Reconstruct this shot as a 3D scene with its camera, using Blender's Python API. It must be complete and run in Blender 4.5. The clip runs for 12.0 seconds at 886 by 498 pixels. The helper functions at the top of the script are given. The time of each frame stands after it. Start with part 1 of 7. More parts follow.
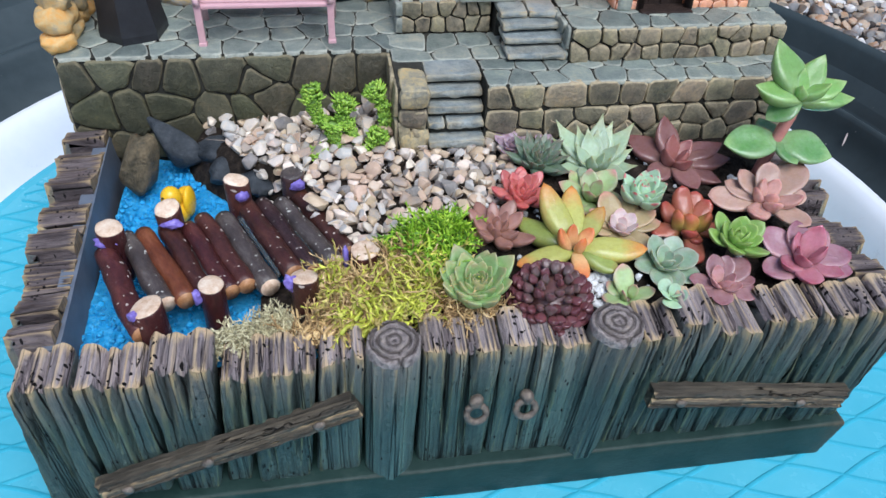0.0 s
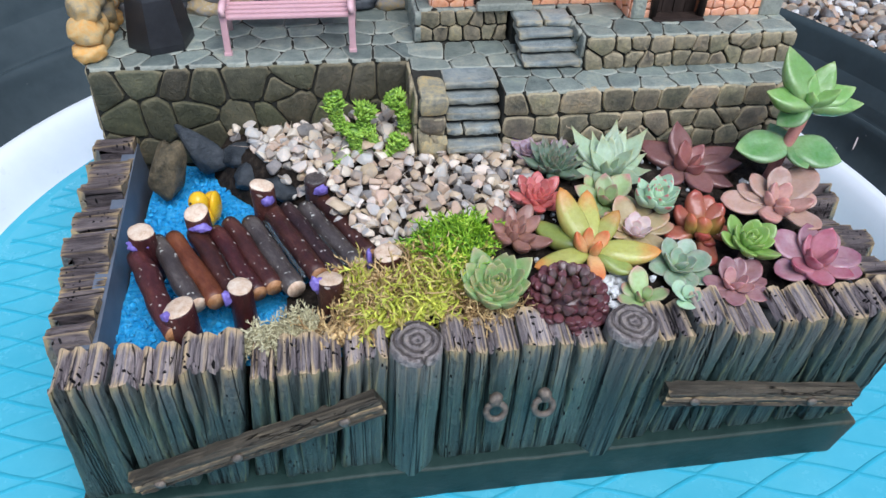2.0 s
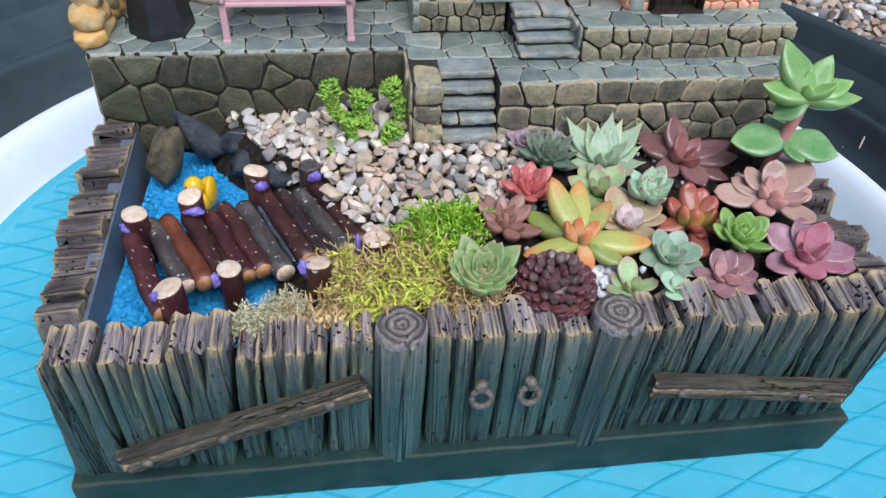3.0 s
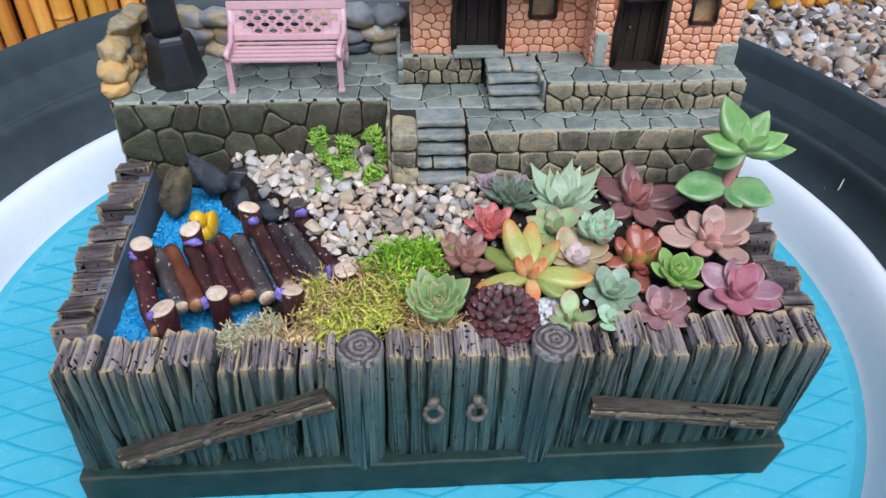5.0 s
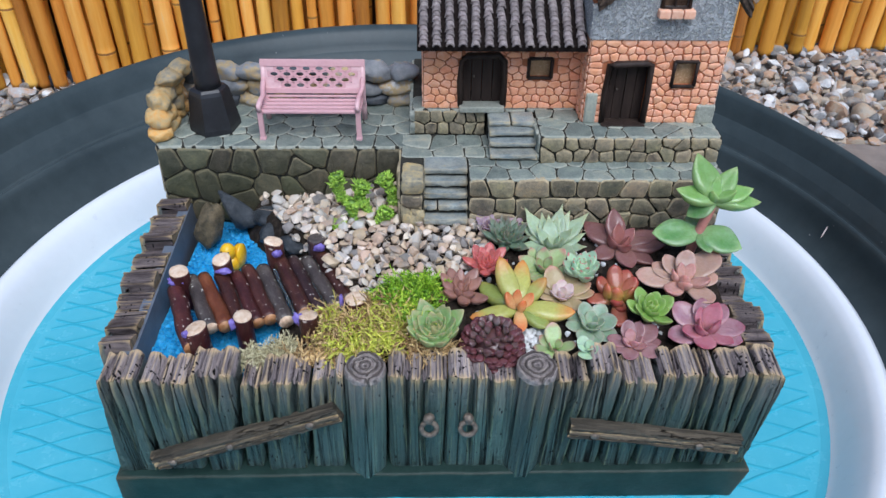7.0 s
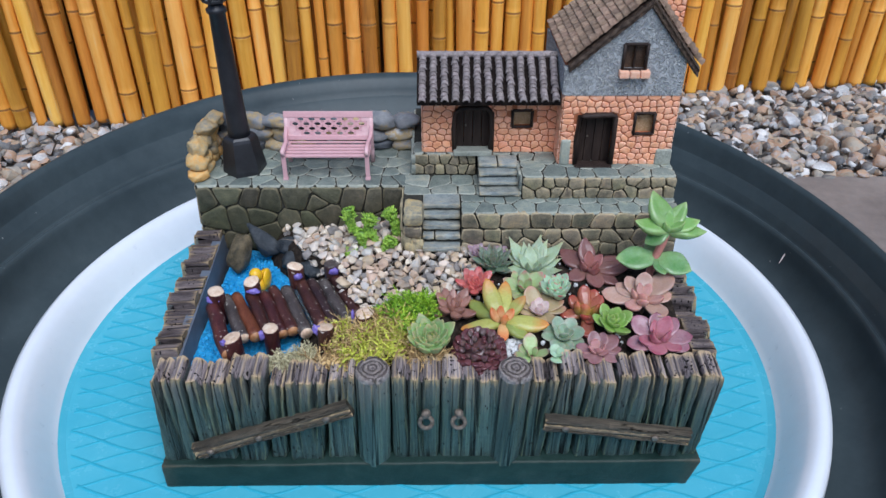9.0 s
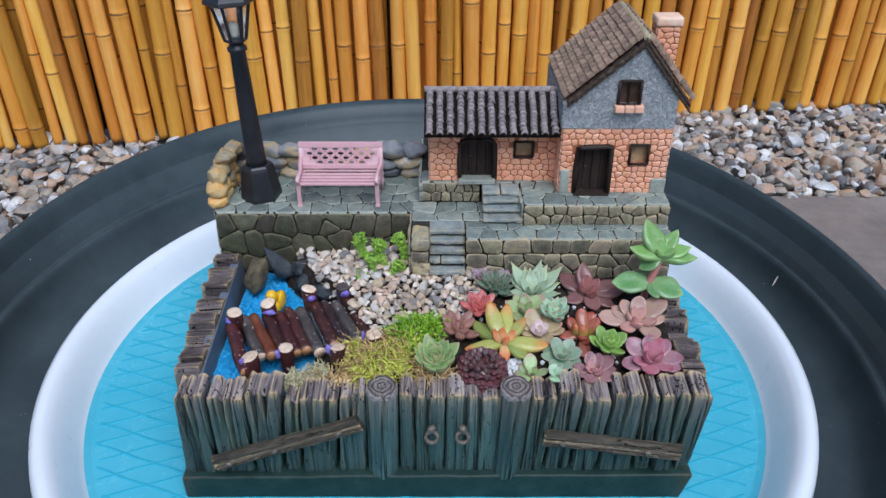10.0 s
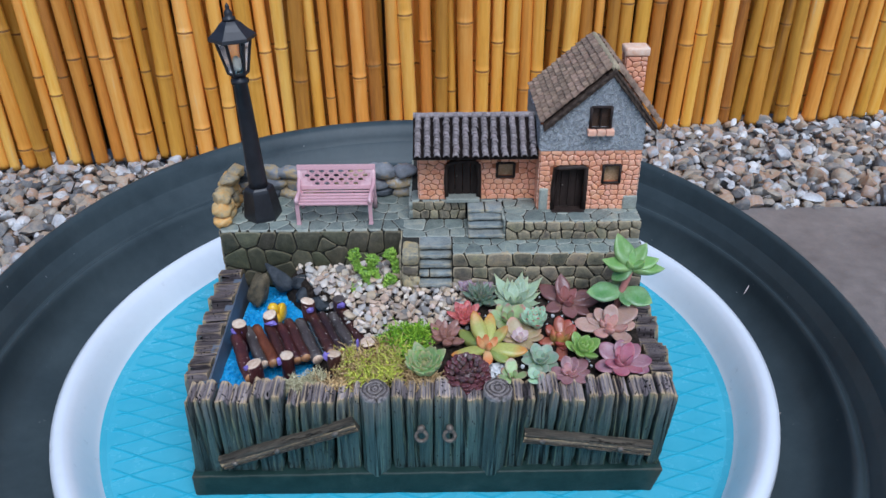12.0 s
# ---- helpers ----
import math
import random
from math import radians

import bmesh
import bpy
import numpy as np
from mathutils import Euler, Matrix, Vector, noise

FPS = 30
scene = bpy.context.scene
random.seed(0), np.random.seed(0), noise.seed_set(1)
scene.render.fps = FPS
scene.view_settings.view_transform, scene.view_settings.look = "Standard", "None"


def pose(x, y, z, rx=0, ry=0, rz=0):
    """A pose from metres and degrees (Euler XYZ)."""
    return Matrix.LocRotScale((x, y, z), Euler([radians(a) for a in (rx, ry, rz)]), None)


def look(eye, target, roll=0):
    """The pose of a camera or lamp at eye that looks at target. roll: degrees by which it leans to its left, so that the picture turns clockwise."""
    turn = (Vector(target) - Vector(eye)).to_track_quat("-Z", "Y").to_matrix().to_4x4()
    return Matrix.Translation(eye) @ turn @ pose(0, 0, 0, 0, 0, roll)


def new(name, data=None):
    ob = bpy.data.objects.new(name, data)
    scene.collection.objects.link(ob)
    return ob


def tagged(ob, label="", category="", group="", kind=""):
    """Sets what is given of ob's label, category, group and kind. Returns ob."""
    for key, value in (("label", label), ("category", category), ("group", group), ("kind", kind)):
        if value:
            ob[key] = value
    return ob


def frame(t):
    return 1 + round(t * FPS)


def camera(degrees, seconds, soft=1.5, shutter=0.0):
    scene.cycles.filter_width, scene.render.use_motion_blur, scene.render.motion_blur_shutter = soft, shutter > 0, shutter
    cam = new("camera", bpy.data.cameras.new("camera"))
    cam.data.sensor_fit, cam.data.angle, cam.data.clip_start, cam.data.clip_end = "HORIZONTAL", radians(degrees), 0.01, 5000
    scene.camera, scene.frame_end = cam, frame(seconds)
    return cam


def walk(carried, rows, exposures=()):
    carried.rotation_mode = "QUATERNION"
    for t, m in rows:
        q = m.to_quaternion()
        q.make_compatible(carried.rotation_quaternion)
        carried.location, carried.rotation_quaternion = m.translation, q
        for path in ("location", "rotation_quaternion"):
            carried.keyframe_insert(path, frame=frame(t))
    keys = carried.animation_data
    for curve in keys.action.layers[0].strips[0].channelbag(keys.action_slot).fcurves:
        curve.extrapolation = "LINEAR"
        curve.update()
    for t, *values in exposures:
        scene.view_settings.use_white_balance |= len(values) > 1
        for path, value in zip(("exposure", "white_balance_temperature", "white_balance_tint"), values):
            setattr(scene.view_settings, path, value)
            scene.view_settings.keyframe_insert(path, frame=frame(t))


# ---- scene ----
cam = camera(61.6, 12.0)
PATH = [
    (0, (-0.045, -0.154, 0.258), (0.241, 1.344, -1.036), 3.1),
    (0.5, (-0.047, -0.157, 0.259), (0.228, 1.342, -1.036), 2.9),
    (1, (-0.043, -0.161, 0.26), (0.216, 1.343, -1.033), 2.8),
    (1.5, (-0.046, -0.163, 0.262), (0.201, 1.348, -1.025), 2.5),
    (2, (-0.05, -0.16, 0.263), (0.212, 1.348, -1.024), 2.4),
    (2.5, (-0.049, -0.162, 0.261), (0.201, 1.349, -1.025), 2.7),
    (3, (-0.041, -0.165, 0.26), (0.18, 1.35, -1.027), 2.4),
    (5, (-0.011, -0.193, 0.285), (0.091, 1.376, -0.951), 0.7),
    (5.5, (-0.007, -0.199, 0.291), (0.086, 1.379, -0.934), 0.9),
    (6, (-0.008, -0.209, 0.3), (0.067, 1.381, -0.91), 0.7),
    (6.5, (-0.005, -0.214, 0.307), (0.05, 1.392, -0.884), 0.8),
    (7, (-0.002, -0.225, 0.311), (0.039, 1.398, -0.856), 0.8),
    (9, (0.004, -0.282, 0.346), (0.023, 1.39, -0.752), 0.2),
    (9.5, (0.007, -0.293, 0.354), (0.017, 1.388, -0.729), 0.1),
    (10, (0.005, -0.301, 0.365), (0.004, 1.393, -0.698), -0.0),
    (10.5, (0.008, -0.31, 0.375), (0.009, 1.391, -0.677), -0.2),
    (11, (0.011, -0.32, 0.383), (0.013, 1.386, -0.662), -0.4),
    (11.5, (0.013, -0.325, 0.386), (0.013, 1.387, -0.649), -0.7),
    (12, (0.013, -0.334, 0.386), (0.013, 1.379, -0.646), -0.6),
]
walk(cam, [(t, look(eye, target, roll)) for t, eye, target, roll in PATH], [(0, 0.25, 5820, 10), (6, 0.10, 5780, 10), (10, -0.06, 5640, 10), (12, -0.13, 5430, 10)])
# ---- light ----
world = bpy.data.worlds.new("world")
scene.world = world
world.use_nodes = True
wn = world.node_tree.nodes
sky = wn.new("ShaderNodeTexSky")
sky.sky_type, sky.sun_disc = "NISHITA", False
sky.sun_elevation, sky.sun_rotation = radians(60), radians(164)
wn["Background"].inputs["Strength"].default_value = 0.112
world.node_tree.links.new(sky.outputs[0], wn["Background"].inputs["Color"])
lamp_data = bpy.data.lights.new("sun", "SUN")
lamp_data.energy, lamp_data.angle, lamp_data.color = 3.0, radians(45), (1, 0.98, 0.95)
sun = new("sun", lamp_data)
sun.matrix_basis = look((0.22, -0.75, 1.36), (0, 0, 0))


# ---- materials ----
def ramp_node(nt, fac, stops):
    r = nt.nodes.new("ShaderNodeValToRGB")
    el = r.color_ramp.elements
    while len(el) < len(stops):
        el.new(0.5)
    for e, (p, c) in zip(el, stops):
        e.position, e.color = p, (*c, 1)
    nt.links.new(fac, r.inputs[0])
    return r.outputs[0]


def mixc(nt, fac, a, b, mode="MIX"):
    m = nt.nodes.new("ShaderNodeMix")
    m.data_type, m.blend_type = "RGBA", mode
    for sock, v in ((m.inputs[0], fac), (m.inputs[6], a), (m.inputs[7], b)):
        if hasattr(v, "is_linked"):
            nt.links.new(v, sock)
        else:
            sock.default_value = v if isinstance(v, (int, float)) else (*v, 1)
    return m.outputs[2]


def math_node(nt, op, a, b=0.0, clamp=False):
    m = nt.nodes.new("ShaderNodeMath")
    m.operation, m.use_clamp = op, clamp
    for sock, v in ((m.inputs[0], a), (m.inputs[1], b)):
        if hasattr(v, "is_linked"):
            nt.links.new(v, sock)
        else:
            sock.default_value = v
    return m.outputs[0]


def noise_node(nt, vec, scale, detail=4.0, rough=0.6):
    n = nt.nodes.new("ShaderNodeTexNoise")
    n.inputs["Scale"].default_value, n.inputs["Detail"].default_value, n.inputs["Roughness"].default_value = scale, detail, rough
    nt.links.new(vec, n.inputs["Vector"])
    return n.outputs["Fac"]


def coords(nt, stretch=(1, 1, 1), local=False):
    m = nt.nodes.new("ShaderNodeMapping")
    m.inputs["Scale"].default_value = stretch
    if local:
        src = nt.nodes.new("ShaderNodeTexCoord").outputs["Object"]
    else:
        src = nt.nodes.new("ShaderNodeNewGeometry").outputs["Position"]
    nt.links.new(src, m.inputs["Vector"])
    return m.outputs[0]


def surface(name, stops, scale, rough=0.7, bump=0.3, bscale=None, stretch=(1, 1, 1), vary=0.0, island=False, hue=0.0,
            local=False, metal=0.0, wear=None, speck=None, spec=0.5, dist=0.0006, sss=0.0, coat=0.0, tint=None):
    """A surface with two scales of colour, relief, piece-by-piece variation, pale worn edges and specks."""
    m = bpy.data.materials.new(name)
    m.use_nodes = True
    nt = m.node_tree
    bs = nt.nodes["Principled BSDF"]
    vec = coords(nt, stretch, local)
    big, fine = noise_node(nt, vec, scale, 5), noise_node(nt, vec, scale * 5.3, 6, 0.7)
    both = math_node(nt, "ADD", math_node(nt, "MULTIPLY", big, 0.6), math_node(nt, "MULTIPLY", fine, 0.4))
    both = math_node(nt, "MULTIPLY_ADD", both, 1.9)
    both.node.inputs[2].default_value = -0.45
    rnd = None
    if vary or hue:
        rnd = nt.nodes.new("ShaderNodeNewGeometry").outputs["Random Per Island"] if island else nt.nodes.new("ShaderNodeObjectInfo").outputs["Random"]
    if rnd is not None and tint:
        both = math_node(nt, "ADD", math_node(nt, "MULTIPLY", both, 1 - tint), math_node(nt, "MULTIPLY", rnd, tint))
    col = ramp_node(nt, both, stops)
    if rnd is not None:
        h = nt.nodes.new("ShaderNodeHueSaturation")
        nt.links.new(col, h.inputs["Color"])
        v = math_node(nt, "MULTIPLY_ADD", rnd, 2 * vary)
        v.node.inputs[2].default_value = 1 - vary
        nt.links.new(v, h.inputs["Value"])
        other = math_node(nt, "FRACT", math_node(nt, "MULTIPLY", rnd, 17.3))
        hv = math_node(nt, "MULTIPLY_ADD", other, 2 * hue)
        hv.node.inputs[2].default_value = 0.5 - hue
        nt.links.new(hv, h.inputs["Hue"])
        col = h.outputs[0]
    if wear:
        point = nt.nodes.new("ShaderNodeNewGeometry").outputs["Pointiness"]
        edge = math_node(nt, "MULTIPLY_ADD", point, wear[1], True)
        edge.node.inputs[2].default_value = -wear[1] * wear[2]
        edge = math_node(nt, "MULTIPLY", edge, math_node(nt, "MULTIPLY", fine, 1.5, True))
        col = mixc(nt, edge, col, wear[0])
    if speck:
        n = noise_node(nt, coords(nt, (1, 1, 1), local), speck[1], 1, 0.5)
        s = math_node(nt, "MULTIPLY_ADD", n, 25, True)
        s.node.inputs[2].default_value = -25 * speck[2]
        col = mixc(nt, s, col, speck[0])
    nt.links.new(col, bs.inputs["Base Color"])
    rr = math_node(nt, "MULTIPLY_ADD", fine, 0.3)
    rr.node.inputs[2].default_value = rough - 0.15
    nt.links.new(rr, bs.inputs["Roughness"])
    bs.inputs["Metallic"].default_value = metal
    bs.inputs["Specular IOR Level"].default_value = spec
    bs.inputs["Coat Weight"].default_value = coat
    if sss:
        bs.inputs["Subsurface Weight"].default_value = sss
        bs.inputs["Subsurface Radius"].default_value = (0.002, 0.0015, 0.0008)
        bs.inputs["Subsurface Scale"].default_value = 1.0
    if bump:
        b = nt.nodes.new("ShaderNodeBump")
        b.inputs["Strength"].default_value, b.inputs["Distance"].default_value = bump, dist
        lumps = noise_node(nt, coords(nt, (1, 1, 1), local), (bscale or scale * 4) * 0.2, 4, 0.6)
        nt.links.new(math_node(nt, "ADD", noise_node(nt, vec, bscale or scale * 4, 6, 0.7), math_node(nt, "MULTIPLY", lumps, 1.2)), b.inputs["Height"])
        nt.links.new(b.outputs[0], bs.inputs["Normal"])
    return m


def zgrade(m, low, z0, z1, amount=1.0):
    """Multiplies a piece's lower part by a colour, up to a ragged limit."""
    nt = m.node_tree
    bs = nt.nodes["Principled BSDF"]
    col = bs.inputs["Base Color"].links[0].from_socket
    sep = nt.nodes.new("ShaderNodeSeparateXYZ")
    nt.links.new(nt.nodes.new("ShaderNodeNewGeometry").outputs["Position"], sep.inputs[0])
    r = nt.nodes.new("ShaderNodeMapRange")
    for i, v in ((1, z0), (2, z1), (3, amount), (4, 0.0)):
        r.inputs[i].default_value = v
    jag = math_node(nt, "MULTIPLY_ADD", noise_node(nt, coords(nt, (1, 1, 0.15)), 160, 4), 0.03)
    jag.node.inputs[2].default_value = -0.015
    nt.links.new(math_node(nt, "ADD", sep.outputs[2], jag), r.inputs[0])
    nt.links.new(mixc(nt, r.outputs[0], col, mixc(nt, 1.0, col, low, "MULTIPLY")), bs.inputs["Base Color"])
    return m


WOODB = surface("painted_plank", [(0.18, (0.05, 0.048, 0.045)), (0.36, (0.165, 0.158, 0.147)), (0.55, (0.26, 0.244, 0.216)), (0.78, (0.39, 0.345, 0.275)), (0.97, (0.60, 0.49, 0.33))], 420, 0.48, 1.0, 2200,
                (1, 0.05, 0.016), 0.2, local=True, wear=((0.68, 0.46, 0.23), 20, 0.515), hue=0.02, dist=0.0012, spec=0.2)
WOODT = surface("weathered_top", [(0.28, (0.026, 0.019, 0.019)), (0.42, (0.20, 0.165, 0.165)), (0.6, (0.40, 0.335, 0.325)), (0.8, (0.56, 0.46, 0.37)), (1.0, (0.76, 0.60, 0.38))], 420, 0.48, 1.0, 2200,
                (1, 0.05, 0.1), 0.25, wear=((0.78, 0.57, 0.32), 24, 0.512), dist=0.0012, spec=0.2)
WOODR = surface("sawn_post_end", [(0.2, (0.13, 0.105, 0.10)), (0.42, (0.31, 0.262, 0.245)), (0.6, (0.44, 0.375, 0.34)), (0.8, (0.56, 0.47, 0.38)), (1.0, (0.72, 0.57, 0.38))], 300, 0.5, 1.0, 1500, local=True, dist=0.001, spec=0.2)
WOODS = surface("weathered_side_top", [(0.22, (0.024, 0.018, 0.017)), (0.42, (0.09, 0.070, 0.068)), (0.62, (0.18, 0.145, 0.138)), (0.82, (0.29, 0.225, 0.175)), (1.0, (0.48, 0.35, 0.2))], 170, 0.5, 1.0, 1300,
                (0.12, 1, 0.6), 0.25, wear=((0.62, 0.44, 0.22), 12, 0.525), dist=0.0012, spec=0.2)
BRACE = surface("brace_wood", [(0.15, (0.014, 0.012, 0.009)), (0.38, (0.062, 0.053, 0.040)), (0.6, (0.14, 0.115, 0.082)), (0.88, (0.40, 0.31, 0.19))], 300, 0.48, 1.0, 1400, (0.045, 1, 1), 0.1,
                wear=((0.70, 0.50, 0.27), 20, 0.508), dist=0.001, local=True, spec=0.2)
PLINTH = surface("plinth_green", [(0.2, (0.009, 0.024, 0.020)), (0.6, (0.018, 0.040, 0.034)), (1.0, (0.04, 0.062, 0.052))], 60, 0.45, 0.5, 400, vary=0.05, spec=0.22, wear=((0.24, 0.16, 0.09), 10, 0.545))
LINER = surface("slate_liner", [(0.2, (0.085, 0.10, 0.128)), (0.5, (0.125, 0.145, 0.178)), (0.9, (0.175, 0.198, 0.235))], 60, 0.5, 0.15, 300)
IRON = surface("rusty_iron", [(0.2, (0.06, 0.05, 0.042)), (0.6, (0.19, 0.15, 0.115)), (1.0, (0.38, 0.30, 0.21))], 500, 0.45, 0.6, 1500, metal=0.2)
STONE = surface("grey_flagstone", [(0.10, (0.08, 0.098, 0.085)), (0.38, (0.175, 0.205, 0.182)), (0.62, (0.26, 0.288, 0.245)), (0.84, (0.41, 0.39, 0.275)), (1.0, (0.58, 0.53, 0.41))], 130, 0.45, 0.9, 700,
                vary=0.14, hue=0.03, wear=((0.60, 0.58, 0.47), 12, 0.524), tint=0.2, dist=0.0009, spec=0.2)
STONEW = surface("brown_wall_stone", [(0.12, (0.05, 0.05, 0.042)), (0.38, (0.125, 0.117, 0.088)), (0.60, (0.22, 0.19, 0.128)), (0.82, (0.38, 0.29, 0.145)), (1.0, (0.56, 0.45, 0.27))], 150, 0.5, 0.9, 800,
                 vary=0.22, hue=0.03, wear=((0.62, 0.50, 0.31), 15, 0.518), tint=0.2, dist=0.0009, spec=0.2)
# browner than STONEW, with the recessed left wall's shade mixed into its colour
STONED = surface("shaded_umber_wall_stone", [(0.12, (0.044, 0.043, 0.030)), (0.38, (0.092, 0.088, 0.060)), (0.62, (0.142, 0.130, 0.085)), (0.82, (0.225, 0.182, 0.102)), (1.0, (0.38, 0.29, 0.155))], 150, 0.5, 0.9, 800,
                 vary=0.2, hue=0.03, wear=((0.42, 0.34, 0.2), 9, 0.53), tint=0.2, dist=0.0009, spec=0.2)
STEPS = surface("ochre_edged_step", [(0.10, (0.10, 0.12, 0.12)), (0.4, (0.21, 0.245, 0.245)), (0.66, (0.32, 0.35, 0.335)), (0.84, (0.46, 0.37, 0.20)), (1.0, (0.60, 0.50, 0.32))], 110, 0.4, 0.8, 800, vary=0.12, wear=((0.60, 0.46, 0.24), 12, 0.526), dist=0.0009, spec=0.3)
NEWEL = surface("ochre_newel_stone", [(0.15, (0.14, 0.14, 0.12)), (0.38, (0.30, 0.28, 0.21)), (0.56, (0.48, 0.39, 0.22)), (0.76, (0.60, 0.42, 0.17)), (1.0, (0.74, 0.62, 0.40))], 110, 0.5, 0.9, 800, wear=((0.7, 0.55, 0.3), 14, 0.52), dist=0.0009, spec=0.2)
# mortar of the joints, also the dark colour of the steps' shaded recesses
MORTAR = surface("dark_mortar_and_riser_shade", [(0.2, (0.018, 0.018, 0.014)), (0.8, (0.055, 0.052, 0.042))], 300, 0.8, 0.4, spec=0.2)
BOULDER = surface("boulder", [(0.1, (0.05, 0.055, 0.065)), (0.34, (0.13, 0.14, 0.155)), (0.56, (0.25, 0.255, 0.26)), (0.68, (0.42, 0.30, 0.14)), (0.78, (0.46, 0.45, 0.42)), (1.0, (0.66, 0.65, 0.62))], 70, 0.5, 0.5, 700,
                  vary=0.25, tint=0.45, spec=0.2)
BOULDERO = surface("ochre_boulder", [(0.1, (0.14, 0.13, 0.12)), (0.28, (0.36, 0.31, 0.22)), (0.44, (0.60, 0.42, 0.19)), (0.62, (0.66, 0.34, 0.09)), (0.78, (0.66, 0.57, 0.42)), (1.0, (0.78, 0.74, 0.66))], 90, 0.5, 0.6, 700,
                   vary=0.15, tint=0.3, spec=0.2)
BRICK = surface("orange_stone", [(0.10, (0.70, 0.26, 0.125)), (0.36, (0.86, 0.375, 0.195)), (0.70, (0.92, 0.49, 0.315)), (1.0, (0.96, 0.74, 0.61))], 140, 0.5, 0.7, 900, vary=0.08, hue=0.005,
                wear=((0.95, 0.77, 0.64), 10, 0.53), spec=0.2)
BRICKM = surface("rust_mortar", [(0.2, (0.34, 0.105, 0.045)), (0.8, (0.56, 0.21, 0.10))], 300, 0.8, 0.4, spec=0.2)
PLASTER = surface("grey_plaster", [(0.22, (0.22, 0.23, 0.24)), (0.5, (0.36, 0.372, 0.38)), (0.8, (0.58, 0.59, 0.59))], 520, 0.6, 0.6, 1000, dist=0.002, spec=0.2)
TILE = surface("brown_tile", [(0.1, (0.035, 0.024, 0.021)), (0.38, (0.14, 0.108, 0.104)), (0.66, (0.28, 0.228, 0.22)), (1.0, (0.60, 0.52, 0.49))], 620, 0.45, 0.9, 1800, vary=0.32, hue=0.015,
               wear=((0.55, 0.48, 0.45), 9, 0.53), tint=0.2, dist=0.001, spec=0.2)
TILEB = surface("dark_brown_tile", [(0.1, (0.045, 0.025, 0.016)), (0.38, (0.165, 0.098, 0.063)), (0.68, (0.34, 0.22, 0.15)), (1.0, (0.64, 0.49, 0.37))], 420, 0.45, 0.7, 1400, vary=0.32, hue=0.01, tint=0.2, dist=0.001, spec=0.2, wear=((0.50, 0.38, 0.28), 8, 0.53))
ROOFBED = surface("dark_roof_bed", [(0.3, (0.008, 0.005, 0.004)), (0.7, (0.028, 0.018, 0.015)), (1.0, (0.09, 0.06, 0.045))], 500, 0.6, 1.0, 900, dist=0.002, spec=0.2)
BARGE = surface("brown_bargeboard", [(0.25, (0.022, 0.014, 0.010)), (0.5, (0.075, 0.05, 0.036)), (0.75, (0.16, 0.115, 0.08)), (1.0, (0.38, 0.29, 0.2))], 330, 0.5, 1.0, 1100, vary=0.1, dist=0.0012, spec=0.2)
DARKWOOD = surface("dark_door_wood", [(0.2, (0.016, 0.011, 0.009)), (0.7, (0.045, 0.03, 0.024)), (1.0, (0.09, 0.06, 0.045))], 200, 0.5, 0.5, 900, (1, 1, 0.15), vary=0.1, spec=0.2)
PANE = surface("cottage_pane", [(0.2, (0.28, 0.16, 0.07)), (0.6, (0.5, 0.32, 0.17)), (1.0, (0.68, 0.55, 0.42))], 150, 0.25, 0.1)
PANED = surface("dark_pane", [(0.2, (0.03, 0.018, 0.012)), (0.6, (0.09, 0.05, 0.03)), (1.0, (0.26, 0.15, 0.08))], 260, 0.3, 0.2)
PINK = surface("pink_plastic", [(0.2, (0.58, 0.31, 0.33)), (0.8, (0.67, 0.37, 0.39)), (1.0, (0.74, 0.46, 0.47))], 90, 0.4, 0.15, 900, wear=((0.8, 0.56, 0.56), 8, 0.53), spec=0.3)
BLACK = surface("black_plastic", [(0.2, (0.010, 0.010, 0.012)), (1.0, (0.028, 0.028, 0.032))], 120, 0.42, 0.15, 900)
CREAM = surface("lamp_bulb", [(0.2, (0.65, 0.6, 0.5)), (1.0, (0.8, 0.76, 0.65))], 90, 0.3, 0.0)
RUBBER = surface("charcoal_plastic", [(0.2, (0.034, 0.046, 0.05)), (0.6, (0.05, 0.066, 0.07)), (1.0, (0.068, 0.086, 0.09))], 14, 0.4, 0.1, 1500, spec=0.25, speck=((0.35, 0.35, 0.33), 300, 0.8), dist=0.0003)
SCUFF = surface("pale_scuff", [(0.2, (0.34, 0.27, 0.25)), (1.0, (0.6, 0.52, 0.48))], 200, 0.6, 0.2, 800)
TEAL = surface("turquoise_enamel", [(0.2, (0.075, 0.41, 0.53)), (0.6, (0.10, 0.455, 0.575)), (1.0, (0.135, 0.51, 0.62))], 12, 0.25, 0.05, 300, coat=0.2)
# darker than TEAL: the embossed lines' recess shadow is in their colour
TEALD = surface("shaded_turquoise_line", [(0.2, (0.040, 0.34, 0.46)), (1.0, (0.065, 0.41, 0.53))], 60, 0.6, 0.05, 300, spec=0.2)
SILVER = surface("white_enamel_rim", [(0.2, (0.76, 0.79, 0.82)), (0.8, (0.82, 0.85, 0.88)), (1.0, (0.86, 0.88, 0.9))], 18, 0.32, 0.0, 300, coat=0.3)
SOIL = surface("dark_soil", [(0.2, (0.010, 0.008, 0.006)), (0.5, (0.032, 0.023, 0.017)), (0.8, (0.08, 0.058, 0.042)), (1.0, (0.18, 0.14, 0.11))], 320, 0.85, 1.0, 600, dist=0.002, spec=0.2)
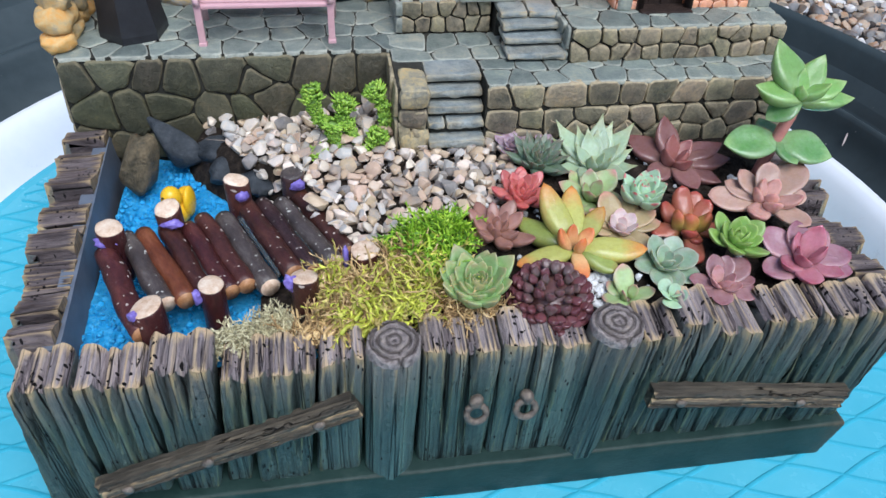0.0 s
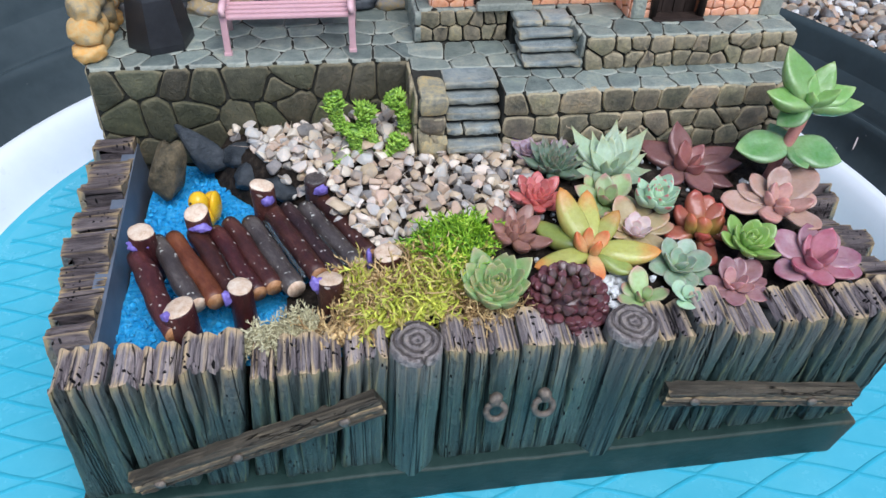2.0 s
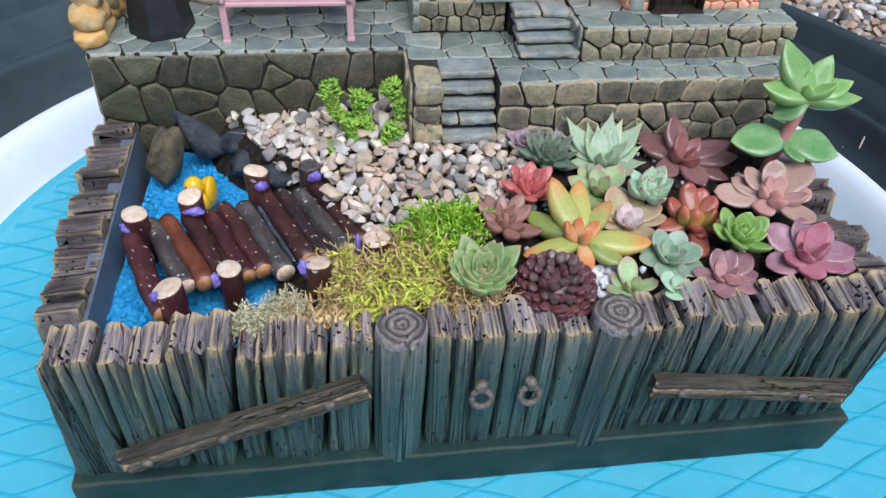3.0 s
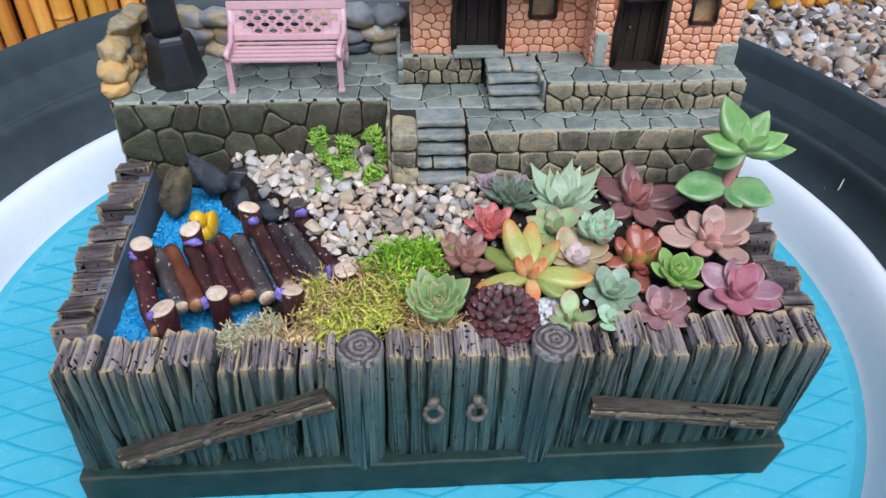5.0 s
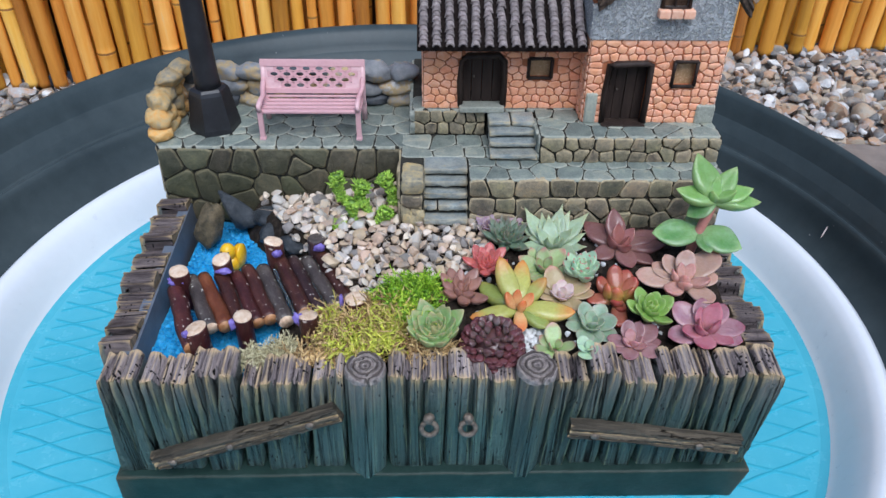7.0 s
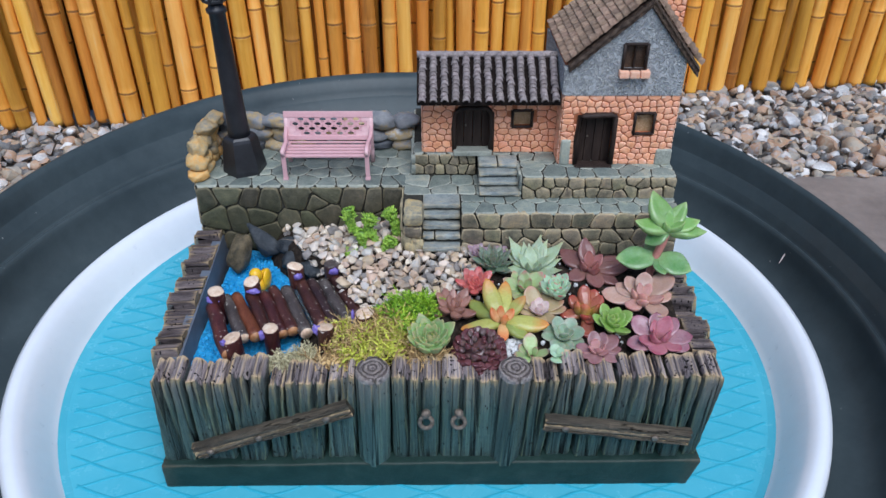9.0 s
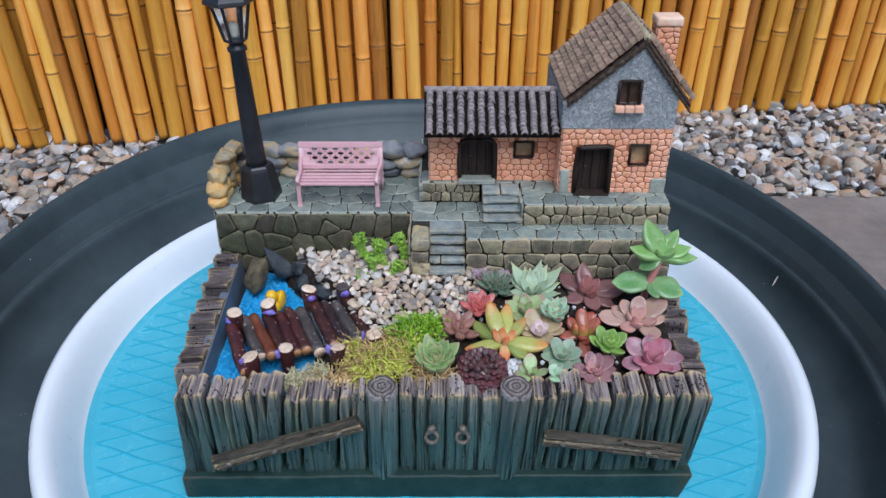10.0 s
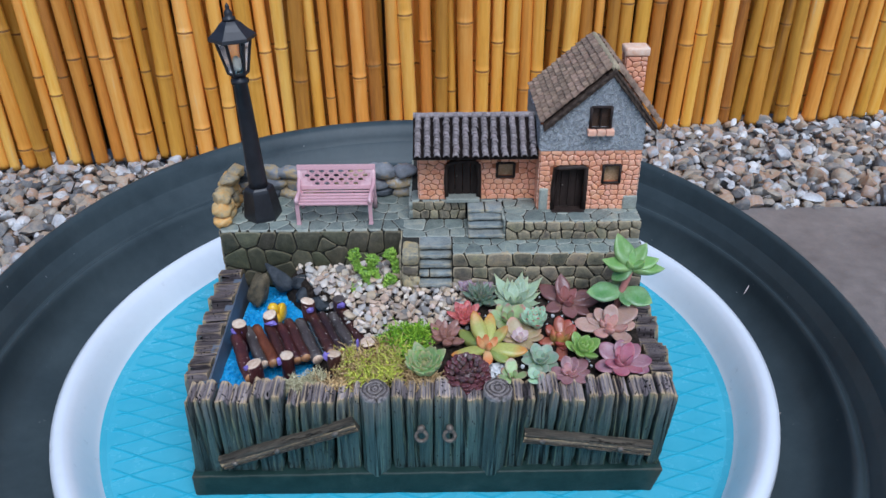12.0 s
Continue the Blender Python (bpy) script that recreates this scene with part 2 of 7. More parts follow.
BLUE = surface("blue_resin_grit", [(0.12, (0.015, 0.21, 0.5)), (0.45, (0.03, 0.37, 0.76)), (0.8, (0.12, 0.54, 0.87)), (1.0, (0.45, 0.78, 0.95))], 420, 0.35, 1.0, 700, dist=0.0012, vary=0.2, island=True)
BARK = surface("maroon_bark", [(0.15, (0.022, 0.008, 0.008)), (0.5, (0.065, 0.018, 0.016)), (0.8, (0.12, 0.04, 0.03)), (1.0, (0.2, 0.1, 0.07))], 220, 0.35, 0.5, 900, vary=0.25, hue=0.012,
               local=True, stretch=(1, 1, 0.35), speck=((0.5, 0.42, 0.36), 520, 0.70))
BARKG = surface("grey_bark", [(0.15, (0.022, 0.018, 0.016)), (0.5, (0.065, 0.05, 0.045)), (0.8, (0.13, 0.11, 0.095)), (1.0, (0.25, 0.24, 0.21))], 220, 0.35, 0.5, 900, vary=0.2,
                local=True, stretch=(1, 1, 0.35), speck=((0.5, 0.48, 0.42), 480, 0.68))
BARKO = surface("orange_bark", [(0.15, (0.06, 0.014, 0.006)), (0.5, (0.16, 0.045, 0.018)), (0.9, (0.28, 0.10, 0.045))], 220, 0.35, 0.5, 900, local=True, stretch=(1, 1, 0.35))
CUT = surface("cut_wood", [(0.15, (0.46, 0.27, 0.16)), (0.45, (0.70, 0.50, 0.34)), (0.8, (0.85, 0.72, 0.57))], 300, 0.6, 0.5, 900, vary=0.12)
BARKD = surface("dark_maroon_bark", [(0.15, (0.014, 0.008, 0.008)), (0.5, (0.042, 0.02, 0.02)), (0.8, (0.08, 0.045, 0.042)), (1.0, (0.16, 0.11, 0.10))], 220, 0.35, 0.6, 900, vary=0.2, local=True, stretch=(1, 1, 0.35), speck=((0.5, 0.45, 0.4), 520, 0.69))
CUTO = surface("orange_cut_wood", [(0.15, (0.22, 0.085, 0.03)), (0.5, (0.42, 0.20, 0.085)), (0.9, (0.62, 0.36, 0.18))], 300, 0.4, 0.5, 900, vary=0.2)
PURPLE = surface("purple_glue", [(0.2, (0.14, 0.10, 0.38)), (0.7, (0.27, 0.20, 0.56)), (1.0, (0.46, 0.40, 0.70))], 300, 0.3, 0.3)
YELLOW = surface("yellow_toy", [(0.2, (0.8, 0.42, 0.01)), (0.8, (0.88, 0.55, 0.02))], 60, 0.3, 0.05)
PEBBLE = surface("pebbles", [(0.05, (0.15, 0.14, 0.135)), (0.20, (0.32, 0.29, 0.26)), (0.34, (0.52, 0.38, 0.25)), (0.50, (0.66, 0.50, 0.36)), (0.62, (0.46, 0.44, 0.41)), (0.80, (0.72, 0.59, 0.46)), (0.97, (0.82, 0.78, 0.71))], 200, 0.45, 0.5, 900,
                 vary=0.1, island=True, tint=0.7, hue=0.015, spec=0.25)
ROCK = surface("dark_rock", [(0.2, (0.022, 0.026, 0.03)), (0.6, (0.058, 0.065, 0.072)), (0.9, (0.11, 0.115, 0.12)), (1.0, (0.2, 0.19, 0.18))], 110, 0.4, 0.8, 800, dist=0.001, spec=0.2)
ROCKB = surface("brown_rock", [(0.15, (0.03, 0.028, 0.02)), (0.4, (0.10, 0.082, 0.05)), (0.6, (0.19, 0.145, 0.085)), (0.8, (0.30, 0.22, 0.12)), (1.0, (0.48, 0.37, 0.25))], 190, 0.4, 0.9, 900, dist=0.0012, spec=0.25)
GRAVEL = surface("river_gravel", [(0.08, (0.07, 0.07, 0.075)), (0.28, (0.20, 0.20, 0.20)), (0.44, (0.44, 0.37, 0.28)), (0.54, (0.42, 0.26, 0.16)), (0.66, (0.38, 0.385, 0.39)), (0.90, (0.78, 0.75, 0.70))], 30, 0.55, 0.5, 160,
                 vary=0.15, island=True, tint=0.6, dist=0.004)
PAVING = surface("stone_paving", [(0.2, (0.13, 0.11, 0.10)), (0.6, (0.22, 0.19, 0.17)), (1.0, (0.32, 0.28, 0.25))], 5, 0.75, 0.5, 60, dist=0.004)
BAMBOO = surface("bamboo_cane", [(0.12, (0.22, 0.09, 0.026)), (0.30, (0.54, 0.215, 0.028)), (0.54, (0.75, 0.335, 0.042)), (0.76, (0.82, 0.45, 0.10)), (0.86, (0.62, 0.46, 0.27)), (0.96, (0.54, 0.48, 0.38))], 22, 0.42, 0.5, 90, (1, 1, 0.07), 0.24, hue=0.010,
                 tint=0.33, dist=0.002)
NODE = surface("bamboo_node", [(0.2, (0.13, 0.05, 0.012)), (0.6, (0.3, 0.13, 0.025)), (1.0, (0.5, 0.3, 0.1))], 40, 0.55, 0.4, 120, vary=0.3)
# dark brown of the wire ties, also painted in as shade between the canes
WIREGAP = surface("dark_binding_and_gap_shade", [(0.2, (0.018, 0.010, 0.004)), (1.0, (0.06, 0.03, 0.011))], 60, 0.6, 0.3)
PERLITE = surface("white_grit", [(0.2, (0.55, 0.55, 0.54)), (1.0, (0.85, 0.85, 0.83))], 200, 0.7, 0.4, 800)
MOSSY = surface("yellow_moss", [(0.08, (0.16, 0.10, 0.03)), (0.24, (0.40, 0.28, 0.08)), (0.42, (0.62, 0.48, 0.16)), (0.54, (0.42, 0.46, 0.05)), (0.74, (0.64, 0.64, 0.09)), (0.88, (0.78, 0.68, 0.24)), (0.98, (0.86, 0.74, 0.42))], 70, 0.6, 0.2, 400, vary=0.3, island=True, tint=0.4)
MOSSB = surface("brown_moss", [(0.1, (0.10, 0.05, 0.02)), (0.35, (0.36, 0.22, 0.09)), (0.6, (0.60, 0.42, 0.19)), (0.85, (0.74, 0.57, 0.29)), (1.0, (0.84, 0.70, 0.44))], 90, 0.65, 0.2, 400, vary=0.3, island=True, tint=0.4)
MOSSG = surface("green_moss", [(0.0, (0.035, 0.09, 0.004)), (0.3, (0.12, 0.27, 0.008)), (0.55, (0.24, 0.44, 0.015)), (0.8, (0.40, 0.55, 0.04)), (1.0, (0.56, 0.62, 0.14))], 70, 0.55, 0.2, 400, vary=0.2, island=True, tint=0.55)
MOSSP = surface("dry_pale_moss", [(0.0, (0.24, 0.18, 0.09)), (0.5, (0.52, 0.47, 0.27)), (1.0, (0.74, 0.69, 0.48))], 70, 0.7, 0.2, 400, vary=0.2, island=True, tint=0.55)
GLUECLEAR = surface("clear_glue", [(0.2, (0.42, 0.48, 0.48)), (1.0, (0.72, 0.76, 0.74))], 300, 0.2, 0.4, 900)
GLUECLEAR.node_tree.nodes["Principled BSDF"].inputs["Transmission Weight"].default_value = 0.92
GLASS = bpy.data.materials.new("lamp_glass")
GLASS.use_nodes = True
gb = GLASS.node_tree.nodes["Principled BSDF"]
gb.inputs["Transmission Weight"].default_value, gb.inputs["Roughness"].default_value = 1.0, 0.05
gb.inputs["Base Color"].default_value = (0.95, 0.95, 0.93, 1)
# the left wall's stone goes darker below its top course
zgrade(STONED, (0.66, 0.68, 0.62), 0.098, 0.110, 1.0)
# teal paint washed over the lower part of the planks
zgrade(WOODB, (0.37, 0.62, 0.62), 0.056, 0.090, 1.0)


def cracks(m, stretch, scale, width, colour, deep=0.0015, detail=2.0, local=False):
    """Thin sunken lines that wander with the grain (or every way), in the paint's colour and in the relief."""
    nt = m.node_tree
    bs = nt.nodes["Principled BSDF"]
    col = bs.inputs["Base Color"].links[0].from_socket
    n = noise_node(nt, coords(nt, stretch, local), scale, detail, 0.5)
    d = math_node(nt, "ABSOLUTE", math_node(nt, "SUBTRACT", n, 0.5))
    k = math_node(nt, "MULTIPLY_ADD", d, -1.0 / width, True)
    k.node.inputs[2].default_value = 1.0
    nt.links.new(mixc(nt, k, col, colour), bs.inputs["Base Color"])
    b = nt.nodes.new("ShaderNodeBump")
    b.inputs["Strength"].default_value, b.inputs["Distance"].default_value = 1.0, deep
    b.invert = True
    nt.links.new(k, b.inputs["Height"])
    if bs.inputs["Normal"].is_linked:
        nt.links.new(bs.inputs["Normal"].links[0].from_socket, b.inputs["Normal"])
    nt.links.new(b.outputs[0], bs.inputs["Normal"])


cracks(WOODB, (1, 0.05, 0.010), 170, 0.012, (0.006, 0.007, 0.007), local=True)
cracks(WOODB, (1, 0.05, 0.014), 520, 0.005, (0.03, 0.032, 0.032), 0.0005, local=True)
cracks(WOODT, (1, 0.05, 0.1), 240, 0.012, (0.012, 0.010, 0.009))
cracks(WOODS, (0.08, 1, 0.3), 90, 0.012, (0.012, 0.010, 0.009))
cracks(BRACE, (0.03, 1, 1), 300, 0.016, (0.012, 0.010, 0.008), 0.0015, 2.0, True)
cracks(PLASTER, (1, 1, 1), 520, 0.070, (0.84, 0.84, 0.82), -0.0010, 1.0)


def worm_holes(m, scale, cut):
    """Small dark bored holes, drawn out along the grain."""
    nt = m.node_tree
    bs = nt.nodes["Principled BSDF"]
    col = bs.inputs["Base Color"].links[0].from_socket
    vo = nt.nodes.new("ShaderNodeTexVoronoi")
    vo.inputs["Scale"].default_value = scale
    nt.links.new(coords(nt, (1, 1, 0.32)), vo.inputs["Vector"])
    hole = math_node(nt, "LESS_THAN", vo.outputs["Distance"], cut)
    patch = math_node(nt, "GREATER_THAN", noise_node(nt, coords(nt), 90, 2), 0.53)
    nt.links.new(mixc(nt, math_node(nt, "MULTIPLY", hole, patch), col, (0.008, 0.006, 0.006)), bs.inputs["Base Color"])


def growth_rings(m, scale, colour):
    """Uneven dark rings round the local z axis, sunk a little."""
    nt = m.node_tree
    bs = nt.nodes["Principled BSDF"]
    col = bs.inputs["Base Color"].links[0].from_socket
    w = nt.nodes.new("ShaderNodeTexWave")
    w.wave_type, w.rings_direction = "RINGS", "Z"
    for k, v in (("Scale", scale), ("Distortion", 3.2), ("Detail", 2.0), ("Detail Scale", 1.5)):
        w.inputs[k].default_value = v
    nt.links.new(coords(nt, (1, 1, 1), True), w.inputs["Vector"])
    k = math_node(nt, "MULTIPLY_ADD", w.outputs["Fac"], -2.2, True)
    k.node.inputs[2].default_value = 1.0
    nt.links.new(mixc(nt, k, col, colour), bs.inputs["Base Color"])
    b = nt.nodes.new("ShaderNodeBump")
    b.inputs["Strength"].default_value, b.inputs["Distance"].default_value = 1.0, 0.0012
    nt.links.new(w.outputs["Fac"], b.inputs["Height"])
    nt.links.new(bs.inputs["Normal"].links[0].from_socket, b.inputs["Normal"])
    nt.links.new(b.outputs[0], bs.inputs["Normal"])


growth_rings(WOODR, 130, (0.13, 0.105, 0.092))
for m, cut in ((WOODB, 0.17), (WOODT, 0.30), (WOODS, 0.24)):
    worm_holes(m, 480, cut)

# ---- building helpers ----
WM = {}


def thing(name, at, label, category, group="", kind=""):
    ob = new(name)
    ob.matrix_basis = Matrix.Translation(at)
    ob.empty_display_size = 0.01
    WM[ob.name] = Matrix.Translation(at)
    return tagged(ob, label, category, group, kind)


def hang(ob, parent, world_m=None):
    """Makes ob a part of parent, at the pose world_m."""
    world_m = world_m or Matrix()
    if parent is not None:
        ob.parent = parent
        ob.matrix_parent_inverse = WM[parent.name].inverted()
    ob.matrix_basis = world_m
    WM[ob.name] = world_m
    return ob


def make_mesh(name, verts, faces, mats, smooth=False, mi=None):
    me = bpy.data.meshes.new(name)
    me.from_pydata([tuple(v) for v in verts], [], faces)
    for m in (mats if isinstance(mats, (list, tuple)) else [mats]):
        me.materials.append(m)
    if mi is not None:
        me.polygons.foreach_set("material_index", mi)
    if smooth:
        me.polygons.foreach_set("use_smooth", [True] * len(me.polygons))
    me.update()
    return me


def piece(name, verts, faces, mats, parent=None, label="", smooth=False, m=None, mi=None):
    ob = new(name, make_mesh(name, verts, faces, mats, smooth, mi))
    hang(ob, parent, m)
    if label:
        ob["label"] = label
    return ob


def part(name, bm, material, parent, label="", smooth=False, m=None):
    me = bpy.data.meshes.new(name)
    bmesh.ops.recalc_face_normals(bm, faces=bm.faces)
    bm.to_mesh(me)
    bm.free()
    me.materials.append(material)
    if smooth:
        me.polygons.foreach_set("use_smooth", [True] * len(me.polygons))
    ob = new(name, me)
    hang(ob, parent, m)
    if label:
        ob["label"] = label
    return ob


def add_box(bm, x0, x1, y0, y1, z0, z1, bevel=0.0, m=None):
    r = bmesh.ops.create_cube(bm, size=1)
    vs = r["verts"]
    mm = Matrix.Translation(((x0 + x1) / 2, (y0 + y1) / 2, (z0 + z1) / 2)) @ Matrix.Diagonal((x1 - x0, y1 - y0, z1 - z0, 1))
    bmesh.ops.transform(bm, matrix=(m @ mm) if m else mm, verts=vs)
    if bevel:
        es = {e for v in vs for e in v.link_edges}
        bmesh.ops.bevel(bm, geom=list(es), offset=bevel, segments=2, profile=0.6, affect="EDGES")
    return bm


def box_part(name, dims, material, parent, bevel=0.0, label="", m=None):
    return part(name, add_box(bmesh.new(), *dims, bevel), material, parent, label, m=m)


def lathe(profile, n, close=True):
    """Rings of n points round z from (r, z) pairs: verts and faces."""
    vs, fs = [], []
    for r, z in profile:
        vs += [(r * math.cos(2 * math.pi * i / n), r * math.sin(2 * math.pi * i / n), z) for i in range(n)]
    for j in range(len(profile) - 1):
        fs += [(j * n + i, j * n + (i + 1) % n, (j + 1) * n + (i + 1) % n, (j + 1) * n + i) for i in range(n)]
    if close:
        fs += [tuple(range(n))[::-1], tuple((len(profile) - 1) * n + i for i in range(n))]
    return vs, fs


def tube(points, radii, n=8):
    """A tube through points: verts and faces, closed at both ends."""
    vs, fs = [], []
    pts = [Vector(p) for p in points]
    for i, p in enumerate(pts):
        d = (pts[min(i + 1, len(pts) - 1)] - pts[max(i - 1, 0)]).normalized()
        a = d.cross(Vector((0.31, 0.17, 0.93))).normalized()
        b = d.cross(a)
        vs += [p + radii[i] * (math.cos(2 * math.pi * k / n) * a + math.sin(2 * math.pi * k / n) * b) for k in range(n)]
    for j in range(len(pts) - 1):
        fs += [(j * n + k, j * n + (k + 1) % n, (j + 1) * n + (k + 1) % n, (j + 1) * n + k) for k in range(n)]
    fs += [tuple(range(n))[::-1], tuple((len(pts) - 1) * n + k for k in range(n))]
    return vs, fs


def ico(sub):
    bm = bmesh.new()
    bmesh.ops.create_icosphere(bm, subdivisions=sub, radius=1)
    v, f = [tuple(x.co) for x in bm.verts], [tuple(x.index for x in y.verts) for y in bm.faces]
    bm.free()
    return np.array(v), f


ICO1, ICO2, ICO3 = ico(1), ico(2), ico(3)


def lump(base, size, rng, rough=0.25, freq=1.3, flat=0.0):
    """An uneven stone: a ball with noise and a few worn facets, as an array of places about its middle."""
    v = base[0].copy()
    off = rng.uniform(-50, 50, 3)
    k = np.array([noise.noise(Vector(p * freq + off)) for p in v])
    v = v * (1 + rough * k)[:, None]
    for _ in range(4):
        n = rng.normal(size=3)
        n /= np.linalg.norm(n)
        d = v @ n
        lim = rng.uniform(0.6, 0.9)
        v = v - np.outer(np.clip(d - lim, 0, None) * 0.85, n)
    return v * np.array(size)


def spin(rng, tilt=math.pi):
    return np.array(Euler((rng.uniform(-tilt, tilt), rng.uniform(-tilt, tilt), rng.uniform(0, 6.283))).to_matrix())


def heap(name, stones, base, material, smooth=True):
    """Many small stones in one mesh: stones are (place, size, turn)."""
    vs, fs, n = [], [], 0
    for at, v in stones:
        vs.append(v + np.array(at))
        fs += [tuple(i + n for i in f) for f in (base[1] if len(v) == len(base[0]) else ICO1[1])]
        n += len(v)
    me = make_mesh(name, np.concatenate(vs), fs, material, smooth)
    if smooth:
        me.set_sharp_from_angle(angle=radians(42))
    return new(name, me)


# ---- ground, paving, gravel, fence ----
GZ = -0.46
rng = np.random.default_rng(5)


def grid_mesh(name, x0, x1, nx, y0, y1, ny, h, material, smooth=True):
    vs = [(x, y, h(x, y)) for y in np.linspace(y0, y1, ny + 1) for x in np.linspace(x0, x1, nx + 1)]
    fs = [(j * (nx + 1) + i, j * (nx + 1) + i + 1, (j + 1) * (nx + 1) + i + 1, (j + 1) * (nx + 1) + i) for j in range(ny) for i in range(nx)]
    return new(name, make_mesh(name, vs, fs, material, smooth))


tagged(piece("ground", [(-60, -60, GZ - 0.03), (60, -60, GZ - 0.03), (60, 60, GZ - 0.03), (-60, 60, GZ - 0.03)], [(0, 1, 2, 3)], PAVING),
       "bare stony ground under gravel and paving", "ground", kind="structure")
# paving slabs end where the gravel strip begins
paving = thing("pavement", (0.9, 0.6, GZ), "brown-grey textured stone paving slab beside the gravel", "paving", kind="structure")
for x0, x1, y0, y1 in ((0.30, 1.62, 0.45, 1.25), (1.635, 2.9, 0.45, 1.25), (0.30, 1.62, -0.6, 0.435), (1.635, 2.9, -0.6, 0.435), (-1.02, 0.285, -0.6, 0.435), (-2.3, -1.035, -0.6, 0.435)):
    box_part("slab", (x0, x1, y0, y1, GZ - 0.03, GZ + rng.uniform(-0.002, 0.002)), PAVING, paving, 0.006)

stones = []
for layer in range(2):
    for x in np.arange(-2.7, 2.9, 0.029):
        for y in np.arange(0.45, 2.05, 0.029):
            far = abs(x) > 0.75 * y + 0.35
            if x > 0.27 and y < 1.245 or abs(x) < 0.32 and y < 0.5 or y > 1.70 + 0.132 * x or far and (layer or rng.random() < 0.4):
                continue
            s = rng.uniform(0.009, 0.021) * (1 if rng.random() < 0.82 else 1.45) * (1.3 if far else 1)
            v = lump(ICO1 if far else ICO2, (s * rng.uniform(0.9, 1.5), s, s * rng.uniform(0.5, 0.85)), rng, 0.35)
            for _ in range(0 if far else 5):
                n = rng.normal(size=3)
                n /= np.linalg.norm(n)
                v = v - np.outer(np.clip(v @ n - s * rng.uniform(0.35, 0.7), 0, None), n)
            stones.append(((x + rng.uniform(-0.02, 0.02), y + rng.uniform(-0.02, 0.02), GZ - 0.012 + 0.014 * layer + rng.uniform(-0.006, 0.008)), v @ spin(rng, 0.7).T))
tagged(heap("gravel", stones, ICO2, GRAVEL, True), "grey, white and rust river gravel strip along the fence", "gravel", kind="stuff")

fence = thing("bamboo_fence", (0, 1.66, GZ), "upright golden-brown bamboo cane fence with dark nodes", "fence")
fdir = Vector((2.5, 0.33, 0)).normalized()


def cane(r, h, seed):
    q = np.random.default_rng(seed)
    prof, z = [], 0.0
    nxt = q.uniform(0.05, 0.3)
    while z < h:
        e = min(nxt, h)
        prof += [(r * 0.985, z), (r * 0.98, z + 0.012), (r * 0.975, (z + e) / 2), (r * 0.985, e - 0.014), (r * 1.0, e - 0.006), (r * 1.08, e - 0.001), (r * 0.99, e + 0.001), (r * 1.05, e + 0.004)]
        z = e + 0.007
        nxt = z + q.uniform(0.22, 0.34)
    v, f = lathe(prof, 12)
    return v, f, [1 if i < (len(prof) - 1) * 12 and (i // 12) % 8 in (5, 6) else 0 for i in range(len(f))]


cane_meshes = []
for k in range(14):
    v, f, mi = cane(rng.uniform(0.0125, 0.0225), 1.3, 40 + k)
    cane_meshes.append((make_mesh("cane", v, f, [BAMBOO, NODE], True, mi), max(math.hypot(a[0], a[1]) for a in v)))
s = -2.6
while s < 2.8:
    me, r = cane_meshes[int(rng.integers(14))]
    s += r
    p = Vector((0, 1.668, GZ + 0.005)) + fdir * s + Vector((0, rng.uniform(-0.012, 0.012), 0))
    ob = new("cane", me)
    hang(ob, fence, pose(*p, rng.uniform(-0.8, 0.8), rng.uniform(-1.7, 1.7), rng.uniform(0, 360)))
    s += r + (rng.uniform(-0.002, 0.003) if rng.random() < 0.65 else rng.uniform(0.003, 0.008))
# a second row shows through the gaps
s = -2.55
while s < 2.75:
    p = Vector((0, 1.738, GZ + 0.005)) + fdir * s
    hang(new("cane", cane_meshes[int(rng.integers(14))][0]), fence, pose(*p, 0, rng.uniform(-1.5, 1.5), rng.uniform(0, 360)))
    s += rng.uniform(0.036, 0.046)
for sx, z in ((-0.045, 0.575), (0.62, 0.60), (-0.85, 0.55)):
    c = Vector((0, 1.650, GZ + z)) + fdir * sx
    piece("tie_wire", *tube([c + fdir * (0.058 * math.cos(a)) + Vector((0, 0.020 - 0.038 * math.sin(a) ** 2 * (math.sin(a) > 0), 0.004 * math.sin(3 * a))) for a in np.linspace(0, math.pi, 15)], [0.0028] * 15, 6), WIREGAP, fence, "dark wire tie", True)
    piece("tie_wire", *tube([c + Vector((0.003, -0.018, -0.016)), c + Vector((0, -0.022, 0.0)), c + Vector((-0.004, -0.018, 0.022))], [0.003, 0.0042, 0.002], 6), WIREGAP, fence, "", True)
# added near-black sheet that stands in for the shade between the canes
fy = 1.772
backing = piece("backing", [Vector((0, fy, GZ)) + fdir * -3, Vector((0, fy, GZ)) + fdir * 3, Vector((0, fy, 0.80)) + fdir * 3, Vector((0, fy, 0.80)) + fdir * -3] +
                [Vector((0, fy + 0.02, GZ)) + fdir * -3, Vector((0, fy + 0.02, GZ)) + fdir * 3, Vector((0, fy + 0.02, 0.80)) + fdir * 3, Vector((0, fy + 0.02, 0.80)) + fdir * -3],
                [(0, 1, 2, 3), (7, 6, 5, 4), (0, 4, 5, 1), (3, 2, 6, 7)], WIREGAP, fence)

# ---- charcoal bowl and turquoise tray ----
NB = 128
bowl = thing("planter_saucer", (-0.0135, 0.125, GZ), "large round charcoal plastic bowl with a stepped rim", "bowl")
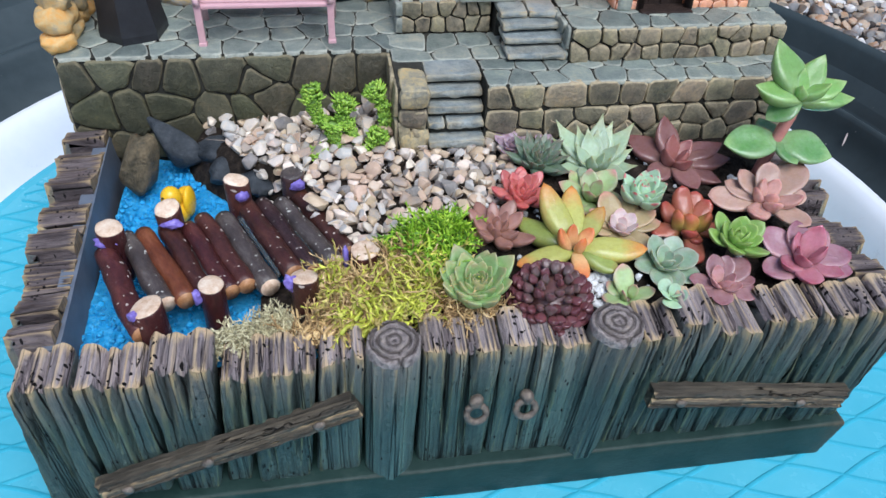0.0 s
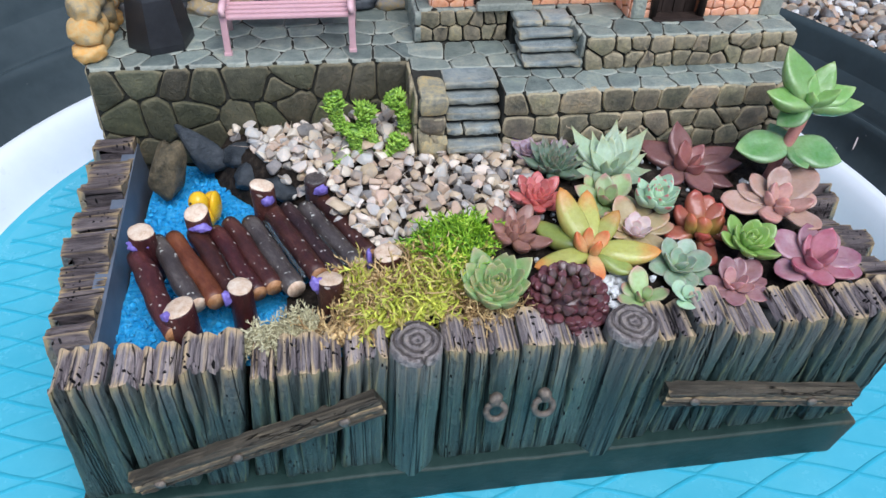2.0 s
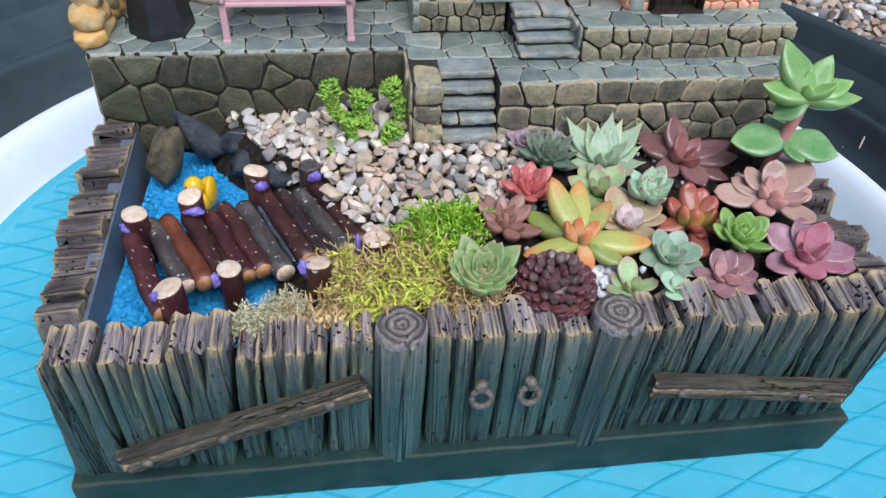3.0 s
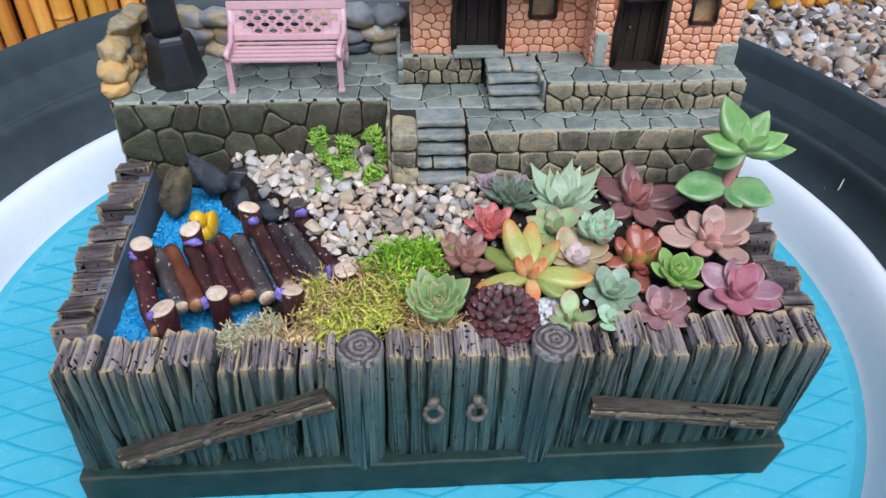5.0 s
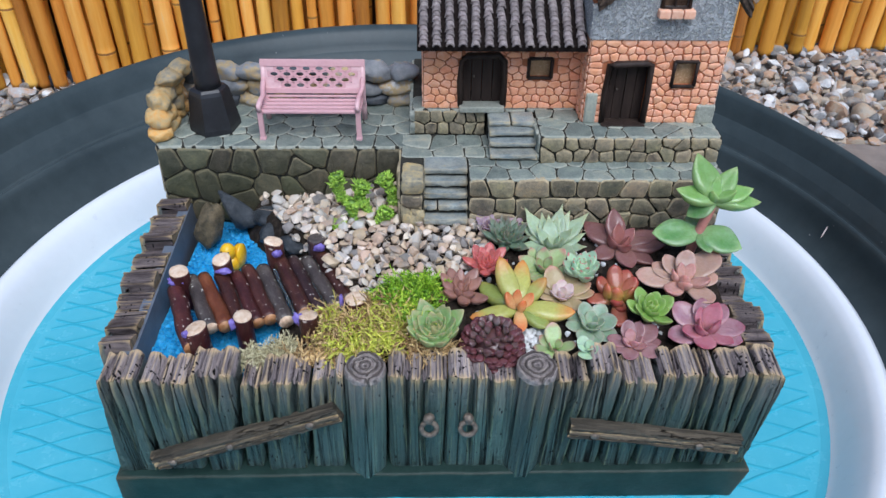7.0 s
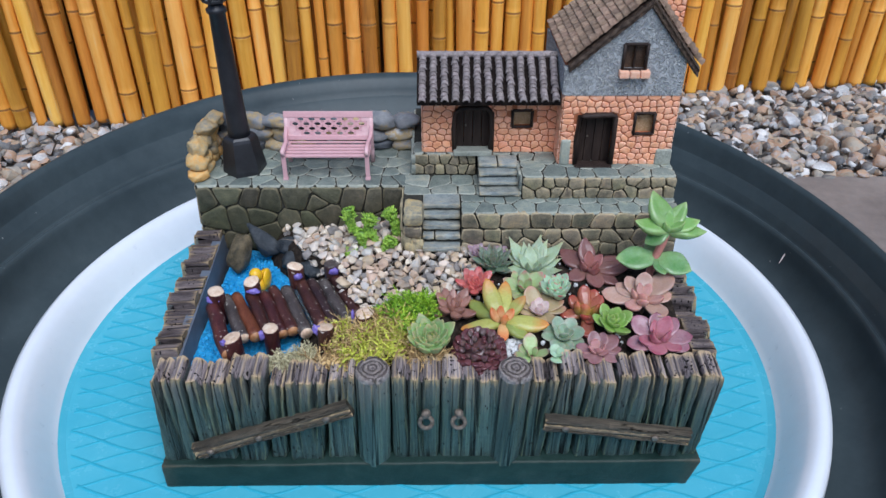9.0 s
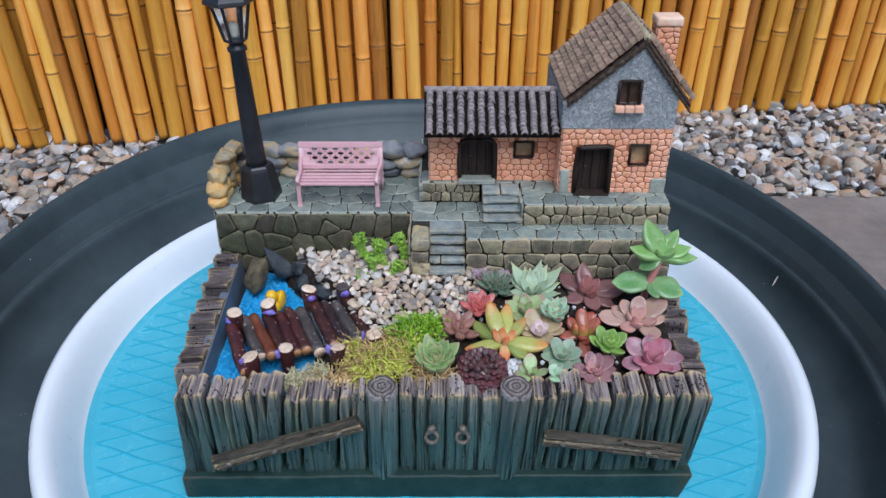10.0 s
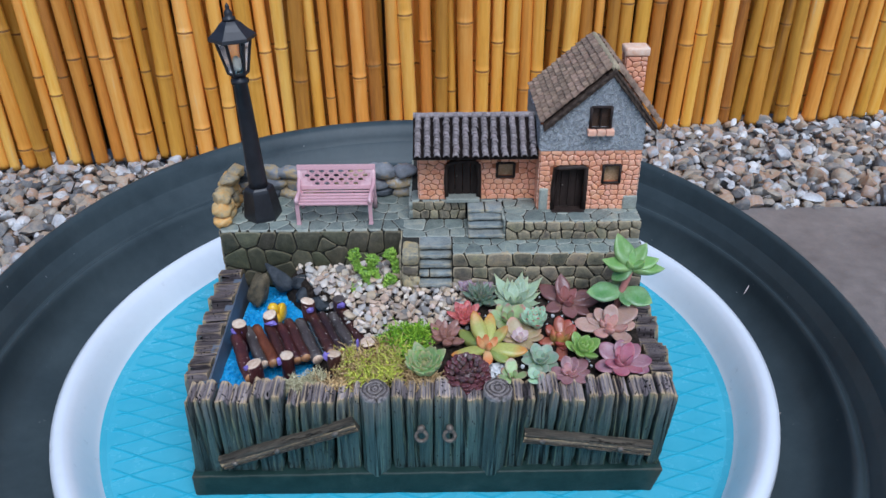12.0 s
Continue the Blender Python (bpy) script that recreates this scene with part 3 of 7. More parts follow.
v, f = lathe([(0.10, -0.455), (0.27, -0.45), (0.29, -0.30), (0.30, -0.05), (0.335, 0.045), (0.350, 0.050), (0.358, 0.056), (0.356, 0.064), (0.350, 0.066), (0.345, 0.061), (0.3415, 0.052),
              (0.337, 0.042), (0.330, 0.0345), (0.3255, 0.0290), (0.3240, 0.0262), (0.3225, 0.0268), (0.3205, 0.0280), (0.3180, 0.0284), (0.3155, 0.0274), (0.3135, 0.0248), (0.3115, 0.0200), (0.3095, 0.0160), (0.306, 0.0110), (0.301, 0.003), (0.294, -0.0035), (0.282, -0.0062), (0.262, -0.008), (0.05, -0.008)], NB)


def oval(x, y, z):
    """The bowl is round at the tray and slightly oval at its lip."""
    r, th = math.hypot(x, y), math.atan2(y, x)
    k = (r + min(1, max(0, (r - 0.305) / 0.05)) * (-0.006 - 0.0216 * math.cos(2 * th) - 0.0088 * math.sin(2 * th))) / r
    return (x * k - 0.0135, y * k + 0.125, z)


piece("bowl", [oval(*p) for p in v], f, RUBBER, bowl, smooth=True)

q = np.random.default_rng(3)
for at, size, turn, up in (((0.2790, 0.2050, 0.0162), (0.0064, 0.0006, 0.0004), 49, -24), ((0.262, 0.075, -0.0062), (0.0012, 0.0008, 0.0004), 20, 0), ((0.28, 0.02, -0.0062), (0.0007, 0.0007, 0.0003), 0, 0), ((-0.30, 0.03, -0.006), (0.0008, 0.0006, 0.0003), 0, 0)):
    v = lump(ICO2, size, q, 0.3)
    piece("scuff", v, ICO2[1], SCUFF, bowl, "pale scuff on the charcoal plastic", True, pose(*at, 0, up, turn))

tray = thing("serving_tray", (-0.007, 0.1225, -0.006), "turquoise enamel tray with embossed diamond waves and a white rim", "tray")
v, f = lathe([(0.224, -0.006), (0.2315, -0.0050), (0.2355, -0.002), (0.2395, 0.004), (0.2440, 0.013), (0.249, 0.020), (0.253, 0.0245), (0.258, 0.0255), (0.262, 0.0225), (0.2632, 0.018), (0.2615, 0.013),
              (0.258, 0.018), (0.254, 0.019), (0.251, 0.014), (0.247, 0.002), (0.243, -0.0075)], NB)
piece("rim", [(x - 0.007, y + 0.1225, z + 0.001) for x, y, z in v], f[:-2], SILVER, tray, "glossy white rolled rim", True)
v, f = lathe([(0.002, -0.0005), (0.1, -0.0005), (0.2, -0.0005), (0.232, -0.0005), (0.238, 0.0008), (0.240, 0.0015), (0.240, -0.006), (0.002, -0.006)], NB)
piece("tray_floor", [(x - 0.007, y + 0.1225, z) for x, y, z in v], f, TEAL, tray, "turquoise enamel floor")
# embossed wavy lines: pairs that meet and part like a net, each a low rib
CT, ST = math.cos(radians(0.9)), math.sin(radians(0.9))
for row in range(-14, 15):
    for sgn in (1, -1):
        vs, fs, prev = [], [], None
        for i in range(0, 119):
            x = -0.236 + 0.004 * i
            y = row * 0.0172 + 0.0004 + sgn * 0.0083 * (0.3 * math.sin((x + 0.194) * math.pi / 0.0440) + 0.7 * 2 / math.pi * math.asin(math.sin((x + 0.194) * math.pi / 0.0440)))
            if x * x + y * y > 0.231 ** 2:
                prev = None
                continue
            n = len(vs)
            px, py = x * CT - y * ST - 0.007, x * ST + y * CT + 0.1225
            vs += [(px, py - 0.0011, -0.0006), (px, py - 0.0005, 0.00015), (px, py, -0.0001), (px, py + 0.0005, 0.00015), (px, py + 0.0011, -0.0006)]
            if prev is not None:
                fs += [(prev + k, n + k, n + k + 1, prev + k + 1) for k in range(4)]
            prev = n
        if fs:
            piece("embossed_line", vs, fs, TEALD, tray, smooth=True)

# ---- wooden-look planter box ----
box = thing("planter_box", (0, 0.1, 0), "weathered teal and brown plank-look resin planter box with gate front", "planter")
bm = add_box(bmesh.new(), -0.1500, 0.1520, -0.0010, 0.236, -0.0003, 0.0182, 0.0016)
bmesh.ops.subdivide_edges(bm, edges=[e for e in bm.edges if e.calc_length() > 0.05], cuts=24, use_grid_fill=True)
for vv in bm.verts:
    vv.co += 0.0006 * noise.noise_vector(vv.co * 60)
    vv.co.z += 0.0012 * vv.co.x / 0.15 * (vv.co.z > 0.01)
    if vv.co.x > 0.140 and vv.co.z < 0.006:
        vv.co.x -= 0.0045
part("plinth", bm, PLINTH, box, "dark green painted base", True)


def plank(name, parent, w0, w1, h, thick, seed, m, mats, pitch=0.0004, nv=30, rag=0.0016, gap=0.0078, groove=0.6, top_span=None, flute=0.0, end_mat=0):
    """One upright board: deep worn grooves down its face, a ragged, split top and rounded long edges. Local x along, y into the wall, z up."""
    q = np.random.default_rng(seed)
    o = q.uniform(-90, 90, 3)
    nu = max(8, int((w1 - w0) / pitch))
    rows = [("f", j / (nv - 1)) for j in range(nv)] + [("t", j / 7) for j in range(1, 8)] + [("b", 0)]
    slope = q.uniform(-0.003, 0.003)
    v0, v1 = top_span or (w0, w1)
    ns = int((w1 - w0) / gap + 0.35)
    splits = sorted(((k + 1 + q.uniform(-0.3, 0.3)) / (ns + 1), q.uniform(0.3, 1.0), q.uniform(0.6, 1.0)) for k in range(ns))
    rise = [(q.uniform(-1, 1), q.uniform(-1, 1)) for _ in range(ns + 1)]
    vs, fs = [], []
    for kind, t in rows:
        for i in range(nu):
            u = i / (nu - 1)
            X0 = (w0 + (w1 - w0) * u)
            up = t if kind == "f" else (1.0 if kind == "t" else 0.0)
            XA = X0 + up * ((v0 - w0) * (1 - u) + (v1 - w1) * u)
            edge = max(0.0, abs(2 * u - 1) - 0.7) / 0.3
            cut = 0.0
            for su, sl, sd in splits:
                open_by = 1.0 if kind != "f" else min(1.0, max(0.0, (t - 1 + sl) / sl))
                d = (u - su - 0.02 * math.sin(up * 4 + sl * 9)) * (w1 - w0) / (0.00035 + 0.0010 * open_by)
                cut = max(cut, sd * math.exp(-d * d) * min(1.0, open_by * 2.2))
            lift, shove = rise[sum(u > sp[0] for sp in splits)]
            top = h + rag * (1.2 * noise.noise(Vector((X0 * 150 + o[0], o[1], 0))) + 0.3 * noise.noise(Vector((X0 * 900 + o[0], o[1], 4)))) + slope * (u - 0.5) - 0.0012 * edge ** 2 + rag * 0.7 * lift
            g = noise.noise(Vector((X0 * 420 + o[0], t * 0.7 + o[1], 0)))
            g2 = noise.noise(Vector((X0 * 1150 + o[0], t * 0.9, 7)))
            line = noise.noise(Vector((X0 * 210 + o[1], (t if kind == "f" else 1.0) * 0.45 + o[0], 11)))
            valley = flute * max(0.0, 1 - abs(line) / 0.09)
            if kind == "f":
                z = t * top
                x = XA + (0.0006 * noise.noise(Vector((t * 5 + o[2], u * 9, 1.0))))
                y = 0.0030 * edge ** 6 - 0.0005 * g - 0.00025 * abs(g2) + 0.0058 * cut + 0.0013 * valley + 0.0006 * shove * up
                y += 0.0004 * noise.noise(Vector((X0 * 700, t * 22, o[0])))
                if t > 0.95:
                    y += 0.0008 * ((t - 0.95) / 0.05)
            elif kind == "t":
                x = XA
                y = 0.0008 + t * (thick - 0.0008) + 0.0012 * g * (1 - t)
                z = top + 0.0011 * groove * noise.noise(Vector((X0 * 500 + o[0], t * 1.4 + o[1], 3))) - 0.0022 * edge ** 3 - 0.0045 * cut * (1 - 0.4 * t) + 0.0012 * t - 0.0012 * groove * abs(g2) - 0.0011 * valley * (1 - 0.5 * t)
            else:
                x, y, z = X0, thick, 0
            vs.append((x, y, z))
    R = len(rows)
    for j in range(R - 1):
        fs += [(j * nu + i, j * nu + i + 1, (j + 1) * nu + i + 1, (j + 1) * nu + i) for i in range(nu - 1)]
    fs.append(tuple(j * nu for j in range(R))[::-1])
    fs.append(tuple(j * nu + nu - 1 for j in range(R)))
    mi = [0 if j < nv - 1 else (1 if j < R - 2 else len(mats) - 1) for j in range(R - 1) for _ in range(nu - 1)] + [end_mat, end_mat]
    ob = piece(name, vs, fs, mats, parent, smooth=True, m=m, mi=mi)
    for p in ob.data.polygons:
        if p.material_index == 2:
            p.use_smooth = False
    ob.data.polygons[len(fs) - 1].use_smooth = ob.data.polygons[len(fs) - 2].use_smooth = False
    ob.data.set_sharp_from_angle(angle=radians(44))
    return ob


# front boards: foot from, foot to, top from, top to, top height, how far they stand back
FRONT = [(-0.1495, -0.1290, -0.1445, -0.1268, 0.0815, 0.0004), (-0.1290, -0.1070, -0.1268, -0.1050, 0.0780, 0.0012), (-0.1070, -0.0900, -0.1050, -0.0842, 0.0835, 0.0), (-0.0900, -0.0790, -0.0842, -0.0750, 0.0762, 0.0022),
         (-0.0790, -0.0580, -0.0750, -0.0530, 0.0800, 0.0002), (-0.0580, -0.0398, -0.0530, -0.0372, 0.0815, 0.0016), (0.0495, 0.0640, 0.0535, 0.0688, 0.0795, 0.0006), (0.0640, 0.0800, 0.0688, 0.0832, 0.0825, 0.0020),
         (0.0800, 0.0960, 0.0832, 0.0990, 0.0790, 0.0004), (0.0960, 0.1170, 0.0990, 0.1160, 0.0828, 0.0008), (0.1170, 0.1280, 0.1160, 0.1250, 0.0818, 0.0016), (0.1280, 0.1410, 0.1250, 0.1418, 0.0832, 0.0), (0.1410, 0.1508, 0.1418, 0.1545, 0.0825, 0.0010)]
for k, (a, b, c, d, top, back_by) in enumerate(FRONT):
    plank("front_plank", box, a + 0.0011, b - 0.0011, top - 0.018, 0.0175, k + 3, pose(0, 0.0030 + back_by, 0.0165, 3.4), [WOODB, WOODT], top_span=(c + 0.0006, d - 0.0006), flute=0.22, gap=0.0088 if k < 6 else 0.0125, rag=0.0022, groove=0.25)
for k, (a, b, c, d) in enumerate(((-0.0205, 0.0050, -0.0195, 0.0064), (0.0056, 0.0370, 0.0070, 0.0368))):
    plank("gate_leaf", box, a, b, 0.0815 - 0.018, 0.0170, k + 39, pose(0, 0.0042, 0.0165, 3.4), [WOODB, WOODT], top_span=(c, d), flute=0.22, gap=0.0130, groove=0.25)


def gate_post(x, seed, lean):
    """A round post with a ringed, cracked end."""
    q = np.random.default_rng(seed)
    o = q.uniform(-50, 50, 3)
    N, vs, fs = 64, [], []
    prof = [(1.0, z) for z in np.linspace(0.0160, 0.0815, 26)] + [(0.97, 0.0840), (0.9, 0.0853), (0.78, 0.0848), (0.7, 0.0856), (0.58, 0.0849), (0.5, 0.0857), (0.38, 0.0851), (0.28, 0.0859), (0.15, 0.0853)]
    for r, z in prof:
        for i in range(N):
            a = 2 * math.pi * i / N
            g = noise.noise(Vector((math.cos(a) * 3 + o[0], math.sin(a) * 3 + o[1], z * 25)))
            crack = 0.0014 * math.exp(-((a - 4.9) / 0.09) ** 2) * (1 if z > 0.055 else 0)
            g += 0.7 * noise.noise(Vector((math.cos(a) * 9 + o[0], math.sin(a) * 9 + o[1], z * 40)))
            rr = 0.0089 * r + (0.0005 * g - crack) * (1 if r > 0.6 else 0.4)
            vs.append((rr * math.cos(a), rr * math.sin(a), z + 0.0004 * g * (r < 1)))
    M = len(prof)
    for j in range(M - 1):
        fs += [(j * N + i, j * N + (i + 1) % N, (j + 1) * N + (i + 1) % N, (j + 1) * N + i) for i in range(N)]
    fs.append(tuple((M - 1) * N + i for i in range(N)))
    mi = [0 if j < 25 else 1 for j in range(M - 1) for _ in range(N)] + [1]
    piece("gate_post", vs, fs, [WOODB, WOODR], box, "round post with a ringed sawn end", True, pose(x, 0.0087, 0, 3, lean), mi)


gate_post(-0.0310, 1, 1.5)
gate_post(0.0415, 2, 2.4)

# side boards of the box, uneven along the top: from, to, top height
LEFT = [(0.0185, 0.0285, 0.0828), (0.0285, 0.0390, 0.0833), (0.0390, 0.0460, 0.0795), (0.0460, 0.0525, 0.0801), (0.0525, 0.0598, 0.0797), (0.0598, 0.0700, 0.0844), (0.0700, 0.0790, 0.0810), (0.0790, 0.0860, 0.0817),
        (0.0860, 0.0930, 0.0800), (0.0930, 0.0985, 0.0792), (0.0985, 0.1080, 0.0841), (0.1080, 0.1160, 0.0813), (0.1160, 0.1240, 0.0808), (0.1240, 0.1320, 0.0802), (0.1320, 0.1430, 0.0833)]
RIGHT = [(0.0185, 0.0280, 0.0815), (0.0280, 0.0360, 0.0778), (0.0360, 0.0460, 0.0835), (0.0460, 0.0545, 0.0785), (0.0545, 0.0630, 0.0765), (0.0630, 0.0745, 0.0842), (0.0745, 0.0860, 0.0795), (0.0860, 0.0960, 0.0815), (0.0960, 0.1065, 0.0790)]
for k, (y, e, top) in enumerate(LEFT):
    out, inner = -0.1480 - 0.0090 * y / 0.14 + rng.uniform(-0.0018, 0.0012), -0.1326 - 0.0062 * y / 0.14
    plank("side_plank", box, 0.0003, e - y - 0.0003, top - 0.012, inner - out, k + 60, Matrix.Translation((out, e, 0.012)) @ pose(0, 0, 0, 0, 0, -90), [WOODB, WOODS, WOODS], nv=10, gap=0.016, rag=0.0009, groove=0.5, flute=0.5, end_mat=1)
for k, (y, e, top) in enumerate(RIGHT):
    out = 0.1548 + 0.0040 * y / 0.1 + rng.uniform(-0.0012, 0.0016)
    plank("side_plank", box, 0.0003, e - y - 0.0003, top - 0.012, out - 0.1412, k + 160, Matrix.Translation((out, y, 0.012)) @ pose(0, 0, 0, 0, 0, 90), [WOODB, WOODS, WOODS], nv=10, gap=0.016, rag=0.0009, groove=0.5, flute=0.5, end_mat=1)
vv = [(-0.1375, 0.017, 0.02), (-0.1268, 0.017, 0.02), (-0.1335, 0.143, 0.02), (-0.1445, 0.143, 0.02)]
up = [(-0.1372, 0.017, 0.0800), (-0.1318, 0.017, 0.0800), (-0.1384, 0.143, 0.0806), (-0.1442, 0.143, 0.0806)]
piece("inner_lining", vv + up, [(3, 2, 1, 0), (4, 5, 6, 7), (0, 1, 5, 4), (1, 2, 6, 5), (2, 3, 7, 6), (3, 0, 4, 7)], LINER, box, "smooth slate-blue inner face")
box_part("inner_lining", (0.1400, 0.1425, 0.017, 0.107, 0.02, 0.0755), LINER, box, 0.0008)


def brace(x0, z0, x1, z1, h, seed, nails):
    q = np.random.default_rng(seed)
    L, ang = math.hypot(x1 - x0, z1 - z0), math.atan2(z1 - z0, x1 - x0)
    vs, fs, N = [], [], 60
    sec = [(-0.5, 0.0), (-0.47, -0.75), (-0.40, -0.95), (-0.30, -1.0), (-0.22, -0.84), (-0.12, -1.04), (0.02, -1.0), (0.10, -0.82), (0.20, -1.02), (0.34, -1.0), (0.42, -0.86), (0.48, -0.7), (0.5, 0.0)]
    for i in range(N):
        t = i / (N - 1)
        for k, (a, d) in enumerate(sec):
            w = noise.noise(Vector((t * 7 + seed, k * 1.7, 0)))
            zz = a * h * (1 + 0.16 * noise.noise(Vector((t * 5, seed, a)))) + 0.0005 * w
            yy = d * 0.0052 * (1 + 0.16 * w) + 0.0007 * noise.noise(Vector((t * 26, k, seed)))
            px = t * L + (0.0022 * noise.noise(Vector((a * 9, seed, 2 + i))) if i in (0, N - 1) else 0)
            vs.append((px, 0.003 + yy, zz))
    S = len(sec)
    for i in range(N - 1):
        fs += [(i * S + k, i * S + k + 1, (i + 1) * S + k + 1, (i + 1) * S + k) for k in range(S - 1)]
    fs += [tuple(range(S)), tuple((N - 1) * S + k for k in range(S))[::-1]]
    b = piece("brace_board", vs, fs, BRACE, box, "diagonal weathered brown brace board" if abs(ang) > 0.2 else "level weathered brown brace board", True, Matrix.Translation((x0, -0.0015, z0 + 0.001)) @ Matrix.Rotation(-ang, 4, "Y"))
    b.data.set_sharp_from_angle(angle=radians(35))
    for t in nails:
        v = lump(ICO2, (0.0022, 0.0013, 0.0019), q, 0.2)
        c = (x0 + t * L * math.cos(ang), -0.0042, z0 + 0.001 + t * L * math.sin(ang))
        piece("nail", v + np.array(c), ICO2[1], IRON, b, smooth=True)


brace(-0.1275, 0.0280, -0.0410, 0.0605, 0.0090, 3, (0.10, 0.42, 0.85))
brace(0.0617, 0.0492, 0.1415, 0.0372, 0.0090, 8, (0.14, 0.75))


def ring_handle(x):
    b = piece("ring_handle", *tube([(x + 0.0034 * math.cos(a), -0.0024 + 0.001 * math.sin(a), 0.0522 + 0.0033 * math.sin(a)) for a in np.linspace(math.pi / 2, math.pi * 2.5, 25)], [0.00125] * 25, 8),
              IRON, box, "rusty iron ring handle", True)
    v = lump(ICO2, (0.0027, 0.0026, 0.0031), np.random.default_rng(int(x * 1e4) + 99), 0.15)
    piece("staple", v + np.array((x, -0.0012, 0.0570)), ICO2[1], IRON, b, smooth=True)


ring_handle(-0.0015)
ring_handle(0.0158)


# ---- stone terrace ----
def clip(poly, px, py, nx, ny):
    out = []
    for i in range(len(poly)):
        a, b = poly[i], poly[(i + 1) % len(poly)]
        da, db = (a[0] - px) * nx + (a[1] - py) * ny, (b[0] - px) * nx + (b[1] - py) * ny
        if da <= 0:
            out.append(a)
        if da * db < 0:
            t = da / (da - db)
            out.append((a[0] + t * (b[0] - a[0]), a[1] + t * (b[1] - a[1])))
    return out


def cells(poly, seeds, asp=1.0):
    """The polygon parted into irregular cells, one round each seed."""
    res = []
    for i, s in enumerate(seeds):
        c = list(poly)
        for j, o in enumerate(seeds):
            if i != j and c:
                dx, dy = (o[0] - s[0]), (o[1] - s[1]) * asp
                c = clip(c, (s[0] + o[0]) / 2, (s[1] + o[1]) / 2, dx, dy)
        if len(c) > 2:
            res.append(c)
    return res


def seeds_in(w, h, size, rng, asp=1.0, jit=0.42):
    """Rows of jittered seeds, size wide and size / asp high."""
    rows = max(1, round(h / (size / asp)))
    out = []
    for r in range(rows):
        n = max(1, round(w / (size * rng.uniform(0.8, 1.25))))
        for k in range(n):
            out.append(((k + 0.5 + 0.25 * (r % 2) + rng.uniform(-jit, jit)) * w / n, (r + 0.5 + rng.uniform(-jit, jit) * 0.7) * h / rows))
    return out


def stone(name, poly, m, gap, depth, material, parent, rng, dome=0.25, label=""):
    """One flat-faced stone with softened rim from a polygon in the plane of m, standing proud of it."""
    p = np.array(poly)
    c = p.mean(0)
    size = np.sqrt(np.abs(np.cross(p - c, np.roll(p, -1, 0) - c).sum()) / 2)
    if size < gap * 1.6:
        return None
    q = [tuple(v) for v in p]
    turn = np.sign(np.cross(p - c, np.roll(p, -1, 0) - c).sum())
    for a, b in zip(p, np.roll(p, -1, 0)):
        e = b - a
        ln = np.hypot(*e)
        if ln < 1e-7 or len(q) < 3:
            continue
        nx, ny = turn * e[1] / ln, -turn * e[0] / ln
        q = clip(q, a[0] - nx * gap / 2, a[1] - ny * gap / 2, nx, ny)
    if len(q) < 3:
        return None
    q = np.array(q)
    c = q.mean(0)
    r = []
    for i in range(len(q)):
        a, b = q[i], q[(i + 1) % len(q)]
        r += [a * 0.88 + b * 0.12, a * 0.5 + b * 0.5, a * 0.12 + b * 0.88]
    r = np.array(r)
    r += rng.normal(size=r.shape) * size * 0.018
    n = len(r)
    d = depth * rng.uniform(0.7, 1.25)
    tilt = rng.normal(size=2) * 0.22 * depth / size
    vs = []
    for kk, zz in ((1.0, -0.0012), (0.99, d * 0.5), (0.955, d * 0.88), (0.85, d)):
        for x in r:
            v = c + (x - c) * kk
            w = zz + (tilt @ (v - c) if zz > 0 else 0) + (rng.normal() * depth * 0.05 if zz > 0 else 0)
            vs.append((v[0], v[1], w))
    vs.append((c[0], c[1], d * (1 + dome)))
    fs = []
    for j in range(3):
        fs += [(j * n + i, j * n + (i + 1) % n, (j + 1) * n + (i + 1) % n, (j + 1) * n + i) for i in range(n)]
    fs += [(3 * n + i, 3 * n + (i + 1) % n, 4 * n) for i in range(n)]
    return piece(name, [m @ Vector(v) for v in vs], fs, material, parent, label, True)


def stone_face(parent, m, w, h, size, material, rng, gap=0.0008, depth=0.0016, asp=1.0, holes=(), poly=None, name="stone", dome=0.25, jit=0.42):
    poly = poly or [(0, 0), (w, 0), (w, h), (0, h)]
    for c in cells(poly, seeds_in(w, h, size, rng, asp, jit), asp):
        x, y = np.mean(c, 0)
        if any(a < x < b and e < y < g for a, b, e, g in holes):
            continue
        for a, b, e, g in holes:
            if c and max(q[0] for q in c) > a and min(q[0] for q in c) < b and max(q[1] for q in c) > e and min(q[1] for q in c) < g:
                d = [(a - x, (a, 0, 1, 0)), (x - b, (b, 0, -1, 0)), (e - y, (0, e, 0, 1)), (y - g, (0, g, 0, -1))]
                c = clip(c, *max(d)[1])
        if len(c) > 2:
            stone(name, c, m, gap, depth, material, parent, rng, dome)


def face_m(o, u, v):
    """Plane with local x along u, local y along v, at o."""
    u, v = Vector(u).normalized(), Vector(v).normalized()
    n = u.cross(v)
    return Matrix(((u[0], v[0], n[0], o[0]), (u[1], v[1], n[1], o[1]), (u[2], v[2], n[2], o[2]), (0, 0, 0, 1)))


TZ, UZ = 0.1165, 0.1315
terrace = thing("stone_terrace", (0, 0.17, 0.0165), "grey-green flagstone terrace with stepped levels and rubble retaining walls", "terrace")
q = np.random.default_rng(11)
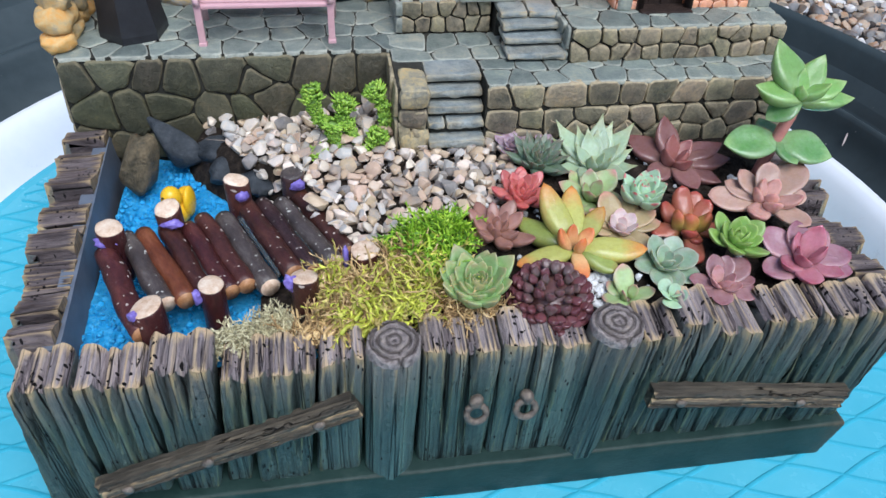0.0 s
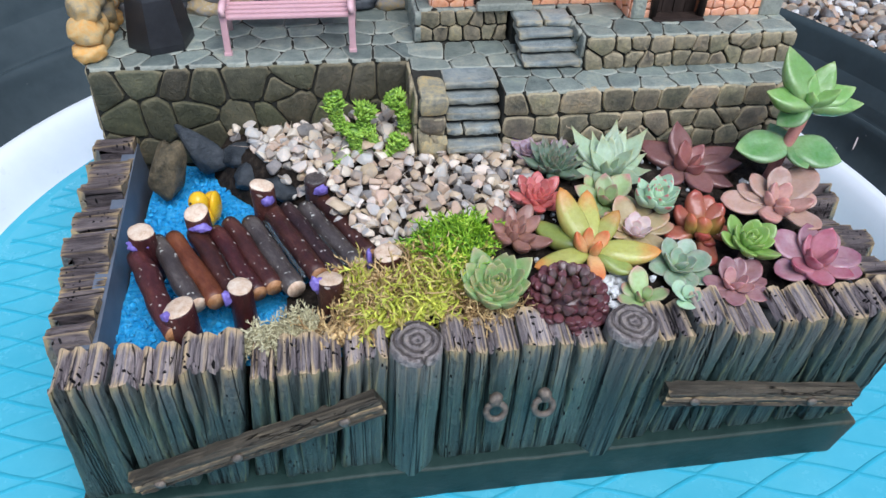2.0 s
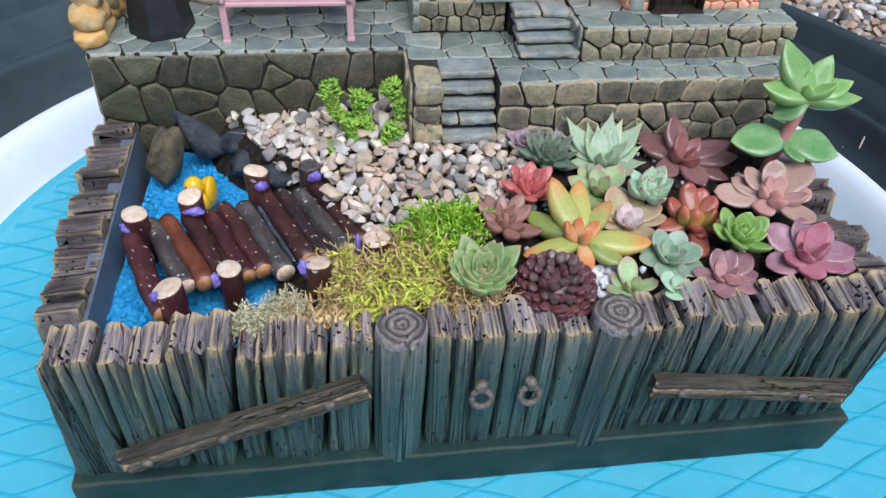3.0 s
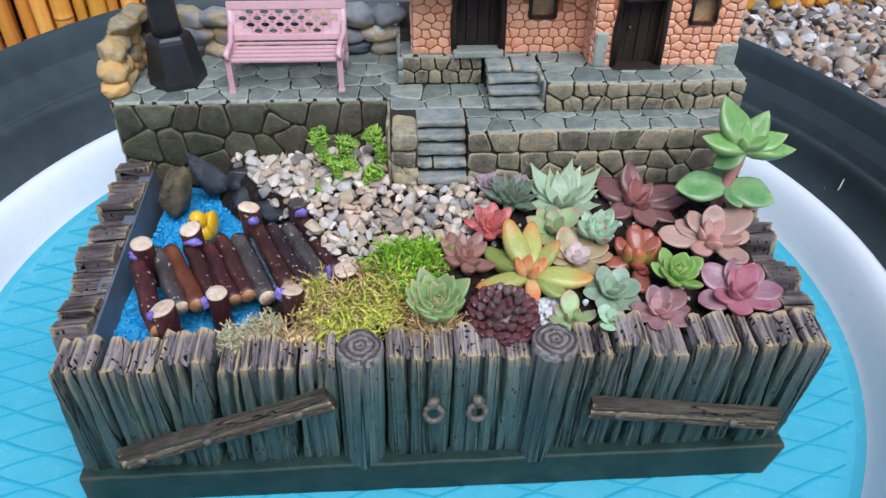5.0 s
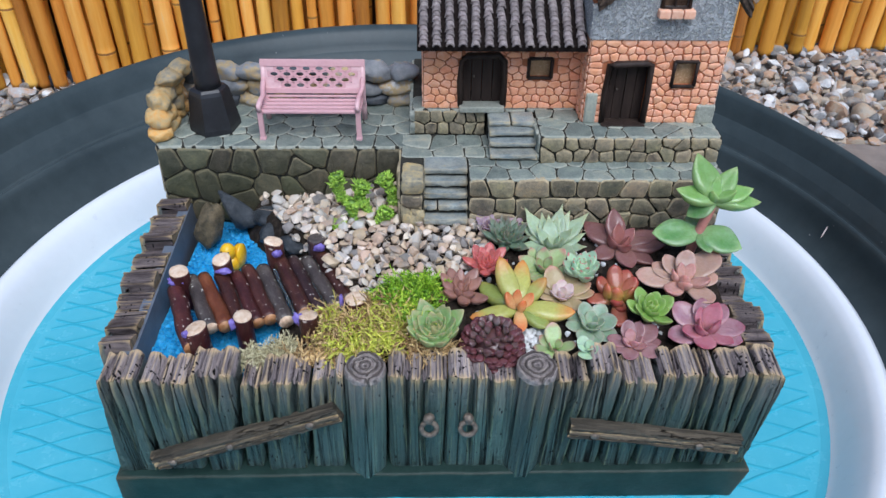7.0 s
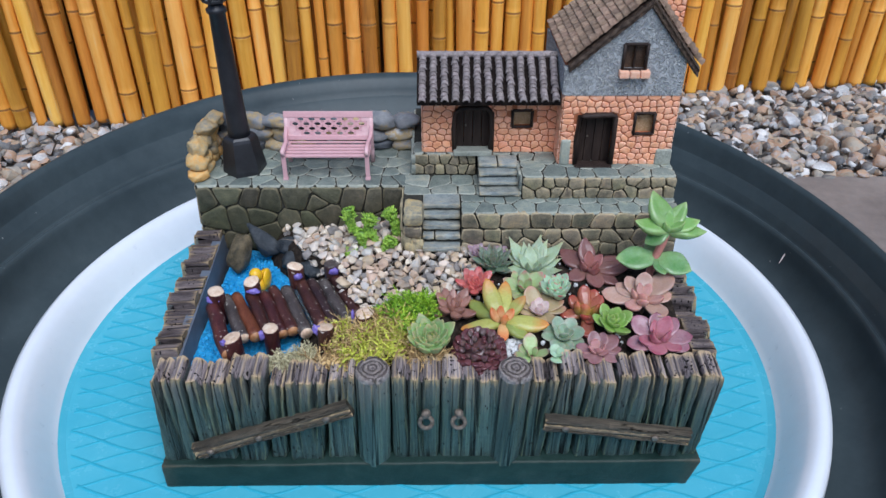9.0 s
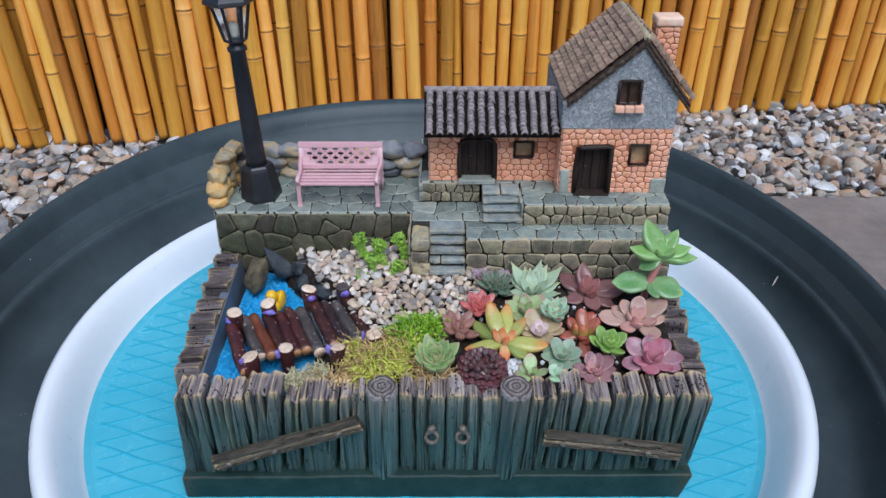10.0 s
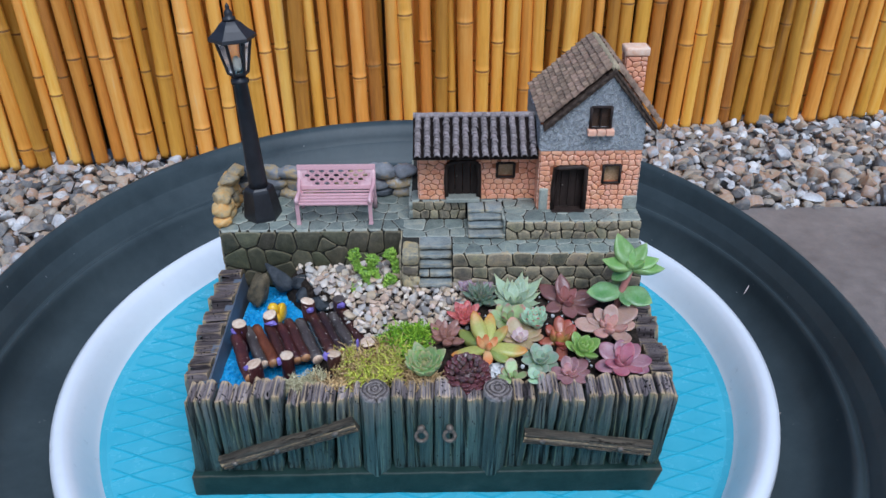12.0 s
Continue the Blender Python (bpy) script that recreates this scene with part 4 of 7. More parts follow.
for d in ((-0.1515, -0.0145, 0.1425, 0.234, 0.0165, TZ), (-0.0165, -0.0045, 0.1075, 0.234, 0.0165, TZ - 0.0001), (-0.0045, 0.0195, 0.130, 0.234, 0.0165, TZ - 0.0002), (0.0195, 0.1535, 0.1075, 0.234, 0.0165, TZ),
          (-0.0105, 0.0305, 0.1585, 0.234, TZ - 0.001, UZ), (0.0315, 0.0575, 0.152, 0.234, TZ - 0.001, 0.1290), (0.0575, 0.1535, 0.1255, 0.234, TZ - 0.001, UZ)):
    box_part("core", d, MORTAR, terrace, 0, "dark mortar bed")
X, Z, Y = (1, 0, 0), (0, 0, 1), (0, 1, 0)
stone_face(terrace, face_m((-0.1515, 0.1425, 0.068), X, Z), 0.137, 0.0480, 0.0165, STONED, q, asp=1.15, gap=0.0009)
stone_face(terrace, face_m((0.0195, 0.1075, 0.079), X, Z), 0.134, 0.0265, 0.0125, STONEW, q, asp=1.25)
stone_face(terrace, face_m((0.0195, 0.1075, 0.1055), X, Z), 0.134, 0.0112, 0.0145, STONEW, q, asp=1.2)
stone_face(terrace, face_m((-0.0165, 0.1075, 0.079), X, Z), 0.012, 0.028, 0.008, STONEW, q, asp=1.1)
stone_face(terrace, face_m((-0.0165, 0.1425, 0.079), (0, -1, 0), Z), 0.035, 0.037, 0.012, STONEW, q, asp=1.1)
stone_face(terrace, face_m((-0.1515, 0.234, 0.0165), (0, -1, 0), Z), 0.0915, 0.1, 0.016, STONEW, q, asp=1.1)
# newel blocks at the head of the lower steps
for d, mt in (((-0.0158, -0.0036, 0.1045, 0.1235, 0.1078, 0.1178), NEWEL), ((-0.0162, -0.0042, 0.1052, 0.1180, 0.0985, 0.1074), STONEW), ((-0.0160, -0.0034, 0.1050, 0.1180, 0.0880, 0.0980), NEWEL)):
    bm = add_box(bmesh.new(), *d, 0.0030)
    bmesh.ops.subdivide_edges(bm, edges=bm.edges, cuts=2, use_grid_fill=True)
    for vv in bm.verts:
        vv.co += 0.0011 * noise.noise_vector(vv.co * 220)
    part("newel_block", bm, mt, terrace, "ochre-edged newel block", True)
# paved tops
stone_face(terrace, face_m((-0.1515, 0.1415, TZ), X, Y), 0.141, 0.066, 0.0135, STONE, q, depth=0.0006, gap=0.0006, dome=0.1)
stone_face(terrace, face_m((-0.0165, 0.1300, TZ), X, Y), 0.170, 0.0270, 0.0120, STONE, q, depth=0.0006, gap=0.0006, dome=0.1)
stone_face(terrace, face_m((0.0195, 0.1065, TZ), X, Y), 0.134, 0.0235, 0.0120, STONE, q, depth=0.0006, gap=0.0006, dome=0.1)
stone_face(terrace, face_m((-0.0105, 0.1575, UZ), X, Y), 0.092, 0.018, 0.012, STONE, q, depth=0.0006, gap=0.0006, dome=0.1)
stone_face(terrace, face_m((0.0575, 0.1245, UZ), X, Y), 0.096, 0.034, 0.0135, STONE, q, depth=0.0006, gap=0.0006, dome=0.1)
# upper retaining walls
stone_face(terrace, face_m((-0.0105, 0.1585, TZ), X, Z), 0.041, 0.0150, 0.0080, STONEW, q, asp=1.1, jit=0.3)
stone_face(terrace, face_m((0.0575, 0.1255, TZ), X, Z), 0.096, 0.0150, 0.0085, STONEW, q, asp=1.35, jit=0.36)
stone_face(terrace, face_m((0.0575, 0.150, TZ), (0, -1, 0), Z), 0.0245, 0.015, 0.009, STONE, q, asp=1.2)
stone_face(terrace, face_m((-0.0105, 0.234, TZ), (0, -1, 0), Z), 0.078, 0.015, 0.009, STONE, q, asp=1.2)


def flight(x0, x1, rows, thick):
    """Worn stone steps: rows are (front y, top z), each tread made of two or three blocks."""
    for fy, z in rows:
        cuts = [x0, x0 + (x1 - x0) * q.uniform(0.3, 0.65), x1] if q.random() < 0.6 else [x0, x1]
        for a, b in zip(cuts, cuts[1:]):
            bm = add_box(bmesh.new(), a + 0.0003, b - 0.0003, fy, fy + 0.0145, z - thick, z, 0.0012)
            bmesh.ops.subdivide_edges(bm, edges=[e for e in bm.edges if e.calc_length() > 0.003], cuts=5)
            for vv in bm.verts:
                vv.co += 0.0008 * Vector((0, noise.noise(vv.co * 300), noise.noise(vv.co * 300 + Vector((9, 0, 0)))))
            part("step", bm, STEPS, terrace)
    # near-black fronts: the shade below each tread, given as colour
    for fy, z in rows:
        box_part("riser", (x0 + 0.0012, x1 - 0.0012, fy + 0.0026, fy + 0.0135, z - thick - 0.004, z - thick * 0.7), MORTAR, terrace)


flight(-0.0045, 0.0195, [(0.1175, 0.1166), (0.1132, 0.1116), (0.1096, 0.1064), (0.1062, 0.1010), (0.1015, 0.0950)], 0.0034)
flight(0.0310, 0.0570, [(0.1435, 0.1312), (0.1375, 0.1282), (0.1315, 0.1245), (0.1250, 0.1207)], 0.0026)

# low boulder wall behind and beside the bench
parapet = thing("boulder_wall", (-0.08, 0.195, TZ), "low wall of rounded grey and ochre boulders round the terrace", "stone wall")


def course(p0, p1, z, size, n, material=BOULDER):
    for k in range(n):
        t = (k + 0.5) / n
        p = Vector(p0).lerp(Vector(p1), t)
        d = (Vector(p1) - Vector(p0)).length / n
        ang = math.atan2(p1[1] - p0[1], p1[0] - p0[0])
        v = lump(ICO3, (d * 0.60 * q.uniform(0.9, 1.2), 0.0072, size * q.uniform(0.9, 1.25)), q, 0.34, 1.8)
        v = v @ np.array(Euler((0, 0, ang)).to_matrix()).T
        piece("boulder", v + np.array((p.x, p.y, z + q.uniform(-0.0008, 0.0008))), ICO3[1], material, parapet, smooth=True)


course((-0.150, 0.199), (-0.010, 0.199), TZ + 0.004, 0.0054, 8)
course((-0.152, 0.199), (-0.010, 0.199), TZ + 0.0115, 0.0060, 7)
course((-0.150, 0.199), (-0.008, 0.199), TZ + 0.0205, 0.0056, 8)
course((-0.151, 0.146), (-0.151, 0.196), TZ + 0.003, 0.0052, 4, BOULDERO)
course((-0.151, 0.148), (-0.151, 0.196), TZ + 0.0105, 0.0056, 4, BOULDERO)
course((-0.151, 0.153), (-0.151, 0.197), TZ + 0.0190, 0.0056, 4, BOULDERO)
course((-0.1475, 0.165), (-0.1475, 0.196), TZ + 0.0265, 0.0044, 2, BOULDERO)

# ---- cottage ----
cottage = thing("cottage", (0.07, 0.18, UZ), "miniature orange stone cottage with brown tiled roofs and grey gable", "house")
q = np.random.default_rng(21)


def holed_wall(name, m, w, h, depth, holes, material, parent, poly_top=None):
    """A wall with real openings, built from blocks between the openings' edges. Local x along, y up, z out of the face."""
    xs = sorted({0, w, *[c for o in holes for c in o[:2]]})
    ys = sorted({0, h, *[c for o in holes for c in o[2:]]})
    bm = bmesh.new()
    for a, b in zip(xs, xs[1:]):
        for c, d in zip(ys, ys[1:]):
            if any(o[0] <= (a + b) / 2 <= o[1] and o[2] <= (c + d) / 2 <= o[3] for o in holes):
                continue
            add_box(bm, a, b, c, d, -depth, 0, m=m)
    bmesh.ops.remove_doubles(bm, verts=bm.verts, dist=1e-6)
    return part(name, bm, material, parent)


HX0, HX1, HY = 0.0815, 0.1520, 0.1425
WX0, WX1, WY = -0.0045, 0.0815, 0.1600
D2, W2 = (0.0925, 0.1140, UZ, 0.1650), (0.1265, 0.1385, 0.1530, 0.1665)
D1, W1 = (0.0165, 0.0395, UZ + 0.002, 0.1625), (0.0530, 0.0655, 0.1500, 0.1610)
GW = (0.1140, 0.1275, 0.1945, 0.2095)


def rel(o, x0, z0):
    return (o[0] - x0, o[1] - x0, o[2] - z0, o[3] - z0)


mh, mw = face_m((HX0, HY, UZ), X, Z), face_m((WX0, WY, UZ), X, Z)
hh = [rel(D2, HX0, UZ), rel(W2, HX0, UZ)]
wh = [rel(D1, WX0, UZ), rel(W1, WX0, UZ)]
holed_wall("front_wall", mh, HX1 - HX0, 0.0465, 0.006, hh, BRICKM, cottage)
holed_wall("wing_wall", mw, WX1 - WX0, 0.0375, 0.006, wh, BRICKM, cottage)
stone_face(cottage, mh, HX1 - HX0, 0.0465, 0.0058, BRICK, q, gap=0.0007, depth=0.0006, asp=1.45, jit=0.26, holes=hh)
stone_face(cottage, mw, WX1 - WX0, 0.0375, 0.0058, BRICK, q, gap=0.0007, depth=0.0006, asp=1.45, jit=0.26, holes=wh)
box_part("side_wall", (HX0, HX0 + 0.005, HY + 0.006, 0.222, UZ, 0.195), BRICKM, cottage)
box_part("side_wall", (HX1 - 0.005, HX1, HY + 0.006, 0.222, UZ, 0.195), BRICKM, cottage)
box_part("side_wall", (WX0, WX0 + 0.005, WY + 0.006, 0.185, UZ, 0.169), BRICKM, cottage)
box_part("back_wall", (HX0, HX1, 0.217, 0.222, UZ, 0.195), BRICKM, cottage)
box_part("back_wall", (WX0, HX0, 0.185, 0.189, UZ, 0.172), BRICKM, cottage)
stone_face(cottage, face_m((HX0, WY, UZ), (0, -1, 0), Z), WY - HY, 0.0465, 0.0068, BRICK, q, gap=0.0007, depth=0.0006, asp=1.45, jit=0.26)
stone_face(cottage, face_m((HX1, HY, UZ), Y, Z), 0.08, 0.0465, 0.0068, BRICK, q, gap=0.0007, depth=0.0006, asp=1.45, jit=0.26)
stone_face(cottage, face_m((WX0, 0.185, UZ), (0, -1, 0), Z), 0.025, 0.0375, 0.0068, BRICK, q, gap=0.0007, depth=0.0006, asp=1.45, jit=0.26)
for x0, x1, z1 in ((0.0822, 0.0885, 0.1490), (0.1425, 0.1528, 0.1425)):
    bm = add_box(bmesh.new(), x0, x1, HY - 0.0018, HY + 0.002, UZ, z1, 0.0012)
    part("corner_stone", bm, STONE, cottage, "grey corner stone", True)

# grey plastered gable: an asymmetric pentagon with a window opening
RX, RZ = 0.1272, 0.2352
EL, ER = (0.0835, 0.1972), (0.1592, 0.1958)


def roof_z(x, drop=0.0):
    a, b = (EL, (RX, RZ)) if x < RX else ((RX, RZ), ER)
    return a[1] + (b[1] - a[1]) * (x - a[0]) / (b[0] - a[0]) - drop


xs = sorted({HX0, HX1, RX, GW[0], GW[1], *np.linspace(HX0, HX1, 9)})
bm = bmesh.new()
for a, b in zip(xs, xs[1:]):
    spans = [(0.178, None)] if not (GW[0] - 1e-6 <= a and b <= GW[1] + 1e-6) else [(0.178, GW[2]), (GW[3], None)]
    for z0, z1 in spans:
        za, zb = (roof_z(a, 0.0035), roof_z(b, 0.0035)) if z1 is None else (z1, z1)
        vv = [bm.verts.new(p) for p in ((a, HY - 0.001, z0), (b, HY - 0.001, z0), (b, HY - 0.001, zb), (a, HY - 0.001, za), (a, HY + 0.006, z0), (b, HY + 0.006, z0), (b, HY + 0.006, zb), (a, HY + 0.006, za))]
        for ff in ((0, 1, 2, 3), (7, 6, 5, 4), (0, 4, 5, 1), (3, 2, 6, 7), (0, 3, 7, 4), (1, 5, 6, 2)):
            bm.faces.new([vv[i] for i in ff])
bmesh.ops.remove_doubles(bm, verts=bm.verts, dist=1e-6)
part("gable", bm, PLASTER, cottage, "rough grey plastered gable")
box_part("gable_side", (HX0 - 0.0012, HX0 + 0.004, HY - 0.0008, 0.222, 0.1785, 0.1945), PLASTER, cottage)


def door(o, y, arched):
    d = piece("door", *plank_door(o, y + 0.0035, arched), DARKWOOD, cottage, "dark brown plank door standing shut")
    x0, x1, z0, z1 = o
    pts = [(x0 - 0.0004, y - 0.0012, z0), (x0 - 0.0006, y - 0.0012, (z0 + z1) / 2), (x0, y - 0.0012, z1 - 0.003 * arched), (x0 + 0.003, y - 0.0013, z1), (x1 - 0.003, y - 0.0013, z1 + 0.0006),
           (x1, y - 0.0012, z1 - 0.003 * arched), (x1 + 0.0006, y - 0.0012, (z0 + z1) / 2), (x1 + 0.0003, y - 0.0012, z0)]
    piece("door_frame", *tube(pts, [0.0015, 0.0019, 0.0016, 0.002, 0.0018, 0.0019, 0.0016, 0.002], 7), DARKWOOD, d, smooth=True)
    box_part("door_step", (x0 - 0.001, x1 + 0.001, y - 0.006, y + 0.003, z0 - 0.002, z0 + 0.0014), DARKWOOD if not arched else STONE, d, 0.0008)
    v = lump(ICO1, (0.0007, 0.0007, 0.0011), q)
    piece("latch", v + np.array((x0 + (x1 - x0) * 0.3, y + 0.0028, z0 + (z1 - z0) * 0.55)), ICO1[1], IRON, d, smooth=True)


def plank_door(o, y, arched):
    x0, x1, z0, z1 = o
    vs, fs, n = [], [], 4
    w = (x1 - x0) / n
    for k in range(n):
        a, b = x0 + k * w + 0.0002, x0 + (k + 1) * w - 0.0002
        zt = z1 - (0.003 if arched and k in (0, n - 1) else 0)
        i = len(vs)
        dy = 0.0003 * (k % 2)
        vs += [(a, y + dy, z0), (b, y + dy, z0), (b, y + dy, zt), (a, y + dy, zt), (a, y + 0.002, z0), (b, y + 0.002, z0), (b, y + 0.002, zt), (a, y + 0.002, zt)]
        fs += [tuple(i + t for t in f) for f in ((0, 1, 2, 3), (7, 6, 5, 4), (0, 4, 5, 1), (3, 2, 6, 7), (0, 3, 7, 4), (1, 5, 6, 2))]
    return vs, fs


door(D2, HY, False)
door(D1, WY, True)


def window(o, y, sill=False, glass=PANE):
    x0, x1, z0, z1 = o
    w = box_part("window", (x0, x1, y + 0.003, y + 0.0045, z0, z1), glass, cottage, 0, "small window with an amber pane" if glass is PANE else "small gable window with a dark brown pane")
    pts = [(x0, y - 0.0006, z0), (x0, y - 0.0008, z1), (x1, y - 0.0006, z1), (x1, y - 0.0006, z0), (x0, y - 0.0007, z0)]
    for a, b in zip(pts, pts[1:]):
        piece("window_frame", *tube([a, Vector(a).lerp(Vector(b), 0.5), b], [0.0011, 0.0009, 0.0011], 6), DARKWOOD, w, smooth=True)
    if sill:
        m = (x0 + x1) / 2
        piece("window_bar", *tube([(m, y + 0.001, z0), (m, y + 0.001, z1)], [0.0007, 0.0007], 6), DARKWOOD, w)
        for k in range(3):
            a = x0 - 0.002 + k * (x1 - x0 + 0.005) / 3
            box_part("sill_brick", (a + 0.0002, a + (x1 - x0 + 0.005) / 3 - 0.0002, y - 0.0045, y + 0.002, z0 - 0.0045, z0 - 0.0002), BRICK, w, 0.0008)


window(W2, HY)
window(W1, WY)
window(GW, HY - 0.001, True, PANED)


def tile_mesh(name, L, W, material, tall=0.72):
    """One barrel tile: a tapered half-round shell that runs down the slope along local x."""
    vs, fs, n = [], [], 6
    for x, k in ((0, 0.78), (L * 0.90, 1.0), (L, 0.95), (L, 0.6)):
        for i in range(n + 1):
            a = math.pi * i / n
            vs.append((x, -math.cos(a) * W * 0.5 * k, math.sin(a) * W * tall * k + 0.0002))
    for j in range(3):
        fs += [(j * (n + 1) + i, (j + 1) * (n + 1) + i, (j + 1) * (n + 1) + i + 1, j * (n + 1) + i + 1) for i in range(n)]
    return make_mesh(name, vs, fs, material, True)


def tiled(slope_name, top0, top1, down, ncol, nrow, parent, material, tall=0.72, broad=0.64):
    """Rows of barrel tiles from the ridge (top0 to top1) down the slope by the vector down."""
    top0, top1, down = Vector(top0), Vector(top1), Vector(down)
    along = top1 - top0
    W, L = along.length / ncol, down.length / nrow
    me = tile_mesh("tile", L * 1.10, W * broad, material, tall)
    ex, ey = down.normalized(), along.normalized()
    ez = ex.cross(ey)
    if ez.z < 0:
        ey, ez = -ey, -ez
    for r in range(nrow):
        for c in range(ncol):
            p = top0 + along * ((c + 0.5) / ncol) + down * (r / nrow) + ez * (0.0006 + 0.0005 * (1 if r else 0.6)) + ey * q.normal() * 0.0002
            tilt = Matrix.Rotation(q.normal() * 0.03 - 0.10, 4, ey) @ Matrix.Rotation(q.normal() * 0.03, 4, ez)
            mm = Matrix.Translation(p) @ tilt @ Matrix(((ex[0], ey[0], ez[0], 0), (ex[1], ey[1], ez[1], 0), (ex[2], ey[2], ez[2], 0), (0, 0, 0, 1)))
            hang(new("tile", me), parent, mm)


def slab(name, quad, thick, parent, label=""):
    """A roof slope: a four-cornered plate of some thickness, its underside straight below."""
    vs = [Vector(p) for p in quad] + [Vector(p) - Vector((0, 0, thick)) for p in quad]
    return piece(name, vs, [(0, 1, 2, 3), (7, 6, 5, 4), (0, 4, 5, 1), (1, 5, 6, 2), (2, 6, 7, 3), (3, 7, 4, 0)], ROOFBED, parent, label)


RY0, RY1 = 0.1412, 0.2235
left_roof = slab("roof", [(RX, RY0, RZ), (RX, RY1, RZ), (EL[0], RY1, EL[1]), (EL[0], RY0, EL[1])], 0.003, cottage, "brown barrel-tiled slope")
right_roof = slab("roof", [(ER[0], RY0, ER[1]), (ER[0], RY1, ER[1]), (RX, RY1, RZ), (RX, RY0, RZ)], 0.003, cottage, "brown barrel-tiled slope")
tiled("tile", (RX, RY0 + 0.002, RZ), (RX, RY1, RZ), (EL[0] - RX - 0.001, 0, EL[1] - RZ - 0.001), 10, 13, left_roof, TILEB, 0.62, 0.74)
tiled("tile", (RX, RY0 + 0.002, RZ), (RX, RY1, RZ), (ER[0] - RX + 0.001, 0, ER[1] - RZ - 0.001), 10, 13, right_roof, TILEB, 0.62, 0.74)


def bargeboard(a, b, deep, seed):
    """A thick ragged board under the edge of a roof slope, from a to b."""
    vs, fs, N = [], [], 28
    for i in range(N):
        t = -0.02 + 1.02 * i / (N - 1)
        x, z = a[0] + (b[0] - a[0]) * t, a[1] + (b[1] - a[1]) * t
        for k, (dy, dz) in enumerate(((0.004, 0.0), (-0.0012, 0.0004), (-0.0022, -0.0012), (-0.0016, -0.5 * deep), (-0.0020, -0.85 * deep), (-0.0008, -deep), (0.004, -deep))):
            w = 0.0008 * noise.noise(Vector((i * 0.9, k * 1.3, seed)))
            vs.append((x, RY0 + dy + w, z + dz + 0.9 * w))
    for i in range(N - 1):
        fs += [(i * 7 + k, i * 7 + k + 1, i * 7 + 8 + k, i * 7 + 7 + k) for k in range(6)] + [(i * 7 + 6, i * 7, i * 7 + 7, i * 7 + 13)]
    fs += [tuple(range(7)), tuple((N - 1) * 7 + k for k in range(7))[::-1]]
    piece("bargeboard", vs, fs, BARGE, cottage, "ragged dark brown gable board")


bargeboard(EL, (RX, RZ), 0.0042, 1)
bargeboard((RX, RZ), ER, 0.0062, 2)
WRY, WRZ, WEY, WEZ = 0.1725, 0.1925, 0.1445, 0.1735
wing_roof = slab("roof", [(WX0 - 0.003, WRY, WRZ), (HX0 - 0.001, WRY, WRZ), (HX0 - 0.001, WEY, WEZ), (WX0 - 0.003, WEY, WEZ)][::-1], 0.003, cottage, "brown barrel-tiled lean-to roof")
slab("roof", [(WX0 - 0.003, WRY, WRZ), (WX0 - 0.003, 0.2, 0.176), (HX0 - 0.001, 0.2, 0.176), (HX0 - 0.001, WRY, WRZ)][::-1], 0.003, cottage)
tiled("tile", (WX0 - 0.003, WRY, WRZ), (HX0 - 0.0012, WRY, WRZ), (0, WEY - WRY - 0.0015, WEZ - WRZ - 0.001), 13, 12, wing_roof, TILE, 0.52, 0.72)
piece("ridge", *tube([(x, WRY, WRZ + 0.0005) for x in np.linspace(WX0 - 0.003, HX0 - 0.001, 12)], [0.0022, 0.0019] * 6, 7), TILE, wing_roof, smooth=True)
piece("ridge", *tube([(RX, y, RZ + 0.0008) for y in np.linspace(RY0, RY1, 14)], [0.0026, 0.0022] * 7, 7), STONEW, left_roof, smooth=True)
# chimney
CAP = surface("pale_cap_stone", [(0.2, (0.80, 0.42, 0.24)), (0.55, (0.88, 0.60, 0.42)), (1.0, (0.94, 0.82, 0.72))], 150, 0.6, 0.5, 900)
CX0, CX1, CY0, CY1 = 0.1425, 0.1575, 0.178, 0.191
chim = box_part("chimney", (CX0, CX1, CY0, CY1, 0.196, 0.2325), BRICKM, cottage, 0, "orange stone chimney with a pale cap")
stone_face(chim, face_m((CX0, CY0, 0.196), X, Z), CX1 - CX0, 0.0365, 0.0055, BRICK, q, gap=0.0007, depth=0.0006, asp=1.45, jit=0.26)
stone_face(chim, face_m((CX0, CY1, 0.196), (0, -1, 0), Z), CY1 - CY0, 0.0365, 0.0055, BRICK, q, gap=0.0007, depth=0.0006, asp=1.45, jit=0.26)
bm = add_box(bmesh.new(), CX0 - 0.0011, CX1 + 0.0011, CY0 - 0.0011, CY1 + 0.0011, 0.2325, 0.2385, 0.0014)
part("chimney_cap", bm, CAP, chim, "pale orange chimney cap", True)

# ---- pink bench ----
bench = thing("garden_bench", (-0.067, 0.16, TZ), "small pink plastic garden bench with oval-pierced back", "bench")
BX0, BX1 = -0.0965, -0.0375
BSLOPE = Matrix.Translation((0, 0.1725, TZ + 0.0135)) @ pose(0, 0, 0, -13)


